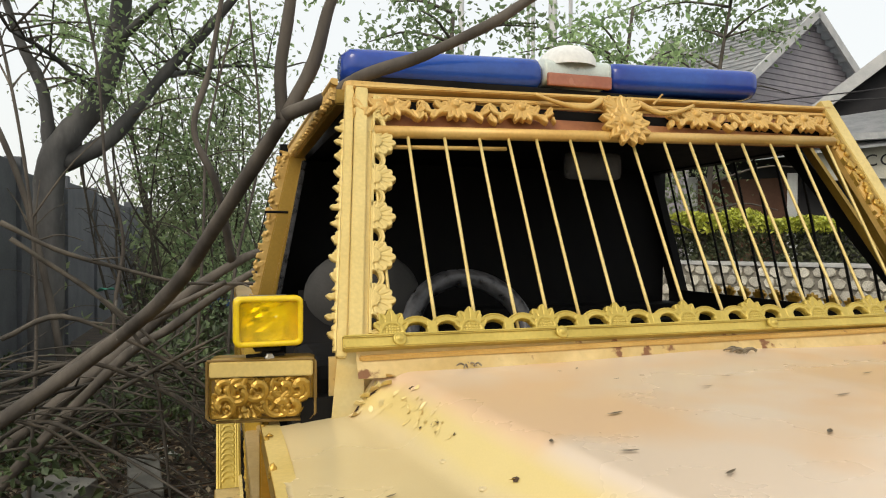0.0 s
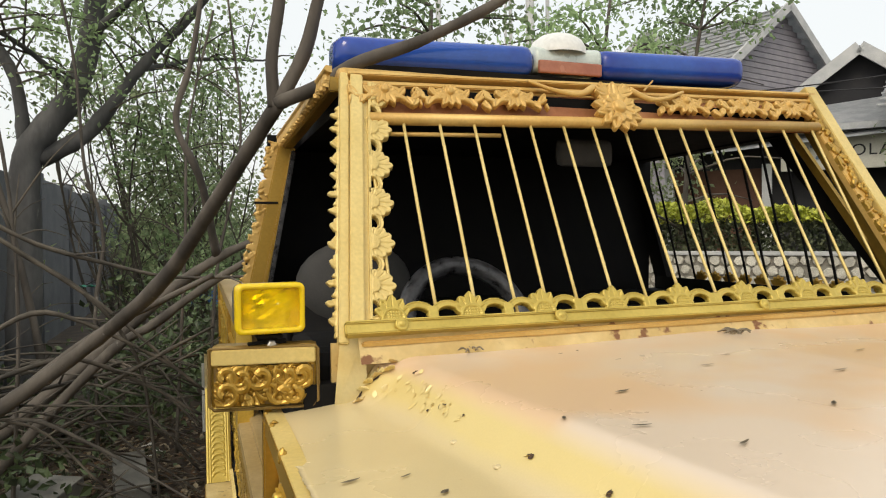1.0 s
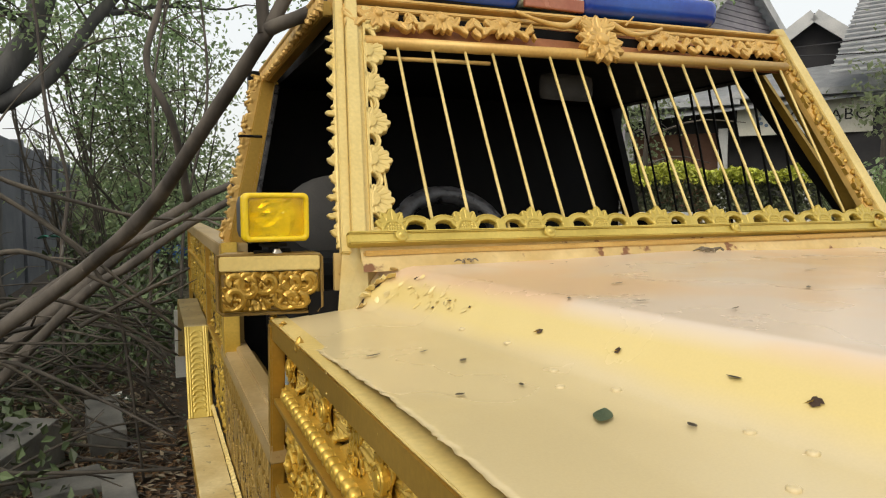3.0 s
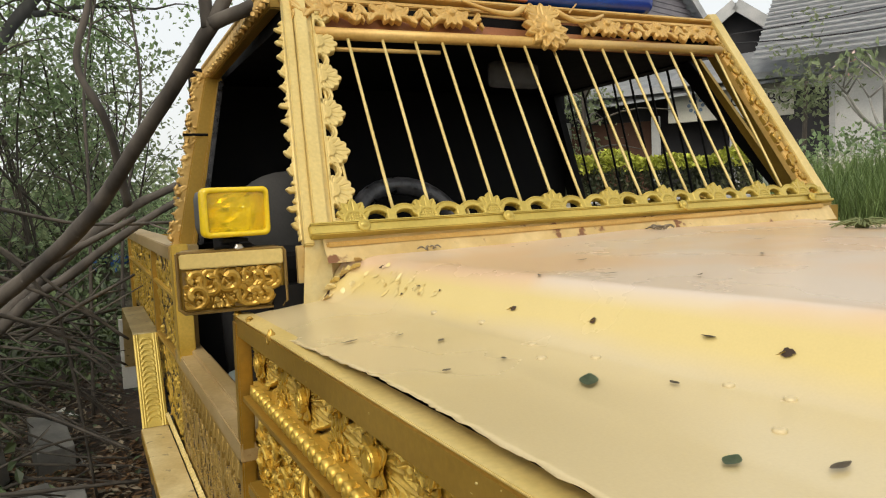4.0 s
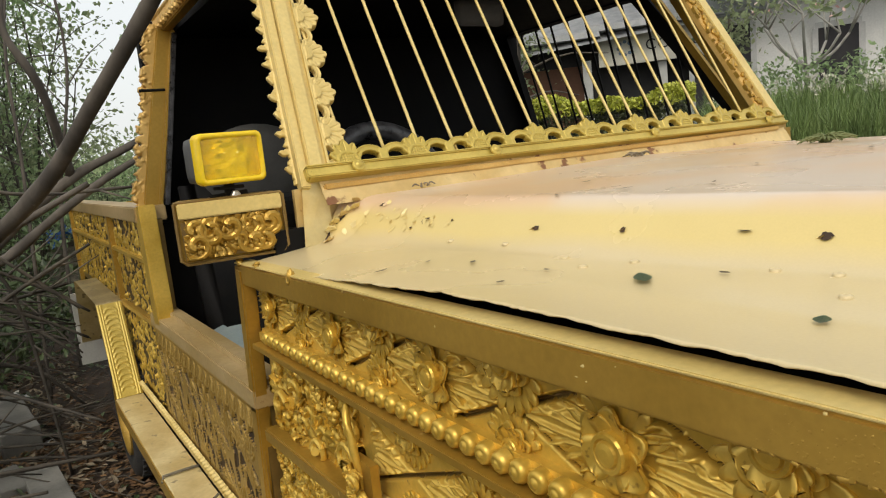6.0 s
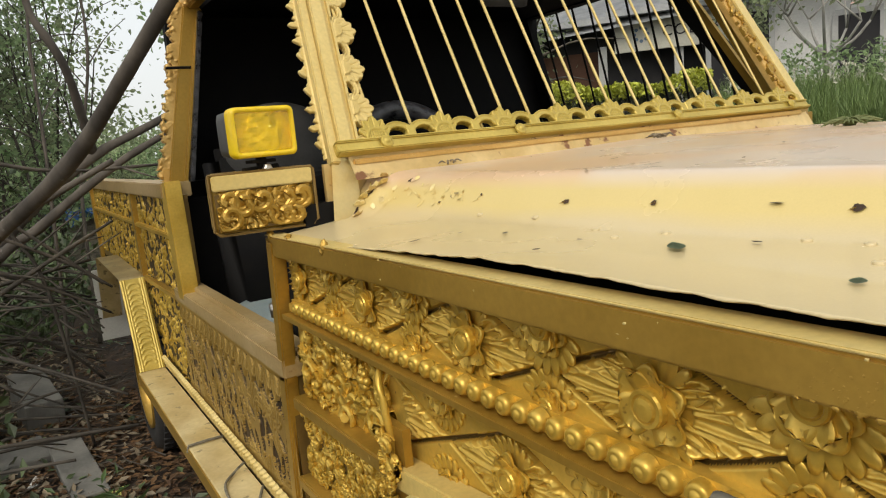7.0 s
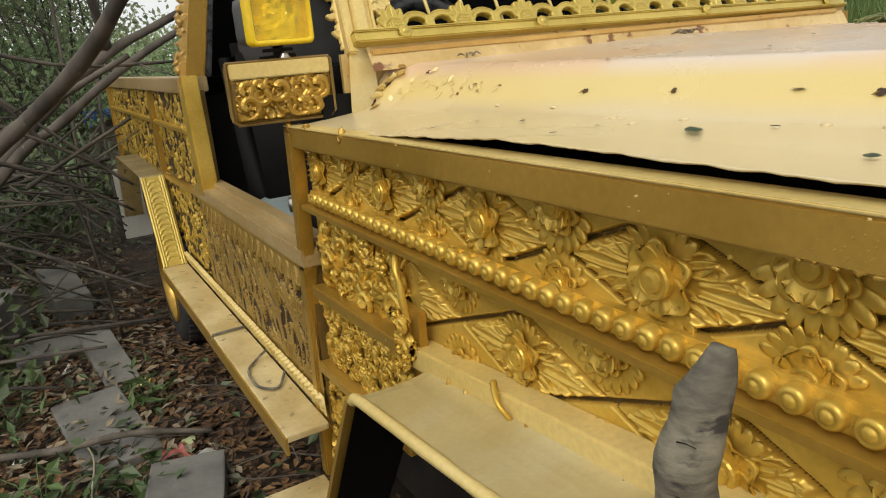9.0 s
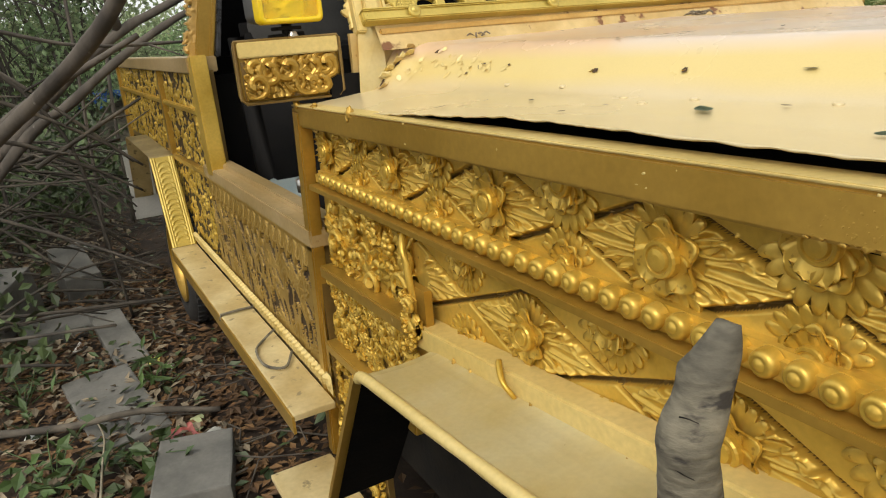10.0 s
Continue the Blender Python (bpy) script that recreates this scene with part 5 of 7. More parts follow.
for s in (-1, 1):
    bm = bmesh.new()
    x = 0.706 + s * 0.05
    tube(bm, [on_glass(x, 1.60, 0.02), on_glass(x + s * 0.05, 1.575, 0.024), on_glass(x + s * 0.11, 1.585, 0.02), on_glass(x + s * 0.17, 1.61, 0.014)], 0.009, 0.004, 8, 20, 0.2)
    part("tendril", bm, GOLD_ORANGE, guard, "", True)
bm = bmesh.new()
tube(bm, [on_glass(0.80, 1.60, 0.02), on_glass(0.835, 1.628, 0.024)], 0.003, 0.002, 6)
part("wire_stub", bm, GOLD_ORANGE, guard)

# ---- near-side door frame: pillar, roof edge and their fringes ----
side_frame = rail("door_pillar", (-0.098, 0.965, 1.035), (0.012, 0.965, 1.53), 0.052, 0.03, GOLD_RAIL, truck, (0, 1, 0), 0.004, "gold wooden door pillar with carved edge")
rail("pillar_bead", (-0.078, 0.948, 1.035), (0.030, 0.948, 1.53), 0.012, 0.012, GOLD_RAIL, side_frame, (0, 1, 0))
c = foliage_carving(0.05, 0.52, 0.0024, 61, 0.022, 0.012)
c.z = np.maximum(c.z, np.where(c.u > 0.014 + 0.006 * np.sin(c.v * 190) + 0.003 * np.sin(c.v * 470), 0.0030, 0))
c.z = np.where(c.u < 0.001 + 0.006 * np.abs(np.sin(c.v * 95)), 0, c.z)
tm = Matrix(((0.976, 0.212, 0, -0.158), (0, 0, -1, 0.96), (-0.212, 0.976, 0, 1.045), (0, 0, 0, 1)))
part("pillar_carving", ornament("pillar_carving", c, GOLD_ORANGE, 0.0, 0, 0.001, 0.02), None, side_frame, "gold scroll carving", m=tm)
rail("roof_edge", (0.045, 0.33, 1.595), (0.015, 0.97, 1.545), 0.03, 0.035, GOLD_RAIL, side_frame)
c = Carving(0.70, 0.05, 0.002)
for k in range(22):
    c.petal(0.010 + 0.031 * k, 0.046, -1.15, 0.044, 0.0095, 0.011, "point", True)
    c.petal(0.024 + 0.031 * k, 0.046, -1.5, 0.030, 0.0085, 0.008, "round", True)
c.stroke([(0, 0.044), (0.35, 0.044), (0.7, 0.044)], 0.007, 0.007, 0.010, n=150)
fr = c.mesh("roof_fringe", GOLD_ORANGE, (0.0, 0, 0), (1, 0, 0), (0, 1, 0), (0, 0, 1), 0.0012, 0.006)
ax = Vector((0.030, -0.64, 0.05)).normalized()
az = Vector((-1, 0, 0.1)).cross(ax).normalized()
fm = Matrix((ax, az, ax.cross(az))).transposed().to_4x4()
part("roof_fringe", fr, None, side_frame, "gold leaf fringe", m=Matrix.Translation((-0.012, 0.985, 1.522)) @ fm)
rail("window_channel", (-0.062, 0.945, 1.035), (0.030, 0.945, 1.52), 0.014, 0.03, WRAP, side_frame, (0, 1, 0), 0.003, "glossy black window channel")
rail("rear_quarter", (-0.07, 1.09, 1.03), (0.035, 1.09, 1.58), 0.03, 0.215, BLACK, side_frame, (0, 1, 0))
bm = bmesh.new()
tube(bm, [(-0.02, 0.93, 1.36), (-0.09, 0.93, 1.36)], 0.004, 0.004, 6)
part("pillar_rod", bm, DARK, side_frame)

# ---- lamp and carved box on the fender ----
bm = bmesh.new()
LB = Matrix.Translation((-0.142, 0.024, 1.018)) @ Matrix.Rotation(radians(-8), 4, "Z")
box(bm, -0.090, 0.090, -0.012, 0.045, -0.053, 0.053, 0.012)
lbx = part("lamp_box", bm, GOLD_RAIL, truck, "gold box with carved scroll front under the fog lamp", m=LB)
BF = LB @ Matrix(((1, 0, 0, -0.083), (0, 0, -1, -0.0125), (0, 1, 0, -0.047), (0, 0, 0, 1)))
bm = bmesh.new()
box(bm, 0, 0.166, 0, 0.064, -0.002, 0.0)
part("box_ground", bm, PANEL_BROWN_AND_SHADE, lbx, m=BF)
tagged(part("box_carving", mesh_of(relief(0.166, 0.070, 86, 0.050, 0.012, 34), GOLD_RAIL, False, "box_carving"), None, lbx, "gold scroll carving", m=BF), kind="stuff")
bm = bmesh.new()
beam(bm, (-0.086, -0.016, 0.036), (0.086, -0.016, 0.036), 0.012, 0.026, (0, 0, 1), 0.002)
part("box_band", bm, GOLD_PALE, lbx, m=LB)
bm = bmesh.new()
rim = [(-0.090, 0.050), (0.087, 0.050), (0.090, 0.046), (0.090, -0.044), (0.082, -0.053), (-0.082, -0.053), (-0.090, -0.046), (-0.090, 0.050)]
tube(bm, [(x, -0.015, z) for x, z in rim], 0.0032, 0.0032, 6)
part("box_rim", bm, PANEL_BROWN_AND_SHADE, lbx, m=LB)
LM = Matrix.Translation((-0.133, 0.012, 1.134)) @ Matrix.Rotation(radians(4), 4, "Z")
bm = bmesh.new()
box(bm, -0.055, 0.055, 0.006, 0.080, -0.039, 0.041, 0.016)
fog = part("fog_lamp", bm, material("black_lamp_housing", (0.05, 0.05, 0.048), (0.09, 0.09, 0.085), 0.5), truck, "rectangular yellow fog lamp in a dark housing", True, LM)
bm = bmesh.new()
loops = []
for inset, y in ((0.0, 0.012), (0.0, -0.010), (0.003, -0.015), (0.0075, -0.015), (0.0095, -0.010), (0.0095, 0.004)):
    r = 0.011 - inset * 0.6
    hx, hz = 0.058 - inset - r, 0.043 - inset - r
    ring = []
    for sx, sz, a0 in ((1, 1, 0), (-1, 1, 90), (-1, -1, 180), (1, -1, 270)):
        for q in range(6):
            a = radians(a0 + 18 * q)
            ring.append(bm.verts.new((sx * hx + r * math.cos(a), y, 0.001 + sz * hz + r * math.sin(a))))
    loops.append(ring)
for a, b in zip(loops, loops[1:]):
    for q in range(24):
        bm.faces.new((a[q], a[(q + 1) % 24], b[(q + 1) % 24], b[q])).smooth = True
part("lamp_rim", bm, YELLOW_RIM, fog, "yellow plastic rim", m=LM)
bm = bmesh.new()
box(bm, -0.049, 0.049, -0.011, -0.007, -0.033, 0.035)
lens = part("lamp_lens", bm, YELLOW, fog, "clear yellow lens", m=LM)
lens.visible_shadow = False
bm = bmesh.new()
n = 8
for i in range(n):
    for j in range(n):
        q = [((i + a) / n * 0.098 - 0.049, (j + b) / n * 0.068 - 0.033) for a, b in ((0, 0), (1, 0), (1, 1), (0, 1))]
        bm.faces.new([bm.verts.new((x, 0.003 - 11 * min(0.0012, (0.0012 - 0.3 * x * x)) + 0.004 * noise.noise((x * 60, z * 60, 1)), z)) for x, z in q])
part("reflector", bm, REFLECTOR, fog, "faceted reflector", m=LM)
bm = bmesh.new()
tube(bm, [(0.0, 0.02, -0.042), (0.0, 0.02, -0.068)], 0.009, 0.009, 10)
box(bm, -0.022, 0.022, 0.005, 0.04, -0.052, -0.046, 0.002)
tube(bm, [(-0.035, 0.02, -0.063), (0.03, 0.02, -0.060)], 0.005, 0.005, 8)
part("lamp_bracket", bm, DARK, fog, "rusty dark bracket", m=LM)
bm = bmesh.new()
lathe(bm, [(0.008, 0), (0.008, 0.008), (0.005, 0.010), (0, 0.010)], 6, Matrix.Translation((0.002, 0.004, -0.062)) @ Matrix.Rotation(radians(90), 4, "X"))
part("bracket_bolt", bm, CHROME, fog, m=LM)

# ---- light bar on the roof ----
bm = bmesh.new()
box(bm, 0.10, 1.25, 0.40, 0.50, 1.64, 1.668, 0.006)
lbar = part("light_bar", bm, DARK, truck, "blue roof light bar with silver middle and white dome")


def lens_run(x0, x1, mat, z=1.690, ry=0.058, rz=0.043, ends=True):
    bm = bmesh.new()
    rings = []
    n = 28
    for i in range(n + 1):
        f = i / n
        x = x0 + (x1 - x0) * f
        e = min(f, 1 - f) * (x1 - x0)
        k = min(1, math.sqrt(max(1 - (1 - min(e / 0.03, 1)) ** 2, 0)) * 0.35 + 0.65) if ends else 1
        ring = []
        for q in range(24):
            a = 2 * math.pi * q / 24
            c, s = math.cos(a), math.sin(a)
            ring.append(bm.verts.new((x, 0.45 + ry * k * math.copysign(abs(c) ** 0.7, c), z + 0.03 * (x - 0.1) + rz * k * math.copysign(abs(s) ** 0.7, s))))
        rings.append(ring)
    for a, b in zip(rings, rings[1:]):
        for q in range(24):
            bm.faces.new((a[q], a[(q + 1) % 24], b[(q + 1) % 24], b[q]))
    bm.faces.new(rings[0])
    bm.faces.new(rings[-1])
    return bm


part("blue_lens", lens_run(0.060, 0.578, BLUE), BLUE, lbar, "glossy blue plastic lens", True)
part("blue_lens", lens_run(0.772, 1.258, BLUE), BLUE, lbar, "glossy blue plastic lens", True)
part("silver_body", lens_run(0.580, 0.770, SILVER, 1.697, 0.055, 0.036, False), SILVER, lbar, "silver middle section", True)
bm = bmesh.new()
box(bm, 0.583, 0.767, 0.386, 0.40, 1.672, 1.705, 0.004)
part("faded_lens", bm, BROWN_LENS, lbar, "faded red-brown lens")
bm = bmesh.new()
lathe(bm, [(0.078, -0.012), (0.076, 0.008), (0.066, 0.026), (0.046, 0.040), (0.024, 0.047), (0.0, 0.049)], 28, Matrix.Translation((0.668, 0.45, 1.744)))
part("white_dome", bm, WHITE_DOME, lbar, "white plastic dome", True)

# ---- ground: one sheet to the horizon, uneven near the truck ----
def spread(n, near, far):
    k = np.linspace(-1, 1, n)
    return np.sign(k) * (np.abs(k) * near + (np.abs(k) ** 6) * far)


gx, gy = spread(151, 3.0, 260), spread(151, 4.0, 260) + 1.5
verts, faces = [], []
for y in gy:
    for x in gx:
        r = max(abs(x), abs(y - 1.5))
        verts.append((x, y, (0.022 * noise.noise((x * 1.6, y * 1.6, 0)) + 0.010 * noise.noise((x * 7, y * 7, 4))) * (1 if r < 8 else 8 / r) - 0.012))
for j in range(150):
    for i in range(150):
        a = j * 151 + i
        faces.append((a, a + 1, a + 152, a + 151))
me = bpy.data.meshes.new("ground")
me.from_pydata(verts, [], faces)
me.materials.append(SOIL)
me.shade_smooth()
solid("ground", me, None, "brown earth under fallen leaves and litter", "ground", "structure")


# ---- leaves as many small bent blades ----
def leaf_mesh(name, centres, size, mat, rng, flat=0.0, slim=0.58, droop=0.3):
    """One small folded leaf at each centre; flat 1 lays them on the ground."""
    n = len(centres)
    c = np.asarray(centres, float)
    d = rng.normal(size=(n, 3))
    d[:, 2] = d[:, 2] * (1 - flat) - droop * (1 - flat)
    d /= np.linalg.norm(d, axis=1)[:, None] + 1e-9
    up = rng.normal(size=(n, 3)) * (1 - 0.75 * flat) + np.array([0, 0, 1.0]) * (0.6 + 2 * flat)
    s = np.cross(d, up)
    s /= np.linalg.norm(s, axis=1)[:, None] + 1e-9
    nn = np.cross(s, d)
    L = (size * rng.uniform(0.55, 1.35, n))[:, None]
    W = L * slim * 0.5
    v = np.stack([c - d * L / 2, c + s * W + nn * W * 0.35, c + d * L / 2, c - s * W + nn * W * 0.35], 1).reshape(-1, 3)
    k = np.arange(n)[:, None] * 4
    f = np.concatenate([k + [0, 1, 2], k + [0, 2, 3]])
    me = bpy.data.meshes.new(name)
    me.from_pydata(v.tolist(), [], f.tolist())
    me.materials.append(mat)
    return me


R = np.random.default_rng(11)


def clumps(tips, per, radius):
    t = np.repeat(np.asarray(tips, float), per, axis=0)
    return t + R.normal(size=t.shape) * radius * np.array([1, 1, 0.75])


def grow(rng, base, top, r, twigs, bm, spreadw=0.5, lift=0.35, wobble=0.06, sides=6):
    """A stem from base to top with side twigs; returns the ends where leaves sit."""
    base, top = Vector(base), Vector(top)
    mid = [base.lerp(top, f) + Vector((rng.uniform(-1, 1), rng.uniform(-1, 1), rng.uniform(-0.4, 0.4))) * wobble for f in (0.33, 0.66)]
    pts = [base, *mid, top]
    tube(bm, pts, r, r * 0.35, sides, 10, 0.25)
    path, ends = curve_points(pts, 12), [top]
    for _ in range(twigs):
        p = path[rng.randint(3, 12)]
        a = rng.uniform(0, 6.28)
        l = spreadw * rng.uniform(0.4, 1.2)
        q = p + Vector((math.cos(a) * l, math.sin(a) * l, lift * rng.uniform(0.1, 1.3)))
        e = p.lerp(q, 0.5) + Vector((0, 0, 0.1 * l))
        tube(bm, [p, e, q], r * 0.35, r * 0.12, 5, 5)
        ends += [q, e, q.lerp(e, 0.5)]
    return ends


# ---- the leaning tree whose branch crosses the truck ----
leaning = thing("leaning_tree", (-1.7, 1.7, 0), "slanting grey-brown tree with long bare branches reaching over the truck cab", "tree")
bm = bmesh.new()
tube(bm, [(-1.75, 1.75, -0.05), (-1.35, 1.66, 0.34), (-0.95, 1.58, 0.64), (-0.66, 1.52, 0.85), (-0.37, 1.10, 1.11), (-0.20, 0.76, 1.36), (-0.06, 0.50, 1.58)], 0.033, 0.018, 10, 50, 0.15)
part("trunk", bm, BARK, leaning, "", True)
for pts, r0, r1 in (
    ([(-0.06, 0.50, 1.58), (0.0, 0.49, 1.70), (0.035, 0.48, 1.83), (0.07, 0.46, 1.95), (0.12, 0.45, 2.3)], 0.018, 0.011),
    ([(-0.07, 0.51, 1.57), (-0.075, 0.50, 1.68), (-0.055, 0.49, 1.83), (-0.03, 0.48, 2.0), (-0.02, 0.47, 2.3)], 0.017, 0.009),
    ([(-0.06, 0.50, 1.58), (0.02, 0.41, 1.605), (0.10, 0.345, 1.65), (0.237, 0.335, 1.705), (0.40, 0.32, 1.79), (0.52, 0.30, 1.87), (0.9, 0.2, 2.1)], 0.019, 0.009),
    ([(-0.95, 1.58, 0.64), (-0.62, 1.60, 0.90), (-0.36, 1.50, 1.04), (-0.2, 1.48, 1.12)], 0.018, 0.010),
):
    bm = bmesh.new()
    tube(bm, pts, r0, r1, 9, 26, 0.15)
    part("branch", bm, BARK, leaning, "", True)

# a second fallen limb behind it
fallen = thing("fallen_limb", (-0.85, 2.34, 0), "fallen forked limb resting among the brush behind the cab", "branch")
for n, (pts, r0, r1) in enumerate((
    ([(-1.5, 2.2, 0.05), (-0.85, 2.34, 0.60), (-0.64, 2.37, 0.77), (-0.38, 2.39, 1.01), (-0.14, 2.40, 1.17), (-0.01, 2.39, 1.23), (0.3, 2.37, 1.37)], 0.035, 0.018),
    ([(-0.17, 2.40, 1.17), (-0.24, 2.2, 1.53), (-0.34, 2.19, 1.79), (-0.27, 2.2, 2.08), (-0.21, 2.2, 2.45)], 0.022, 0.010),
    ([(-1.3, 2.0, 0.02), (-0.67, 2.06, 0.72), (-0.44, 2.09, 0.88), (-0.25, 2.10, 1.02), (-0.02, 2.09, 1.16), (0.26, 2.06, 1.29)], 0.026, 0.014),
)):
    bm = bmesh.new()
    tube(bm, pts, r0, r1, 8, 30, 0.2)
    part("branch", bm, BARK, fallen, "", True)

# ---- the large tree by the wall ----
big = thing("large_tree", (-1.40, 4.15, 0), "large dark-barked tree with forked trunk and airy crown beside the wall", "tree")
bm = bmesh.new()
tube(bm, [(-1.42, 4.15, -0.05), (-1.38, 4.17, 0.9), (-1.36, 4.18, 1.75), (-1.25, 4.20, 2.01), (-1.08, 4.23, 2.26), (-0.97, 4.24, 2.60), (-0.91, 4.25, 3.01), (-0.86, 4.26, 3.5), (-0.7, 4.3, 4.6)], 0.115, 0.05, 14, 60, 0.15)
part("trunk", bm, BARK_DARK, big, "", True)
tips = []
rng = random.Random(5)
for pts, r in (
    ([(-1.28, 4.19, 1.80), (-1.01, 4.24, 1.99), (-0.84, 4.26, 2.20), (-0.63, 4.28, 2.51), (-0.28, 4.30, 2.93), (0.01, 4.29, 3.30), (0.6, 4.3, 3.9)], 0.065),
    ([(-1.36, 4.18, 1.9), (-1.40, 4.16, 2.31), (-1.52, 4.14, 2.60), (-1.61, 4.11, 2.89), (-1.8, 4.0, 3.6)], 0.05),
    ([(-0.95, 4.24, 2.7), (-0.6, 4.0, 2.95), (-0.2, 3.8, 3.1), (0.3, 3.6, 3.3)], 0.035),
    ([(-0.91, 4.25, 3.0), (-1.2, 4.0, 3.3), (-1.5, 3.7, 3.5)], 0.035),
    ([(-1.05, 4.23, 2.3), (-1.3, 3.9, 2.5), (-1.45, 3.6, 2.55)], 0.025),
    ([(-0.63, 4.28, 2.5), (-0.5, 4.6, 2.6), (-0.2, 4.9, 2.75), (0.3, 5.0, 2.8)], 0.03),
):
    bm = bmesh.new()
    tube(bm, pts, r, r * 0.3, 9, 26, 0.2)
    part("limb", bm, BARK_DARK, big, "", True)
    path = curve_points(pts, 20)
    bm = bmesh.new()
    for k in range(15):
        p = path[rng.randint(5, 20)]
        q = p + Vector((rng.uniform(-0.6, 0.6), rng.uniform(-0.6, 0.5), rng.uniform(-0.25, 0.5)))
        tube(bm, [p, p.lerp(q, 0.5) + Vector((0, 0, 0.05)), q], 0.009, 0.003, 5, 5)
        tips += [q, p.lerp(q, 0.6)]
    tagged(part("fine_branching", bm, TWIG, big), kind="stuff")
tips = [e for e in tips if e.x > -1.3]
part("crown", leaf_mesh("crown", clumps(tips, 34, 0.12), 0.048, LEAF, R), None, big, "airy dull-green leaves")

# ---- thin saplings in the thicket ----
for k, (pts, r) in enumerate((
    ([(-1.57, 3.62, 2.08), (-1.4, 3.66, 1.58), (-1.28, 3.68, 1.0), (-1.2, 3.7, 0.5), (-1.17, 3.7, -0.03)], 0.036),
    ([(-1.1, 3.21, 3.26), (-0.92, 3.24, 2.35), (-0.87, 3.24, 1.69), (-0.81, 3.26, 1.46), (-0.78, 3.26, 1.22), (-0.83, 3.26, 0.82), (-0.83, 3.26, -0.03)], 0.017),
    ([(-1.15, 2.0, 2.5), (-1.0, 2.0, 1.7), (-0.95, 2.02, 1.0), (-1.0, 2.05, -0.03)], 0.012),
    ([(-0.15, 3.1, 2.6), (-0.3, 3.1, 1.9), (-0.33, 3.1, 1.2), (-0.4, 3.1, -0.03)], 0.014),
    ([(-0.05, 3.6, 2.9), (0.02, 3.6, 1.9), (-0.15, 3.6, 1.0), (-0.2, 3.6, -0.03)], 0.016),
)):
    st = thing("sapling", pts[-1], "thin bare grey sapling standing in the thicket", "sapling", "saplings in the thicket")
    bm = bmesh.new()
    tube(bm, pts, r * 0.45, r * 0.75, 8, 24, 0.2)
    part("stem", bm, BARK, st, "", True)
    rng = random.Random(70 + k)
    path = curve_points(pts, 20)
    bm = bmesh.new()
    for _ in range(9):
        p = path[rng.randint(0, 13)]
        q = p + Vector((rng.uniform(-0.3, 0.3), rng.uniform(-0.2, 0.3), rng.uniform(0.0, 0.35)))
        tube(bm, [p, p.lerp(q, 0.5) + Vector((0, 0, 0.03)), q], 0.005, 0.002, 5, 5)
    tagged(part("fine_branching", bm, TWIG, st), kind="stuff")

# ---- brush pile: long dry branches on the ground beside the bed ----
rng = random.Random(21)
fixed = [
    [(-0.99, 1.69, 1.34), (-0.82, 1.73, 1.24), (-0.62, 1.77, 1.17), (-0.35, 1.79, 1.10), (0.02, 1.85, 1.09)],
    [(-0.96, 1.70, 1.28), (-0.72, 1.75, 1.09), (-0.56, 1.78, 0.95), (-0.27, 1.80, 0.65)],
    [(-0.89, 1.72, 1.22), (-0.68, 1.76, 1.06), (-0.54, 1.78, 0.88), (-0.46, 1.79, 0.65), (-0.4, 1.8, 0.0)],
    [(-0.61, 1.77, 0.68), (-0.42, 1.79, 0.78), (-0.20, 1.80, 0.89)],
    [(-0.99, 1.69, 0.91), (-0.78, 1.74, 0.98), (-0.42, 1.79, 0.78), (-0.24, 1.80, 0.63)],
    [(-0.99, 1.69, 0.74), (-0.72, 1.75, 0.80), (-0.46, 1.79, 0.67), (-0.26, 1.80, 0.53)],
]
for k in range(46):
    x0, y0 = rng.uniform(-1.5, -0.7), rng.uniform(1.5, 3.4)
    z0 = rng.uniform(0.02, 0.75)
    l = rng.uniform(0.6, 1.3)
    a = rng.uniform(-0.7, 0.5)
    x1 = min(x0 + l * math.cos(a), -0.26)
    end = (x1, y0 + l * math.sin(a), max(0.02, z0 + rng.uniform(-0.5, 0.15)))
    m = ((x0 + x1) / 2 + rng.uniform(-0.1, 0.1), (y0 + end[1]) / 2 + rng.uniform(-0.1, 0.1), (z0 + end[2]) / 2 + rng.uniform(-0.02, 0.14))
    fixed.append([(x0 - 0.2, y0, max(0.0, z0 - 0.1)), (x0, y0, z0), m, end])
for k, pts in enumerate(fixed):
    bm = bmesh.new()
    r = 0.011 if k < 6 else rng.uniform(0.004, 0.013)
    tube(bm, pts, r, r * 0.5, 7, 16, 0.3)
    path = curve_points(pts, 10)
    for _ in range(2):
        p = path[rng.randint(3, 9)]
        q = p + Vector((rng.uniform(0.05, 0.22), rng.uniform(-0.12, 0.12), rng.uniform(-0.12, 0.15)))
        tube(bm, [p, q], r * 0.45, r * 0.2, 5)
    solid("dead_branch", bm, TWIG, "long dry branch lying in the brush pile", "branch", group="brush pile branches", smooth=True)

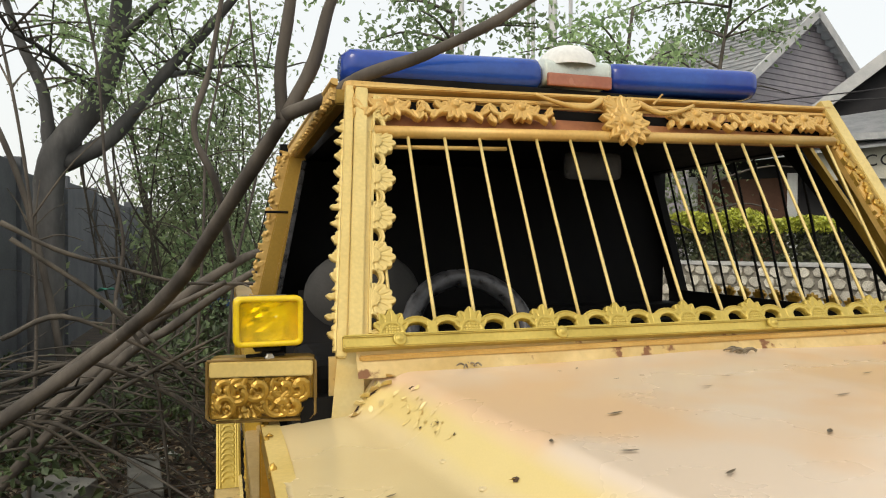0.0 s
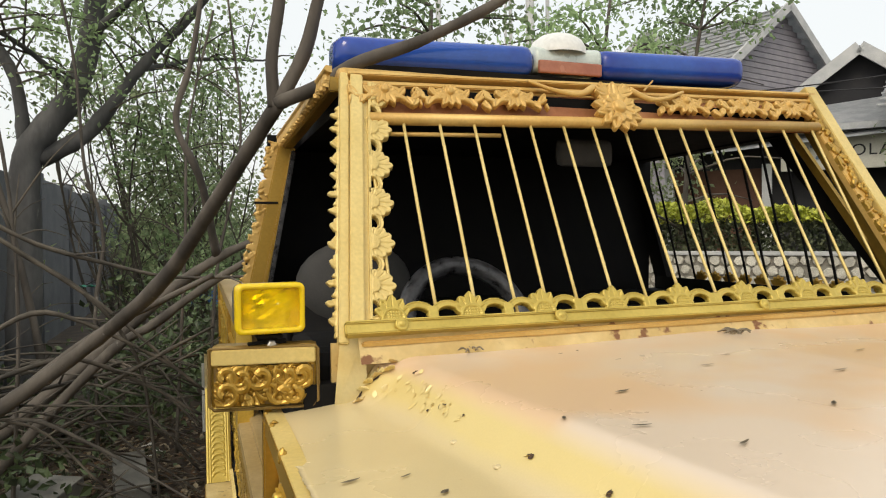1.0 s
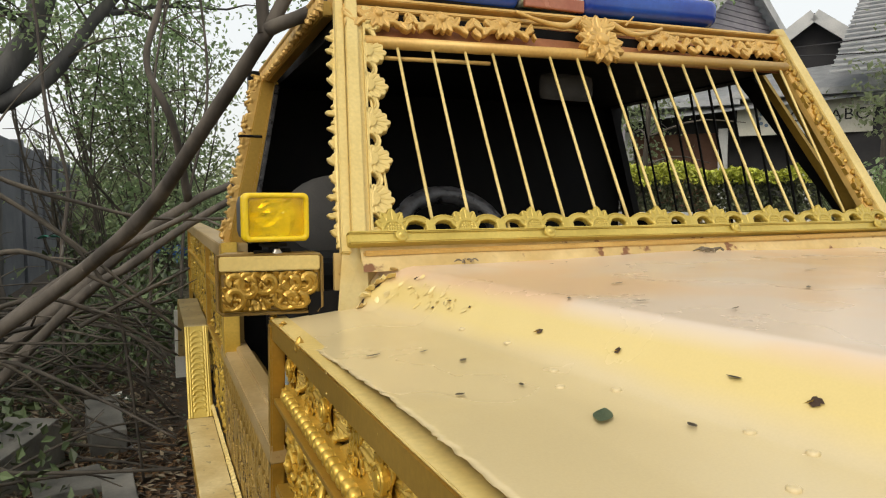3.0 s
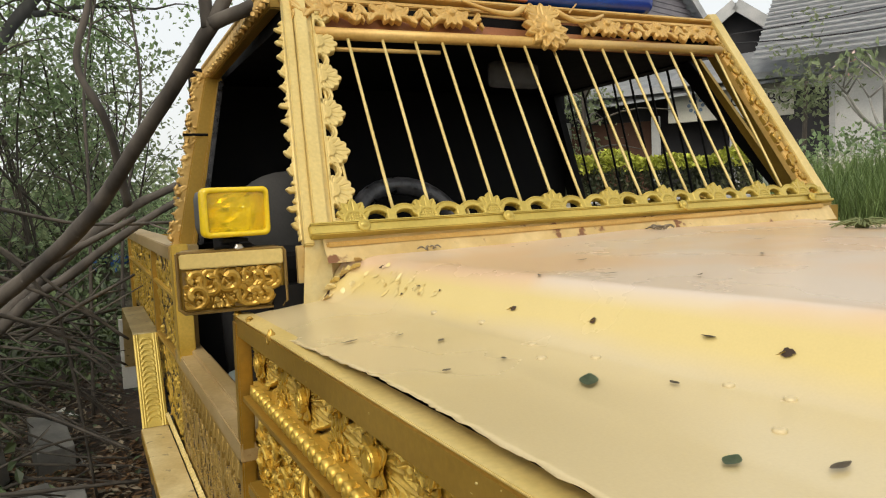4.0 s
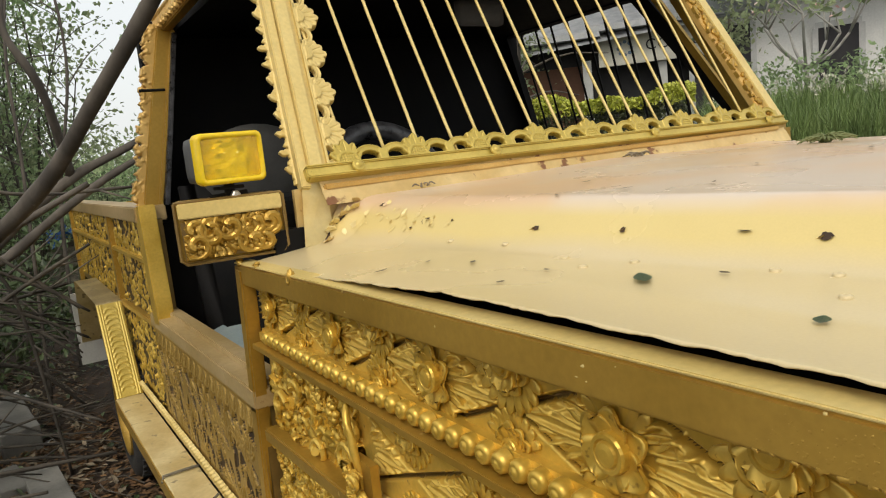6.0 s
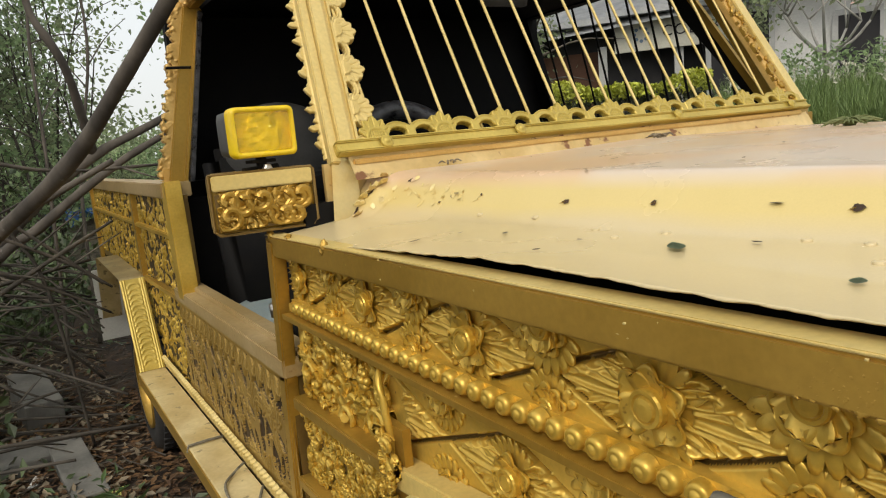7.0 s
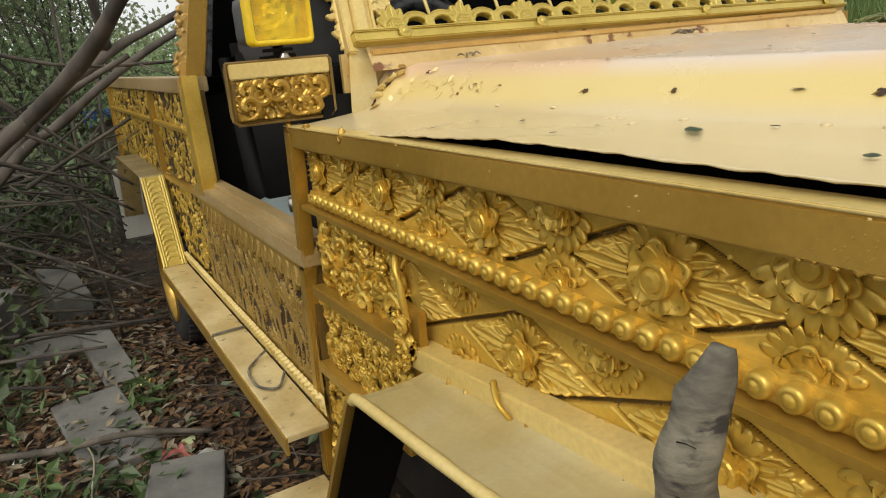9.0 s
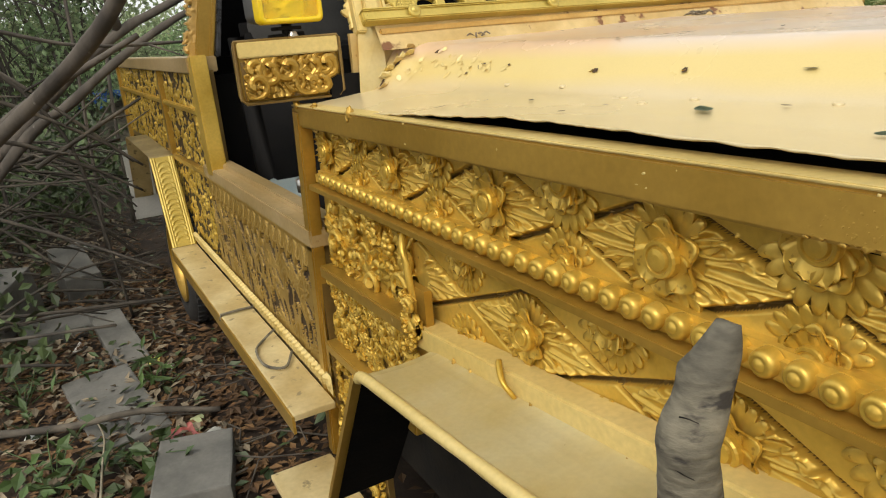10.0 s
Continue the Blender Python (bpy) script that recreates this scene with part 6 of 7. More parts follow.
# ---- thicket: bushes with open, uneven crowns ----
rng = random.Random(33)
spots = [(-0.72, 4.9), (-0.36, 5.1), (-0.42, 6.6), (-0.08, 5.7), (-0.02, 6.9), (0.3, 8.6), (-0.85, 6.0), (-1.05, 7.4), (-0.3, 7.6), (0.5, 8.2), (1.2, 8.8), (-0.1, 10.0), (0.9, 10.5)]
for k, (x, y) in enumerate(spots):
    sh = thing("bush", (x, y, 0), "tall dull-green bush with thin bare stems and open crown", "bush", "bushes in the thicket")
    ends = []
    h = rng.uniform(2.4, 3.6) if x < -0.33 or 5.5 < y < 7.0 else rng.uniform(1.2, 1.6)
    for _ in range(5):
        bm = bmesh.new()
        ends += grow(rng, (x + rng.uniform(-0.1, 0.1), y + rng.uniform(-0.1, 0.1), -0.03), (x + rng.uniform(-0.7, 0.35), y + rng.uniform(-0.6, 0.6), h * rng.uniform(0.7, 1.05)), 0.014, 11, bm, 0.42, 0.4 if h > 2 else 0.1, 0.16)
        part("stem", bm, TWIG, sh)
    if x < -0.6:
        ends = [e for e in ends if e.z > 1.35]
    ends = [e for e in ends if e.z > 2.3 or (e.x + 0.2) / (e.y + 1.2) > -0.105]
    part("crown", leaf_mesh("crown", clumps(ends, 16, 0.12), 0.050, LEAF if k % 3 else LEAF_FAR, R), None, sh)
# low green growth along the wall and by the brush
low = [(R.uniform(-1.9, -0.75), R.uniform(1.3, 4.5), abs(R.normal()) * 0.22) for _ in range(170)]
tagged(part("undergrowth", leaf_mesh("undergrowth", clumps(low, 16, 0.07), 0.055, LEAF_LOW, R), None, None), "low green weeds along the foot of the wall", "weeds", "", "stuff")
behind = [(R.uniform(-0.85, -0.2), R.uniform(3.2, 4.7), 0.15 + abs(R.normal()) * 0.35) for _ in range(110)]
tagged(part("undergrowth", leaf_mesh("undergrowth", clumps(behind, 22, 0.09), 0.055, LEAF_LOW, R), None, None), "dark green leafy growth behind the brush pile", "weeds", "", "stuff")
# hanging leaves of a tree overhead, behind and above the cab
for seed, base, top, r, wide, low, per in ((8, (2.2, 7.5, -0.03), (2.6, 7.2, 4.2), 0.07, 1.3, 2.7, 42), (19, (4.6, 7.2, -0.03), (5.0, 6.8, 4.4), 0.06, 1.4, 3.1, 60), (23, (6.6, 7.6, -0.03), (7.0, 7.2, 5.2), 0.06, 1.5, 3.9, 60)):
    over = thing("overhanging_tree", base, "tree with feathery drooping green leaves above the cab roof", "tree")
    bm = bmesh.new()
    ends = grow(random.Random(seed), base, top, r, 26, bm, wide, 0.3, 0.1)
    part("trunk", bm, BARK, over, "", True)
    part("crown", leaf_mesh("crown", clumps([e for e in ends if e.z > low], per, 0.2), 0.095, LEAF, R), None, over)
# far woods
far = []
for k in range(120):
    x, y, h = R.uniform(-5, 5), R.uniform(14, 22), R.uniform(0.9, 2.1)
    far += [(x + R.normal() * 0.5, y + R.normal() * 0.5, h * f + R.normal() * 0.3) for f in np.linspace(0.08, 1, 9)]
far += [(R.uniform(-12, -2.4), R.uniform(6, 16), R.uniform(0.3, 1.9)) for _ in range(120)]
tagged(part("far_woods", leaf_mesh("far_woods", clumps(far, 26, 0.34), 0.14, LEAF_FAR, R), None, None), "hazy olive-green woods beyond the thicket", "woods", "", "stuff")

# ---- the dark wall ----
fw = tagged(new("wall_west"), "dark grey boundary wall of cast panels between posts", "wall", "", "structure")
WHERE[fw] = Matrix.Identity(4)
for k in range(10):
    y = 2.2 + 2.0 * k
    bm = bmesh.new()
    box(bm, -2.14, -2.06, y + 0.075, y + 1.925, -0.05, 1.98 + 0.04 * math.sin(k * 2.3), 0.008)
    part("panel", bm, WALL_GREY, fw)
    bm = bmesh.new()
    box(bm, -2.17, -2.02, y - 0.07, y + 0.07, -0.05, 2.06, 0.01)
    part("post", bm, WALL_GREY, fw)

# ---- things on the ground ----
def slab(x, y, w, d, h, turn, tip=0.0, label="grey concrete slab lying in the leaf litter", roll=0.0):
    bm = bmesh.new()
    box(bm, -w / 2, w / 2, -d / 2, d / 2, 0, h, 0.006)
    bmesh.ops.subdivide_edges(bm, edges=bm.edges[:], cuts=2, use_grid_fill=True)
    for v in bm.verts:
        v.co += 0.004 * Vector(noise.noise_vector(v.co * 9 + Vector((x, y, 0)) * 5))
    solid("concrete_slab", bm, CONCRETE, label, "slab", group="broken slabs", m=pose(x, y, -0.012, tip, roll, turn))


slab(-0.395, 0.465, 0.19, 0.27, 0.075, -14, label="grey concrete block lying in the leaf litter")
slab(-0.545, 1.02, 0.21, 0.50, 0.035, 8, 2)
slab(-0.48, 1.60, 0.12, 0.52, 0.05, 6, 5)
slab(-0.68, 1.87, 0.26, 0.26, 0.05, 12)
slab(-0.58, 2.42, 0.15, 0.42, 0.16, 8, 8)
slab(-0.95, 2.0, 0.25, 0.5, 0.20, -30, 10, "grey concrete slab tilted in the brush")
bm = bmesh.new()
tube(bm, [(-0.95, 1.06, 0.03), (-0.68, 0.90, 0.045), (-0.48, 0.83, 0.06), (-0.27, 0.75, 0.03)], 0.012, 0.008, 9, 24, 0.2)
solid("fallen_stick", bm, TWIG, "dark fallen stick lying across the slabs", "stick", smooth=True)


def scrap(name, x, y, z, w, d, mat, label, seed):
    """A crumpled thin sheet."""
    bm = bmesh.new()
    bmesh.ops.create_grid(bm, x_segments=10, y_segments=10, size=0.5)
    for v in bm.verts:
        p = Vector((v.co.x * w, v.co.y * d, 0))
        v.co = p + Vector((0, 0, 0.35 * min(w, d) * (0.5 + noise.noise((p.x * 22 + seed, p.y * 22, seed))))) + 0.02 * Vector(noise.noise_vector(p * 14 + Vector((seed, 0, 0))))
    bmesh.ops.solidify(bm, geom=bm.faces[:], thickness=0.0012)
    solid(name, bm, mat, label, "litter", m=pose(x, y, z, 0, 0, seed * 37))


scrap("plastic_wrapper", -0.385, 0.70, 0.0, 0.10, 0.07, material("red_wrapper", (0.30, 0.06, 0.05), (0.40, 0.12, 0.10), 0.4), "crumpled faded red plastic wrapper on the ground", 3)
scrap("plastic_bag", -0.33, 0.66, 0.0, 0.10, 0.06, material("clear_plastic_scrap", (0.38, 0.40, 0.36), (0.5, 0.5, 0.46), 0.3), "crumpled greyish clear plastic bag on leaves", 5)
scrap("paper_scrap", -0.345, 0.755, 0.0, 0.07, 0.04, material("pale_green_paper", (0.42, 0.48, 0.25), (0.5, 0.55, 0.33), 0.7), "pale green crumpled paper scrap", 7)
scrap("plastic_cup", -0.40, 1.30, 0.0, 0.08, 0.06, material("yellow_green_plastic", (0.5, 0.52, 0.10), (0.6, 0.6, 0.2), 0.4), "crushed yellow-green plastic cup on leaves", 9)
white = material("white_plastic", (0.6, 0.6, 0.57), (0.7, 0.7, 0.66), 0.4)
for k in range(16):
    scrap("litter_scrap", R.uniform(-1.2, -0.45), R.uniform(0.8, 3.4), 0.0, 0.07, 0.04, white, "small white plastic litter scrap", 11 + k)
scrap("plastic_bag", -0.97, 3.95, 0.93, 0.12, 0.07, material("teal_green_plastic", (0.02, 0.20, 0.14), (0.04, 0.30, 0.22), 0.4), "small teal-green plastic bag caught in the brush", 4)
bm = bmesh.new()
lathe(bm, [(0.014, 0), (0.014, 0.02), (0.011, 0.022), (0, 0.022)], 14)
solid("bottle_cap", bm, white, "small white bottle cap on leaves", "cap", m=pose(-0.345, 1.22, 0.0, 70))
scrap("tarpaulin", -0.02, 5.4, 0.62, 0.7, 0.5, material("blue_tarpaulin", (0.02, 0.09, 0.32), (0.03, 0.14, 0.42), 0.45), "blue tarpaulin over a low heap behind the truck", 2)
bm = bmesh.new()
box(bm, -0.4, 0.38, 5.15, 5.7, -0.03, 0.72, 0.03)
solid("crate", bm, DEADWOOD, "weathered grey crate under the blue tarpaulin", "crate")

lit = np.stack([R.uniform(-2.0, 0.25, 5200), R.uniform(-0.6, 4.2, 5200), R.uniform(0.0, 0.02, 5200)], 1)
tagged(part("leaf_litter", leaf_mesh("leaf_litter", lit, 0.042, LEAF_DRY, R, 0.85, 0.5), None, None), "fallen brown dry leaves covering the earth", "leaves", "", "stuff")
lit = np.stack([R.uniform(-0.9, -0.05, 3600), R.uniform(0.1, 2.4, 3600), R.uniform(0.0, 0.015, 3600)], 1)
tagged(part("leaf_litter", leaf_mesh("leaf_litter", lit, 0.036, LEAF_RED, R, 0.85, 0.5), None, None), "small reddish-brown fallen leaves beside the truck", "leaves", "", "stuff")
lit = np.stack([R.uniform(-1.9, 0.0, 500), R.uniform(-0.4, 3.6, 500), R.uniform(0.005, 0.03, 500)], 1)
tagged(part("green_litter", leaf_mesh("green_litter", lit, 0.05, LEAF_LOW, R, 0.7, 0.5), None, None), "scattered green fallen leaves", "leaves", "", "stuff")
lit = np.stack([R.uniform(-1.6, -0.25, 2600), R.uniform(0.4, 4.0, 2600), R.uniform(0.005, 0.03, 2600)], 1)
tagged(part("leaf_litter", leaf_mesh("leaf_litter", lit, 0.045, LEAF_GREY, R, 0.7, 0.45), None, None), "curled grey-tan dry leaves on top of the litter", "leaves", "", "stuff")
lit = np.stack([R.uniform(-1.7, -0.45, 450), R.uniform(0.5, 3.6, 450), R.uniform(0.01, 0.04, 450)], 1)
tagged(part("leaf_litter", leaf_mesh("leaf_litter", lit, 0.06, LEAF_LOW, R, 0.5, 0.4), None, None), "dark wilted green leaves among the litter", "leaves", "", "stuff")
bm = bmesh.new()
rng = random.Random(90)
for _ in range(260):
    x, y, a, l = rng.uniform(-1.7, 0.0), rng.uniform(0.2, 4.0), rng.uniform(0, 6.28), rng.uniform(0.06, 0.3)
    z = rng.uniform(0.0, 0.03)
    tube(bm, [(x, y, z), (x + l * 0.5 * math.cos(a), y + l * 0.5 * math.sin(a), z + 0.015), (x + l * math.cos(a + 0.3), y + l * math.sin(a + 0.3), z)], 0.003, 0.0015, 4)
tagged(part("twig_litter", bm, TWIG, None), "thin dry twigs strewn on the ground", "fine_branching", "", "stuff")
WEED = material("dark_green_weed_leaf", (0.035, 0.065, 0.018), (0.07, 0.12, 0.032), 0.5, vary=0.25)


def weed(x, y, n, wide, tall, size, slim, label):
    w = thing("weed_plant", (x, y, 0), label, "weed", "weeds beside the truck")
    tips = [(x + R.normal() * wide, y + R.normal() * wide * 1.2, 0.03 + abs(R.normal()) * tall) for _ in range(n)]
    part("leaves", leaf_mesh("leaves", tips, size, WEED, R, 0.3, slim), None, w)
    bm = bmesh.new()
    for p in tips[:: max(n // 7, 1)]:
        tube(bm, [(x, y, -0.02), ((x + p[0]) / 2, (y + p[1]) / 2, p[2] * 0.8), p], 0.0022, 0.0012, 5)
    part("stem", bm, WEED, w)


weed(-0.50, 0.60, 46, 0.055, 0.035, 0.05, 0.6, "small dark-green weed with broad leaves beside the slabs")
weed(-0.408, 1.10, 44, 0.035, 0.06, 0.065, 0.22, "dark-green fern with narrow drooping leaves by the slabs")
weed(-0.72, 0.66, 60, 0.07, 0.05, 0.05, 0.5, "low dark-green weed growing through the litter")
weed(-0.80, 1.25, 60, 0.09, 0.05, 0.05, 0.4, "low dark-green weed growing through the litter")
bm = bmesh.new()
tube(bm, [(-0.62, 0.50, 0.02), (-0.60, 0.62, 0.05), (-0.585, 0.74, 0.06), (-0.60, 0.92, 0.03)], 0.0035, 0.002, 6, 20)
solid("dry_stalk", bm, material("pale_dry_stalk", (0.26, 0.23, 0.16), (0.36, 0.32, 0.23), 0.8), "thin pale bowed dry stalk on the litter", "stalk", smooth=True)

# broken wooden post standing by the fender
bm = bmesh.new()
rings = []
def along(z, table):
    """Straight-line reading of (z, value) pairs."""
    return float(np.interp(z, [k[0] for k in table], [k[1] for k in table]))


for i in range(110):
    z = -0.05 + 0.943 * i / 109
    lx = along(z, ((0, -0.276), (0.805, -0.270), (0.838, -0.2725), (0.845, -0.263), (0.871, -0.254), (0.880, -0.238), (0.893, -0.224))) + 0.0025 * noise.noise((1, 0, z * 30)) + 0.0012 * noise.noise((1, 3, z * 110))
    rx = along(z, ((0, -0.212), (0.778, -0.210), (0.823, -0.216), (0.849, -0.208), (0.874, -0.200), (0.893, -0.203))) + 0.002 * noise.noise((5, 0, z * 26)) + 0.001 * noise.noise((5, 3, z * 90))
    cx, ww = (lx + rx) / 2, (rx - lx) / 2
    ring = []
    for q in range(20):
        a = 2 * math.pi * q / 20
        rr = 1 + 0.05 * noise.noise((math.cos(a) * 2, math.sin(a) * 2, z * 7)) + 0.03 * noise.noise((math.cos(a) * 6, math.sin(a) * 6, z * 40)) + 0.02 * noise.noise((math.cos(a) * 3, math.sin(a) * 3, z * 160))
        p, d = 0.64 * ww * rr * math.cos(a), 0.50 * ww * rr * math.sin(a)
        x, y = cx + 0.64 * p + 0.77 * d, -0.955 - 0.77 * p + 0.64 * d
        ring.append(bm.verts.new((x, y, z + (0.004 * noise.noise((x * 90, y * 90, 5)) if i > 104 else 0))))
    rings.append(ring)
for a, b in zip(rings, rings[1:]):
    for q in range(20):
        bm.faces.new((a[q], a[(q + 1) % 20], b[(q + 1) % 20], b[q]))
bm.faces.new(rings[-1])
post = solid("wooden_post", bm, DEADWOOD, "weathered grey wooden post with a splintered slanting top", "post", smooth=True)
rng = random.Random(6)
for k in range(8):
    z = 0.60 + 0.035 * k + rng.uniform(-0.006, 0.006)
    u = rng.uniform(-0.6, 0.1)
    bm = bmesh.new()
    pts = [(-0.241 + 0.64 * p - 0.77 * d, -0.955 - 0.77 * p - 0.64 * d, z + rng.uniform(-0.003, 0.003)) for p, d in ((0.019 * q, 0.0158 * math.sqrt(max(1 - q * q, 0))) for q in (u, u + 0.25, u + 0.55))]
    tube(bm, pts, 0.0006, 0.0003, 5, 8, 0.5)
    part("crack", bm, DARK, post, "dark cross crack in the wood")

# ---- dry leaves on the hood ----
def hood_leaf(x, y, l, w, turn, mat=LEAF_GREY, label="small dry grey-brown leaf lying on the hood"):
    bm = bmesh.new()
    rows = []
    for i in range(7):
        f = i / 6
        ww = w * math.sin(math.pi * (0.06 + 0.9 * f)) / 2
        rows.append([bm.verts.new((l * (f - 0.5), s * ww, 0.0015 + abs(s) * 0.10 * ww + 0.004 * (f - 0.5) ** 2 * l / 0.03)) for s in (-1, 0, 1)])
    for a, b in zip(rows, rows[1:]):
        for s in range(2):
            bm.faces.new((a[s], b[s], b[s + 1], a[s + 1]))
    bmesh.ops.solidify(bm, geom=bm.faces[:], thickness=0.0006)
    solid("dry_leaf", bm, mat, label, "leaf", group="dry leaves on the hood", m=pose(x, y, hood_height(x, y) + 0.0012, 0, 0, turn))


GREEN_GREY = material("faded_green_leaf", (0.09, 0.13, 0.065), (0.15, 0.19, 0.10), 0.7, 0, 30, 200, 0.2)
for x, y, l, w, a in ((0.303, -0.385, 0.036, 0.009, 15), (0.232, -0.529, 0.030, 0.007, -12), (0.667, -0.417, 0.04, 0.006, 5), (0.291, -0.623, 0.030, 0.006, 25), (0.167, -0.464, 0.016, 0.007, 60), (-0.081, -0.397, 0.034, 0.008, 20), (-0.016, -0.408, 0.022, 0.005, 30), (0.01, -0.474, 0.02, 0.010, 40), (-0.06, -0.62, 0.014, 0.010, 10), (0.02, -0.60, 0.012, 0.008, 70), (0.088, -0.775, 0.016, 0.010, 80), (0.031, -0.963, 0.026, 0.010, 0), (0.52, -0.30, 0.035, 0.005, 3), (0.60, -0.25, 0.03, 0.005, -8), (0.42, -0.20, 0.02, 0.004, 20), (0.50, -0.55, 0.026, 0.009, 40), (0.85, -0.30, 0.036, 0.006, 10), (0.70, -0.62, 0.030, 0.012, 20), (0.36, -0.11, 0.012, 0.006, 0), (0.40, -0.10, 0.016, 0.006, 50), (0.16, -0.75, 0.020, 0.008, 100)):
    hood_leaf(x, y, l * 0.8, w * 0.75, a)
hood_leaf(0.034, -0.723, 0.040, 0.018, 48, GREEN_GREY, "faded grey-green leaf lying on the hood")
hood_leaf(-0.017, -0.923, 0.020, 0.012, 20, GREEN_GREY, "faded grey-green leaf lying on the hood")


def tuft(x, y, n, r, h, mat, label, seed):
    bm = bmesh.new()
    rng = random.Random(seed)
    for _ in range(n):
        a, l = rng.uniform(0, 6.28), r * rng.uniform(0.4, 1)
        b = Vector((x + rng.uniform(-0.012, 0.012), y + rng.uniform(-0.01, 0.01), hood_height(x, y) + 0.002))
        tube(bm, [b, b + Vector((l * 0.5 * math.cos(a), l * 0.5 * math.sin(a), h * rng.uniform(0.3, 1))), b + Vector((l * math.cos(a), l * math.sin(a), h * rng.uniform(0, 0.5)))], 0.0022, 0.0012, 4, 5)
    solid("dry_tuft", bm, mat, label, "debris", group="debris on the hood")


tuft(0.225, -0.022, 14, 0.026, 0.008, LEAF_GREY, "small clump of dry brown stalks at the back of the hood", 1)
tuft(0.79, -0.066, 18, 0.036, 0.009, LEAF_GREY, "small clump of dry brown stalks at the back of the hood", 2)
tuft(1.095, -0.338, 64, 0.075, 0.02, material("half_dry_grass", (0.10, 0.14, 0.04), (0.18, 0.20, 0.08), 0.8), "tuft of half-dry grass lying on the hood", 3)

# ---- across the way: stone wall, hedge, sheds and houses ----
STONE = material("pale_field_stone", (0.36, 0.34, 0.29), (0.52, 0.50, 0.43), 0.85, 0, 6, 40, 0.5, (0.24, 0.22, 0.18), 0.68, vary=0.25)
MORTAR = material("dull_mortar", (0.22, 0.21, 0.18), (0.28, 0.26, 0.22), 0.95, 0, 8, 60, 0.5)
# one hedge in two colours: sunlight painted into the top, shade into the foot
HEDGE_TOP = material("yellow_green_sunlit_tone", (0.30, 0.33, 0.03), (0.42, 0.44, 0.06), 0.5, 0, 3, 20, 0.1, vary=0.3)
HEDGE_LOW = material("hedge_shade_green", (0.045, 0.06, 0.025), (0.09, 0.10, 0.045), 0.6, 0, 3, 20, 0.1, vary=0.35)
GRASS = material("fountain_grass", (0.10, 0.155, 0.045), (0.18, 0.25, 0.08), 0.6, 0, 3, 20, 0.1, vary=0.3)
PLUME = material("pale_grass_plume", (0.42, 0.42, 0.33), (0.55, 0.54, 0.45), 0.9, 0, 6, 60, 0.2)
ROOF_GREY = material("grey_shingle_roof", (0.36, 0.375, 0.39), (0.47, 0.48, 0.49), 0.85, 0, 4, 30, 0.5, (0.5, 0.5, 0.48), 0.66)
SIDING = material("grey_violet_siding", (0.25, 0.235, 0.26), (0.31, 0.29, 0.31), 0.8, 0, 3, 30, 0.3, vary=0.08)
BROWN_WALL = material("brown_shed_wall", (0.11, 0.05, 0.03), (0.16, 0.08, 0.05), 0.8, 0, 2, 30, 0.3)
WHITE_WALL = material("white_plaster", (0.62, 0.63, 0.62), (0.72, 0.72, 0.70), 0.85, 0, 1.5, 30, 0.2)
CREAM = material("cream_fascia", (0.50, 0.49, 0.42), (0.58, 0.57, 0.50), 0.7, 0, 2, 40, 0.1)
# near-black for shade painted into openings; also plain dark lettering and cables
SHADE = material("opening_shade_and_dark_print", (0.02, 0.02, 0.024), (0.035, 0.033, 0.035), 0.8, 0, 3, 30, 0.1)
TRIM = material("pale_roof_trim", (0.42, 0.43, 0.43), (0.52, 0.52, 0.51), 0.7, 0, 4, 40, 0.1)
POLE = material("pale_utility_pole", (0.40, 0.41, 0.41), (0.5, 0.5, 0.5), 0.7, 0, 2, 30, 0.1)
EYE0 = Vector((-0.35, -1.2, 1.2))


def far_at(azimuth, d, z=0.0):
    a = radians(azimuth)
    return Vector((EYE0.x + d * math.sin(a), EYE0.y + d * math.cos(a), z))


# stone wall, its coping and the hedge on it
A, B = far_at(24, 12.2), far_at(54.5, 10.6)
run = (B - A)
L = run.length
ex = run.normalized()
ey = Vector((-ex.y, ex.x, 0))
ey = ey if ey.dot(EYE0 - A) < 0 else -ey
frame_m = Matrix((ex, ey, Vector((0, 0, 1)))).transposed().to_4x4()
frame_m.translation = A
sw = tagged(new("wall_stone"), "low retaining wall of pale irregular field stones under a hedge", "wall", "", "structure")
WHERE[sw] = Matrix.Identity(4)
bm = bmesh.new()
box(bm, 0, L, 0.0, 0.35, -0.05, 0.93)
part("wall_core", bm, MORTAR, sw, m=frame_m)
rng = random.Random(4)
STONES = []
for k in range(10):
    bm = bmesh.new()
    n = rng.randint(6, 8)
    ring = [(rng.uniform(0.8, 1.1) * math.cos(2 * math.pi * q / n), rng.uniform(0.8, 1.1) * math.sin(2 * math.pi * q / n)) for q in range(n)]
    lo = [bm.verts.new((x, 0.25, y)) for x, y in ring]
    hi = [bm.verts.new((x * 0.84, -0.35 + rng.uniform(-0.08, 0.08), y * 0.84)) for x, y in ring]
    bm.faces.new(hi)
    for q in range(n):
        bm.faces.new((lo[q], lo[(q + 1) % n], hi[(q + 1) % n], hi[q]))
    STONES.append(mesh_of(bm, STONE, False, "stone"))
for j in range(6):
    for i in range(int(L / 0.17)):
        x, z = 0.09 + 0.17 * i + 0.085 * (j % 2) + rng.uniform(-0.02, 0.02), 0.09 + 0.155 * j + rng.uniform(-0.015, 0.015)
        if x > L - 0.05:
            continue
        part("stone", STONES[rng.randint(0, 9)], None, sw, m=frame_m @ pose(x, -0.01, z, 0, rng.uniform(0, 360), 0) @ Matrix.Diagonal((0.088, 0.10, 0.082, 1)))
bm = bmesh.new()
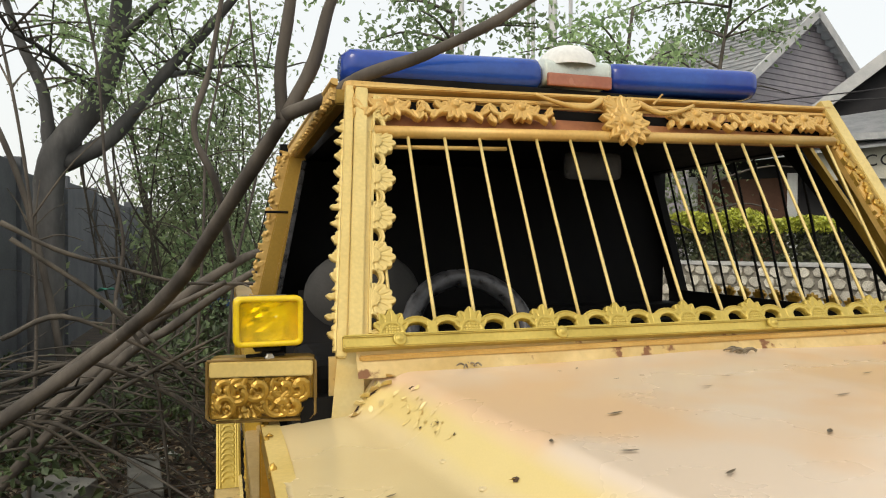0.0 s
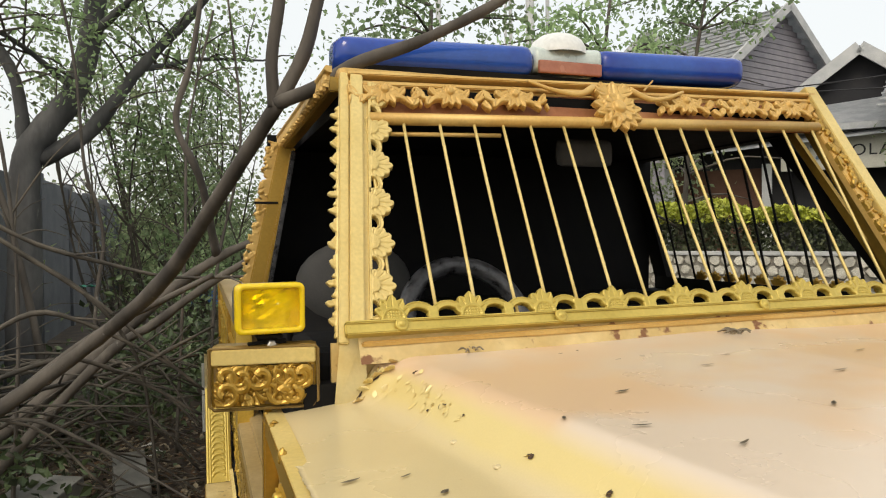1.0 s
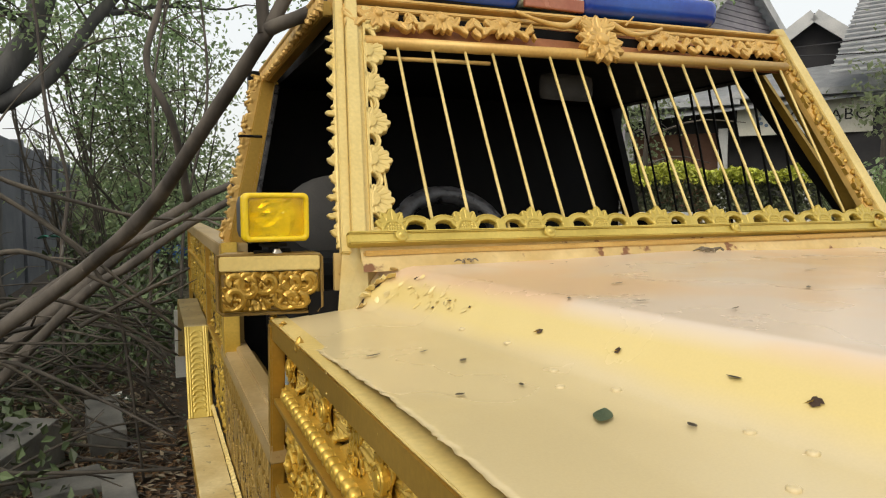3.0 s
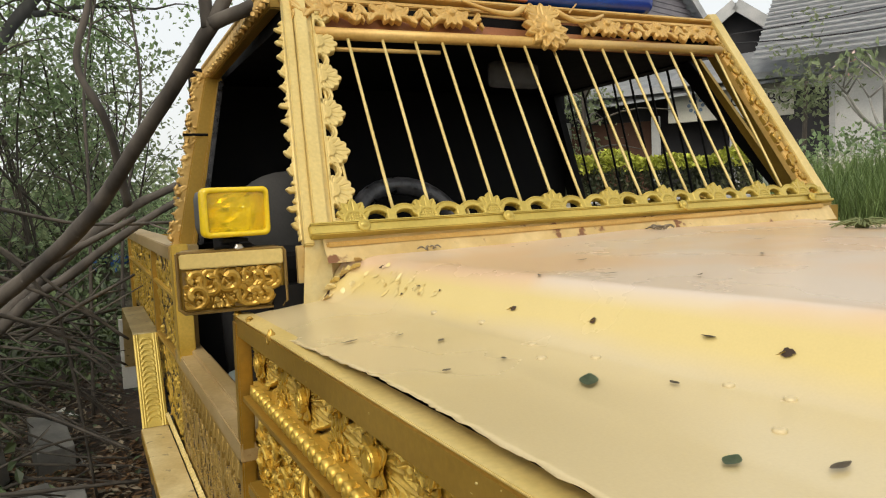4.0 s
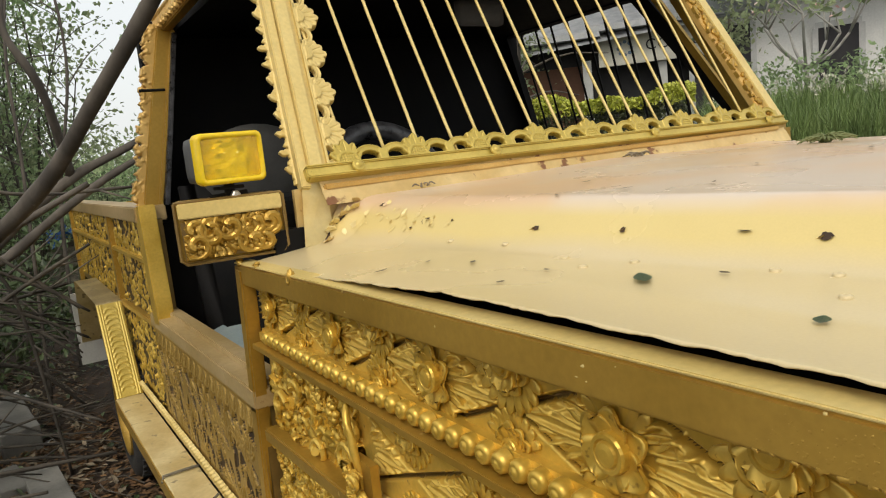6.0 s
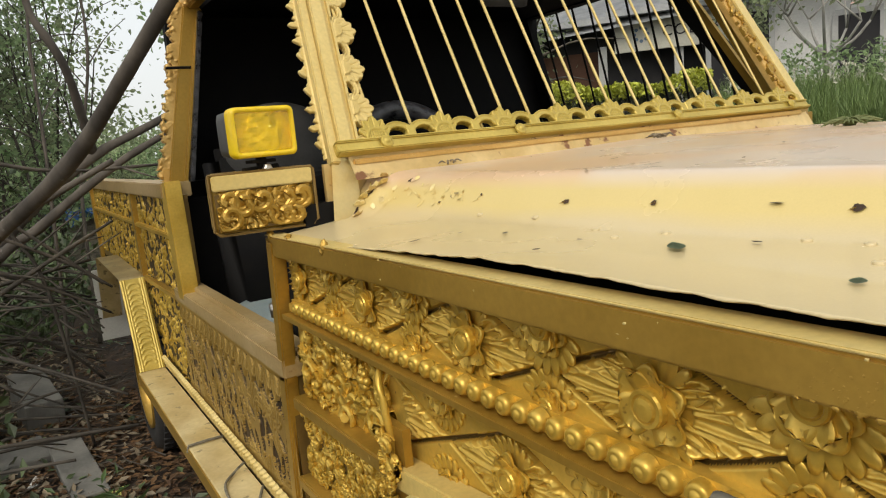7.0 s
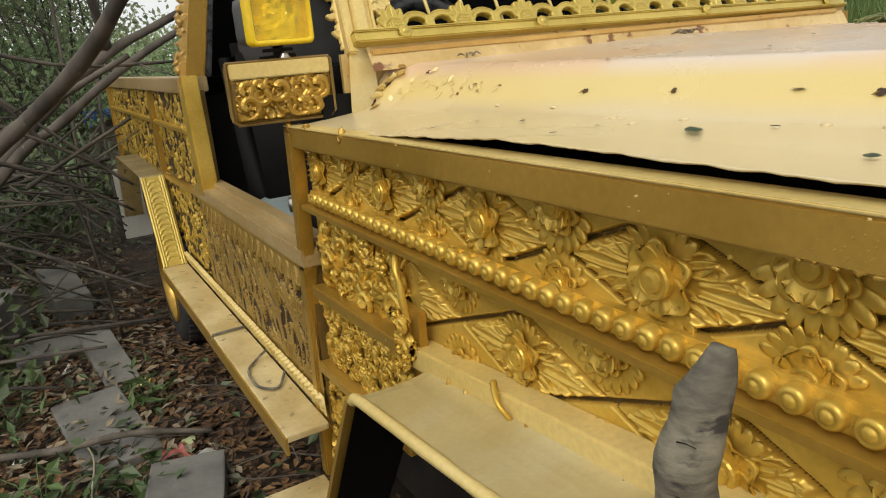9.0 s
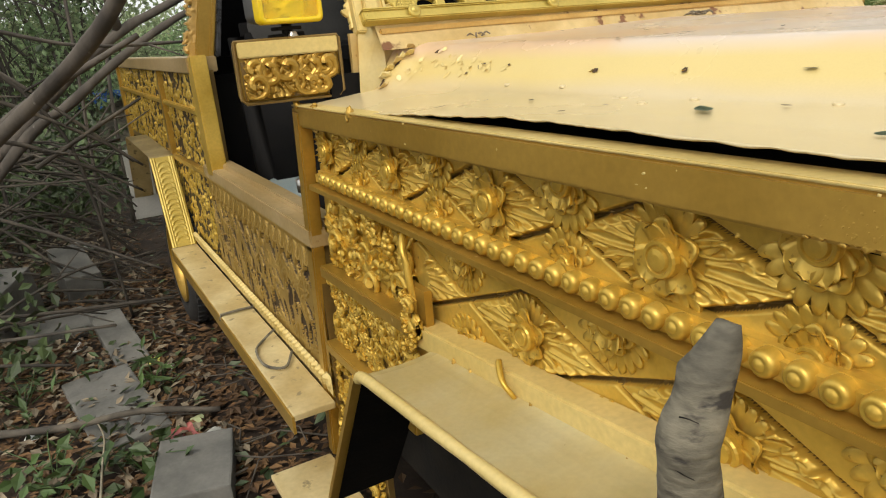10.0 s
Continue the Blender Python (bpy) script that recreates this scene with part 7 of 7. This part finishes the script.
box(bm, -0.05, L + 0.05, -0.06, 0.4, 0.93, 0.985, 0.01)
part("coping", bm, TRIM, sw, m=frame_m)
n = 9000
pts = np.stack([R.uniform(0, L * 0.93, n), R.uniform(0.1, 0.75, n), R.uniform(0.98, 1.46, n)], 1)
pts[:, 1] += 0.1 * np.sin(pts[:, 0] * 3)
tagged(part("hedge_base", leaf_mesh("hedge_base", pts, 0.07, HEDGE_LOW, R), None, None, m=frame_m), "lower hedge above the stone wall, shade put into its dark green", "hedge", "", "stuff")
n = 9000
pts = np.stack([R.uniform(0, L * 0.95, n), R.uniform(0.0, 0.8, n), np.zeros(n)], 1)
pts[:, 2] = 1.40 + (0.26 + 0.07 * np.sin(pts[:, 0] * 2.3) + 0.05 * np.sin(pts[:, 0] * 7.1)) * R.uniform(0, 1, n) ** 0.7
tagged(part("hedge_top", leaf_mesh("hedge_top", pts, 0.075, HEDGE_TOP, R), None, None, m=frame_m), "yellow-green clipped hedge top, sunlight put into its colour", "hedge", "", "stuff")


def house(name, at, face, w, d, eave, ridge, wall_mat, label, over=0.35, siding=False, roof_mat=None, gable_front=True):
    """A gabled house: face is the bearing its front looks to; ridge runs front to back, or across with gable_front off."""
    roof_mat = roof_mat or ROOF_GREY
    h = thing(name, at, label, "house")
    m = Matrix.Translation(at) @ Matrix.Rotation(radians(-face), 4, "Z")
    if not gable_front:
        m = m @ Matrix.Rotation(radians(90), 4, "Z")
        w, d = d, w
    bm = bmesh.new()
    vs = [bm.verts.new(p) for y in (-d / 2, d / 2) for p in ((-w / 2, y, -0.05), (w / 2, y, -0.05), (w / 2, y, eave), (0, y, ridge), (-w / 2, y, eave))]
    bm.faces.new(vs[:5]), bm.faces.new(vs[:4:-1])
    for i in range(5):
        bm.faces.new((vs[i], vs[(i + 1) % 5], vs[5 + (i + 1) % 5], vs[5 + i]))
    part("wall", bm, wall_mat, h, m=m)
    k = (ridge - eave) / (w / 2)
    for s in (-1, 1):
        bm = bmesh.new()
        q = [bm.verts.new((x, y, ridge + 0.06 - k * abs(x))) for x, y in ((0, -d / 2 - over), (s * (w / 2 + over), -d / 2 - over), (s * (w / 2 + over), d / 2 + over), (0, d / 2 + over))]
        f = bm.faces.new(q)
        bmesh.ops.solidify(bm, geom=[f], thickness=0.12)
        roof = part("roof", bm, roof_mat, h, m=m)
        bm = bmesh.new()
        beam(bm, (0, -d / 2 - over - 0.02, ridge + 0.02), (s * (w / 2 + over), -d / 2 - over - 0.02, ridge + 0.02 - k * (w / 2 + over)), 0.06, 0.26)
        part("barge_board", bm, TRIM, roof, m=m)
        rows = 14
        for r in range(rows):
            x = (r + 0.5) / rows * (w / 2 + over)
            bm = bmesh.new()
            beam(bm, (s * x, -d / 2 - over, ridge + 0.085 - k * x), (s * x, d / 2 + over, ridge + 0.085 - k * x), 0.05, 0.03)
            part("shingle_course", bm, roof_mat, roof, m=m)
    if siding:
        n = 22
        for i in range(n):
            z = eave - 1.2 + (ridge - eave + 1.2) * i / n
            half = w / 2 if z < eave else w / 2 * (ridge - z) / (ridge - eave)
            if half > 0.1:
                bm = bmesh.new()
                beam(bm, (-half, -d / 2 - 0.015, z), (half, -d / 2 - 0.015, z), 0.03, (ridge - eave + 1.2) / n * 0.86)
                part("siding_board", bm, wall_mat, h, m=m)
    return h, m


house("gable_house", far_at(45.7, 23.0, 0) + Vector((-0.62, 2.93, 0)), -12, 6.4, 6, 5.5, 7.9, SIDING, "grey house with a tall siding gable and shingle roof", siding=True)
house("gable_house", far_at(34.8, 29, 0), 26, 5.5, 8, 5.4, 8.1, SIDING, "grey house with a steep shingle roof half hidden by trees")
# porch walls carry the shade under the gable in their colour
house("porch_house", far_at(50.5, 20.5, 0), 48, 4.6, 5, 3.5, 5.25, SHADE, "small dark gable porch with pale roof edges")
# shop front with its fascia
shop = thing("shop_front", far_at(49.5, 15.5, 0), "low shop with cream sign board, brown walls and dark open front", "shop")
sm = Matrix.Translation(far_at(49.5, 15.5, 0)) @ Matrix.Rotation(radians(-47), 4, "Z")
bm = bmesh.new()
# solid block coloured near-black for the shade inside the open front
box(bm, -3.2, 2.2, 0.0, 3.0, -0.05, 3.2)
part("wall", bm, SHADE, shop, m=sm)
bm = bmesh.new()
box(bm, -3.0, -1.25, -0.12, -0.02, -0.05, 2.55, 0.01)
part("brown_panel", bm, BROWN_WALL, shop, "brown timber wall panel", m=sm)
for x in (-3.05, -1.2, 0.3, 2.0):
    bm = bmesh.new()
    box(bm, x - 0.09, x + 0.09, -0.5, -0.32, -0.05, 2.6, 0.01)
    part("post", bm, TRIM, shop, m=sm)
bm = bmesh.new()
box(bm, -0.95, 2.0, -0.62, -0.55, 2.42, 3.05, 0.01)
fascia = part("sign_board", bm, CREAM, shop, "cream sign board with dark lettering", m=sm)
txt = bpy.data.curves.new("sign_text", "FONT")
txt.body, txt.size, txt.extrude, txt.space_character = "COLABO", 0.30, 0.006, 1.15
tmp = bpy.data.objects.new("sign_text", txt)
scene.collection.objects.link(tmp)
bpy.context.view_layer.update()
me = bpy.data.meshes.new_from_object(tmp.evaluated_get(bpy.context.evaluated_depsgraph_get()))
bpy.data.objects.remove(tmp)
me.materials.clear()
me.materials.append(SHADE)
part("sign_text", me, None, fascia, "dark grey capital letters", m=sm @ pose(-0.02, -0.627, 2.66, 90, 0, 0))
bm = bmesh.new()
for k in range(8):
    a = k * 0.785
    lathe(bm, [(0.036, 0), (0.036, 0.01), (0, 0.012)], 10, pose(-0.42 + 0.13 * math.cos(a), -0.627, 2.74 + 0.13 * math.sin(a), 90))
part("ring_mark", bm, material("blue_grey_print", (0.10, 0.16, 0.24), (0.14, 0.2, 0.28), 0.6), fascia, "ring of blue-grey dots", m=sm)
for s, (x0, x1) in enumerate(((-3.5, -0.9), (-1.1, 2.4))):
    bm = bmesh.new()
    beam(bm, (x0, 0.0, 3.08 + 0.1 * s), (x1, 0.0, 3.08 + 0.1 * s), 1.7, 0.12)
    part("roof", bm, ROOF_GREY, shop, m=sm)
bm = bmesh.new()
vs = [bm.verts.new(p) for p in ((-3.6, -0.95, 2.72), (2.5, -0.95, 3.12), (2.5, 1.6, 4.2), (-3.6, 1.6, 3.7))]
bmesh.ops.solidify(bm, geom=[bm.faces.new(vs)], thickness=0.1)
part("roof", bm, ROOF_GREY, shop, m=sm)
# white-walled house with long low roof
wh = thing("white_house", far_at(62, 15.0, 0), "white plastered house with a low grey roof and dark openings", "house")
wm = Matrix.Translation(far_at(62, 15.0, 0)) @ Matrix.Rotation(radians(-60), 4, "Z")
bm = bmesh.new()
box(bm, -2.0, 7, 0, 4, -0.05, 3.82)
part("wall", bm, WHITE_WALL, wh, m=wm)
# no holes are cut: dark slabs on the wall stand for indoor shade
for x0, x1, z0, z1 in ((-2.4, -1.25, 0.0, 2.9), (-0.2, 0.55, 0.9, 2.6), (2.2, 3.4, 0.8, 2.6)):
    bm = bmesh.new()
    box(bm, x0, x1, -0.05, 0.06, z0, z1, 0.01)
    w = part("doorway", bm, SHADE, wh, "opening as a slab with indoor shade in its colour", m=wm)
    bm = bmesh.new()
    for a in (x0, x1):
        box(bm, a - 0.05, a + 0.05, -0.08, -0.045, z0, z1)
    box(bm, x0, x1, -0.085, -0.045, z1, z1 + 0.1)
    part("door_frame", bm, TRIM, w, m=wm)
bm = bmesh.new()
vs = [bm.verts.new(p) for p in ((-2.5, -1.0, 3.35), (8, -1.0, 3.35), (8, 5.0, 6.725), (-2.5, 5.0, 6.725))]
bmesh.ops.solidify(bm, geom=[bm.faces.new(vs)], thickness=0.06)
roof = part("roof", bm, ROOF_GREY, wh, m=wm)
for k in range(24):
    bm = bmesh.new()
    y = -0.95 + 5.9 * k / 24
    beam(bm, (-2.5, y, 3.41 + 0.5625 * (y + 1.0)), (8, y, 3.41 + 0.5625 * (y + 1.0)), 0.05, 0.03)
    part("shingle_course", bm, ROOF_GREY, roof, m=wm)

# planting bank with fountain grass
def blades(name, n, place_fn, h, mat, label, wide=0.0075, lean=0.5):
    v, f = [], []
    for k in range(n):
        x, y, z = place_fn()
        a, hh = R.uniform(0, 6.28), h * R.uniform(0.6, 1.15)
        ln = lean * R.uniform(0.2, 1.2) * hh
        dx, dy = math.cos(a), math.sin(a)
        i = len(v)
        for s, t in ((0, 0), (0.5, 0.35), (1, 1)):
            zz = z + hh * (s - 0.25 * t * lean)
            w = wide * (1 - 0.9 * s)
            v += [(x + dx * ln * t - dy * w, y + dy * ln * t + dx * w, zz), (x + dx * ln * t + dy * w, y + dy * ln * t - dx * w, zz)]
        f += [(i, i + 1, i + 3, i + 2), (i + 2, i + 3, i + 5, i + 4)]
    me = bpy.data.meshes.new(name)
    me.from_pydata(v, [], f)
    me.materials.append(mat)
    return tagged(part(name, me, None, None), label, "grass", "", "stuff")


def bank(z0=0.55):
    def fn():
        a, d = R.uniform(53.5, 80), R.uniform(7.6, 9.6)
        p = far_at(a, d)
        return p.x, p.y, z0 + 0.18 * (d - 7.6)
    return fn


bm = bmesh.new()
ring = []
for k in range(13):
    a = 53.5 + 2.3 * k
    ring.append([bm.verts.new(far_at(a, d, z)) for d, z in ((7.2, -0.05), (7.5, 0.6), (9.8, 1.0), (10.5, 0.9))])
for a, b in zip(ring, ring[1:]):
    for q in range(3):
        bm.faces.new((a[q], a[q + 1], b[q + 1], b[q]))
solid("planting_bank", bm, SOIL, "raised earth bank planted with ornamental grass", "bank", "structure")
blades("fountain_grass", 17000, bank(), 0.62, GRASS, "dense arching green fountain grass on the bank")


def plume_spot():
    a, d = R.uniform(54, 80), R.uniform(8.6, 9.8)
    p = far_at(a, d)
    return p.x, p.y, 1.22 + R.uniform(-0.1, 0.2)


v = []
for _ in range(150):
    x, y, z = plume_spot()
    a, bend = R.uniform(0, 6.28), R.uniform(0.05, 0.16)
    v += [(x + bend * (q / 15) ** 2 * math.cos(a) + R.normal() * 0.006, y + bend * (q / 15) ** 2 * math.sin(a) + R.normal() * 0.006, z - 0.05 + 0.019 * q - 0.0005 * q * q) for q in range(16)]
tagged(part("grass_plumes", leaf_mesh("grass_plumes", np.array(v), 0.045, PLUME, R, 0.0, 0.4), None, None), "pale feathery grass seed plumes", "grass", "", "stuff")
pts = [far_at(R.uniform(55, 80), R.uniform(10.2, 11.2), R.uniform(0.9, 1.75)) for _ in range(300)]
tagged(part("bank_shrubs", leaf_mesh("bank_shrubs", clumps([tuple(p) for p in pts], 16, 0.12), 0.08, LEAF, R), None, None), "dark green shrubs behind the grass", "shrubs", "", "stuff")
# frangipani
fp = thing("frangipani_tree", far_at(60.5, 11.2, 0), "pale-limbed frangipani tree with sparse leaves and flowers", "tree")
bm = bmesh.new()
base = far_at(60.5, 11.2, 0)
rng = random.Random(14)
tube(bm, [base, base + Vector((0.05, 0, 0.9)), base + Vector((0.0, 0, 1.7))], 0.05, 0.035, 9, 8)
ends = []
for k in range(7):
    a = k * 0.9
    p = base + Vector((0.0, 0, 1.7))
    q = p + Vector((0.55 * math.cos(a), 0.55 * math.sin(a), rng.uniform(0.35, 0.7)))
    tube(bm, [p, p.lerp(q, 0.6) - Vector((0, 0, 0.08)), q], 0.024, 0.016, 7, 8)
    for s in range(2):
        e = q + Vector((rng.uniform(-0.35, 0.35), rng.uniform(-0.35, 0.35), rng.uniform(0.25, 0.5)))
        tube(bm, [q, e], 0.015, 0.010, 6)
        ends.append(e)
part("trunk", bm, material("pale_grey_bark", (0.24, 0.23, 0.21), (0.34, 0.33, 0.30), 0.8), fp, "pale grey forked trunk", True)
part("crown", leaf_mesh("crown", clumps(ends, 9, 0.10), 0.14, LEAF_FAR, R), None, fp)
tagged(part("flowers", leaf_mesh("flowers", clumps(ends[::2], 3, 0.06), 0.06, material("pink_white_flower", (0.6, 0.35, 0.33), (0.75, 0.6, 0.55), 0.6), R), None, fp), kind="stuff")
tr = [far_at(55.5 + R.normal() * 0.9, 13.2 + R.normal() * 0.3, 2.2 + abs(R.normal()) * 0.7) for _ in range(60)]
st = thing("young_tree", far_at(55.5, 13.2, 0), "small dull-green tree beside the white house", "tree")
bm = bmesh.new()
tube(bm, [far_at(55.5, 13.2, -0.03), far_at(55.4, 13.2, 1.4), far_at(55.6, 13.2, 2.8)], 0.06, 0.03, 8, 8)
part("trunk", bm, BARK, st)
part("crown", leaf_mesh("crown", clumps([tuple(p) for p in tr], 9, 0.2), 0.10, LEAF_FAR, R), None, st)
# trees behind the hedge
tr = [far_at(R.uniform(31, 41), R.uniform(13, 14.5), R.uniform(1.2, 3.4)) for _ in range(200)]
tagged(part("hedge_trees", leaf_mesh("hedge_trees", clumps([tuple(p) for p in tr], 14, 0.22), 0.10, LEAF_FAR, R), None, None), "dull-green trees behind the hedge", "trees", "", "stuff")

# poles and wires
for az, d, r, h in ((27.2, 14, 0.10, 8), (25.6, 14.4, 0.045, 8), (25.2, 14.4, 0.03, 8), (28.6, 15, 0.05, 8), (19.6, 17, 0.08, 9)):
    p = far_at(az, d)
    bm = bmesh.new()
    tube(bm, [p + Vector((0, 0, -0.05)), p + Vector((0, 0, h))], r, r * 0.8, 12)
    pl = solid("utility_pole", bm, POLE, "pale grey utility pole behind the truck", "pole", group="utility poles", smooth=True)
for a, b in (((27.2, 14, 5.3), (70, 12, 7.4)), ((28.6, 15, 3.9), (75, 15, 4.3)), ((47, 14, 3.75), (75, 12, 3.55))):
    p, q = far_at(*a), far_at(*b)
    bm = bmesh.new()
    tube(bm, [p, p.lerp(q, 0.5) - Vector((0, 0, 0.25)), q], 0.012, 0.012, 5, 16)
    solid("overhead_cable", bm, SHADE, "thin dark overhead cable between poles", "cable", group="overhead cables")
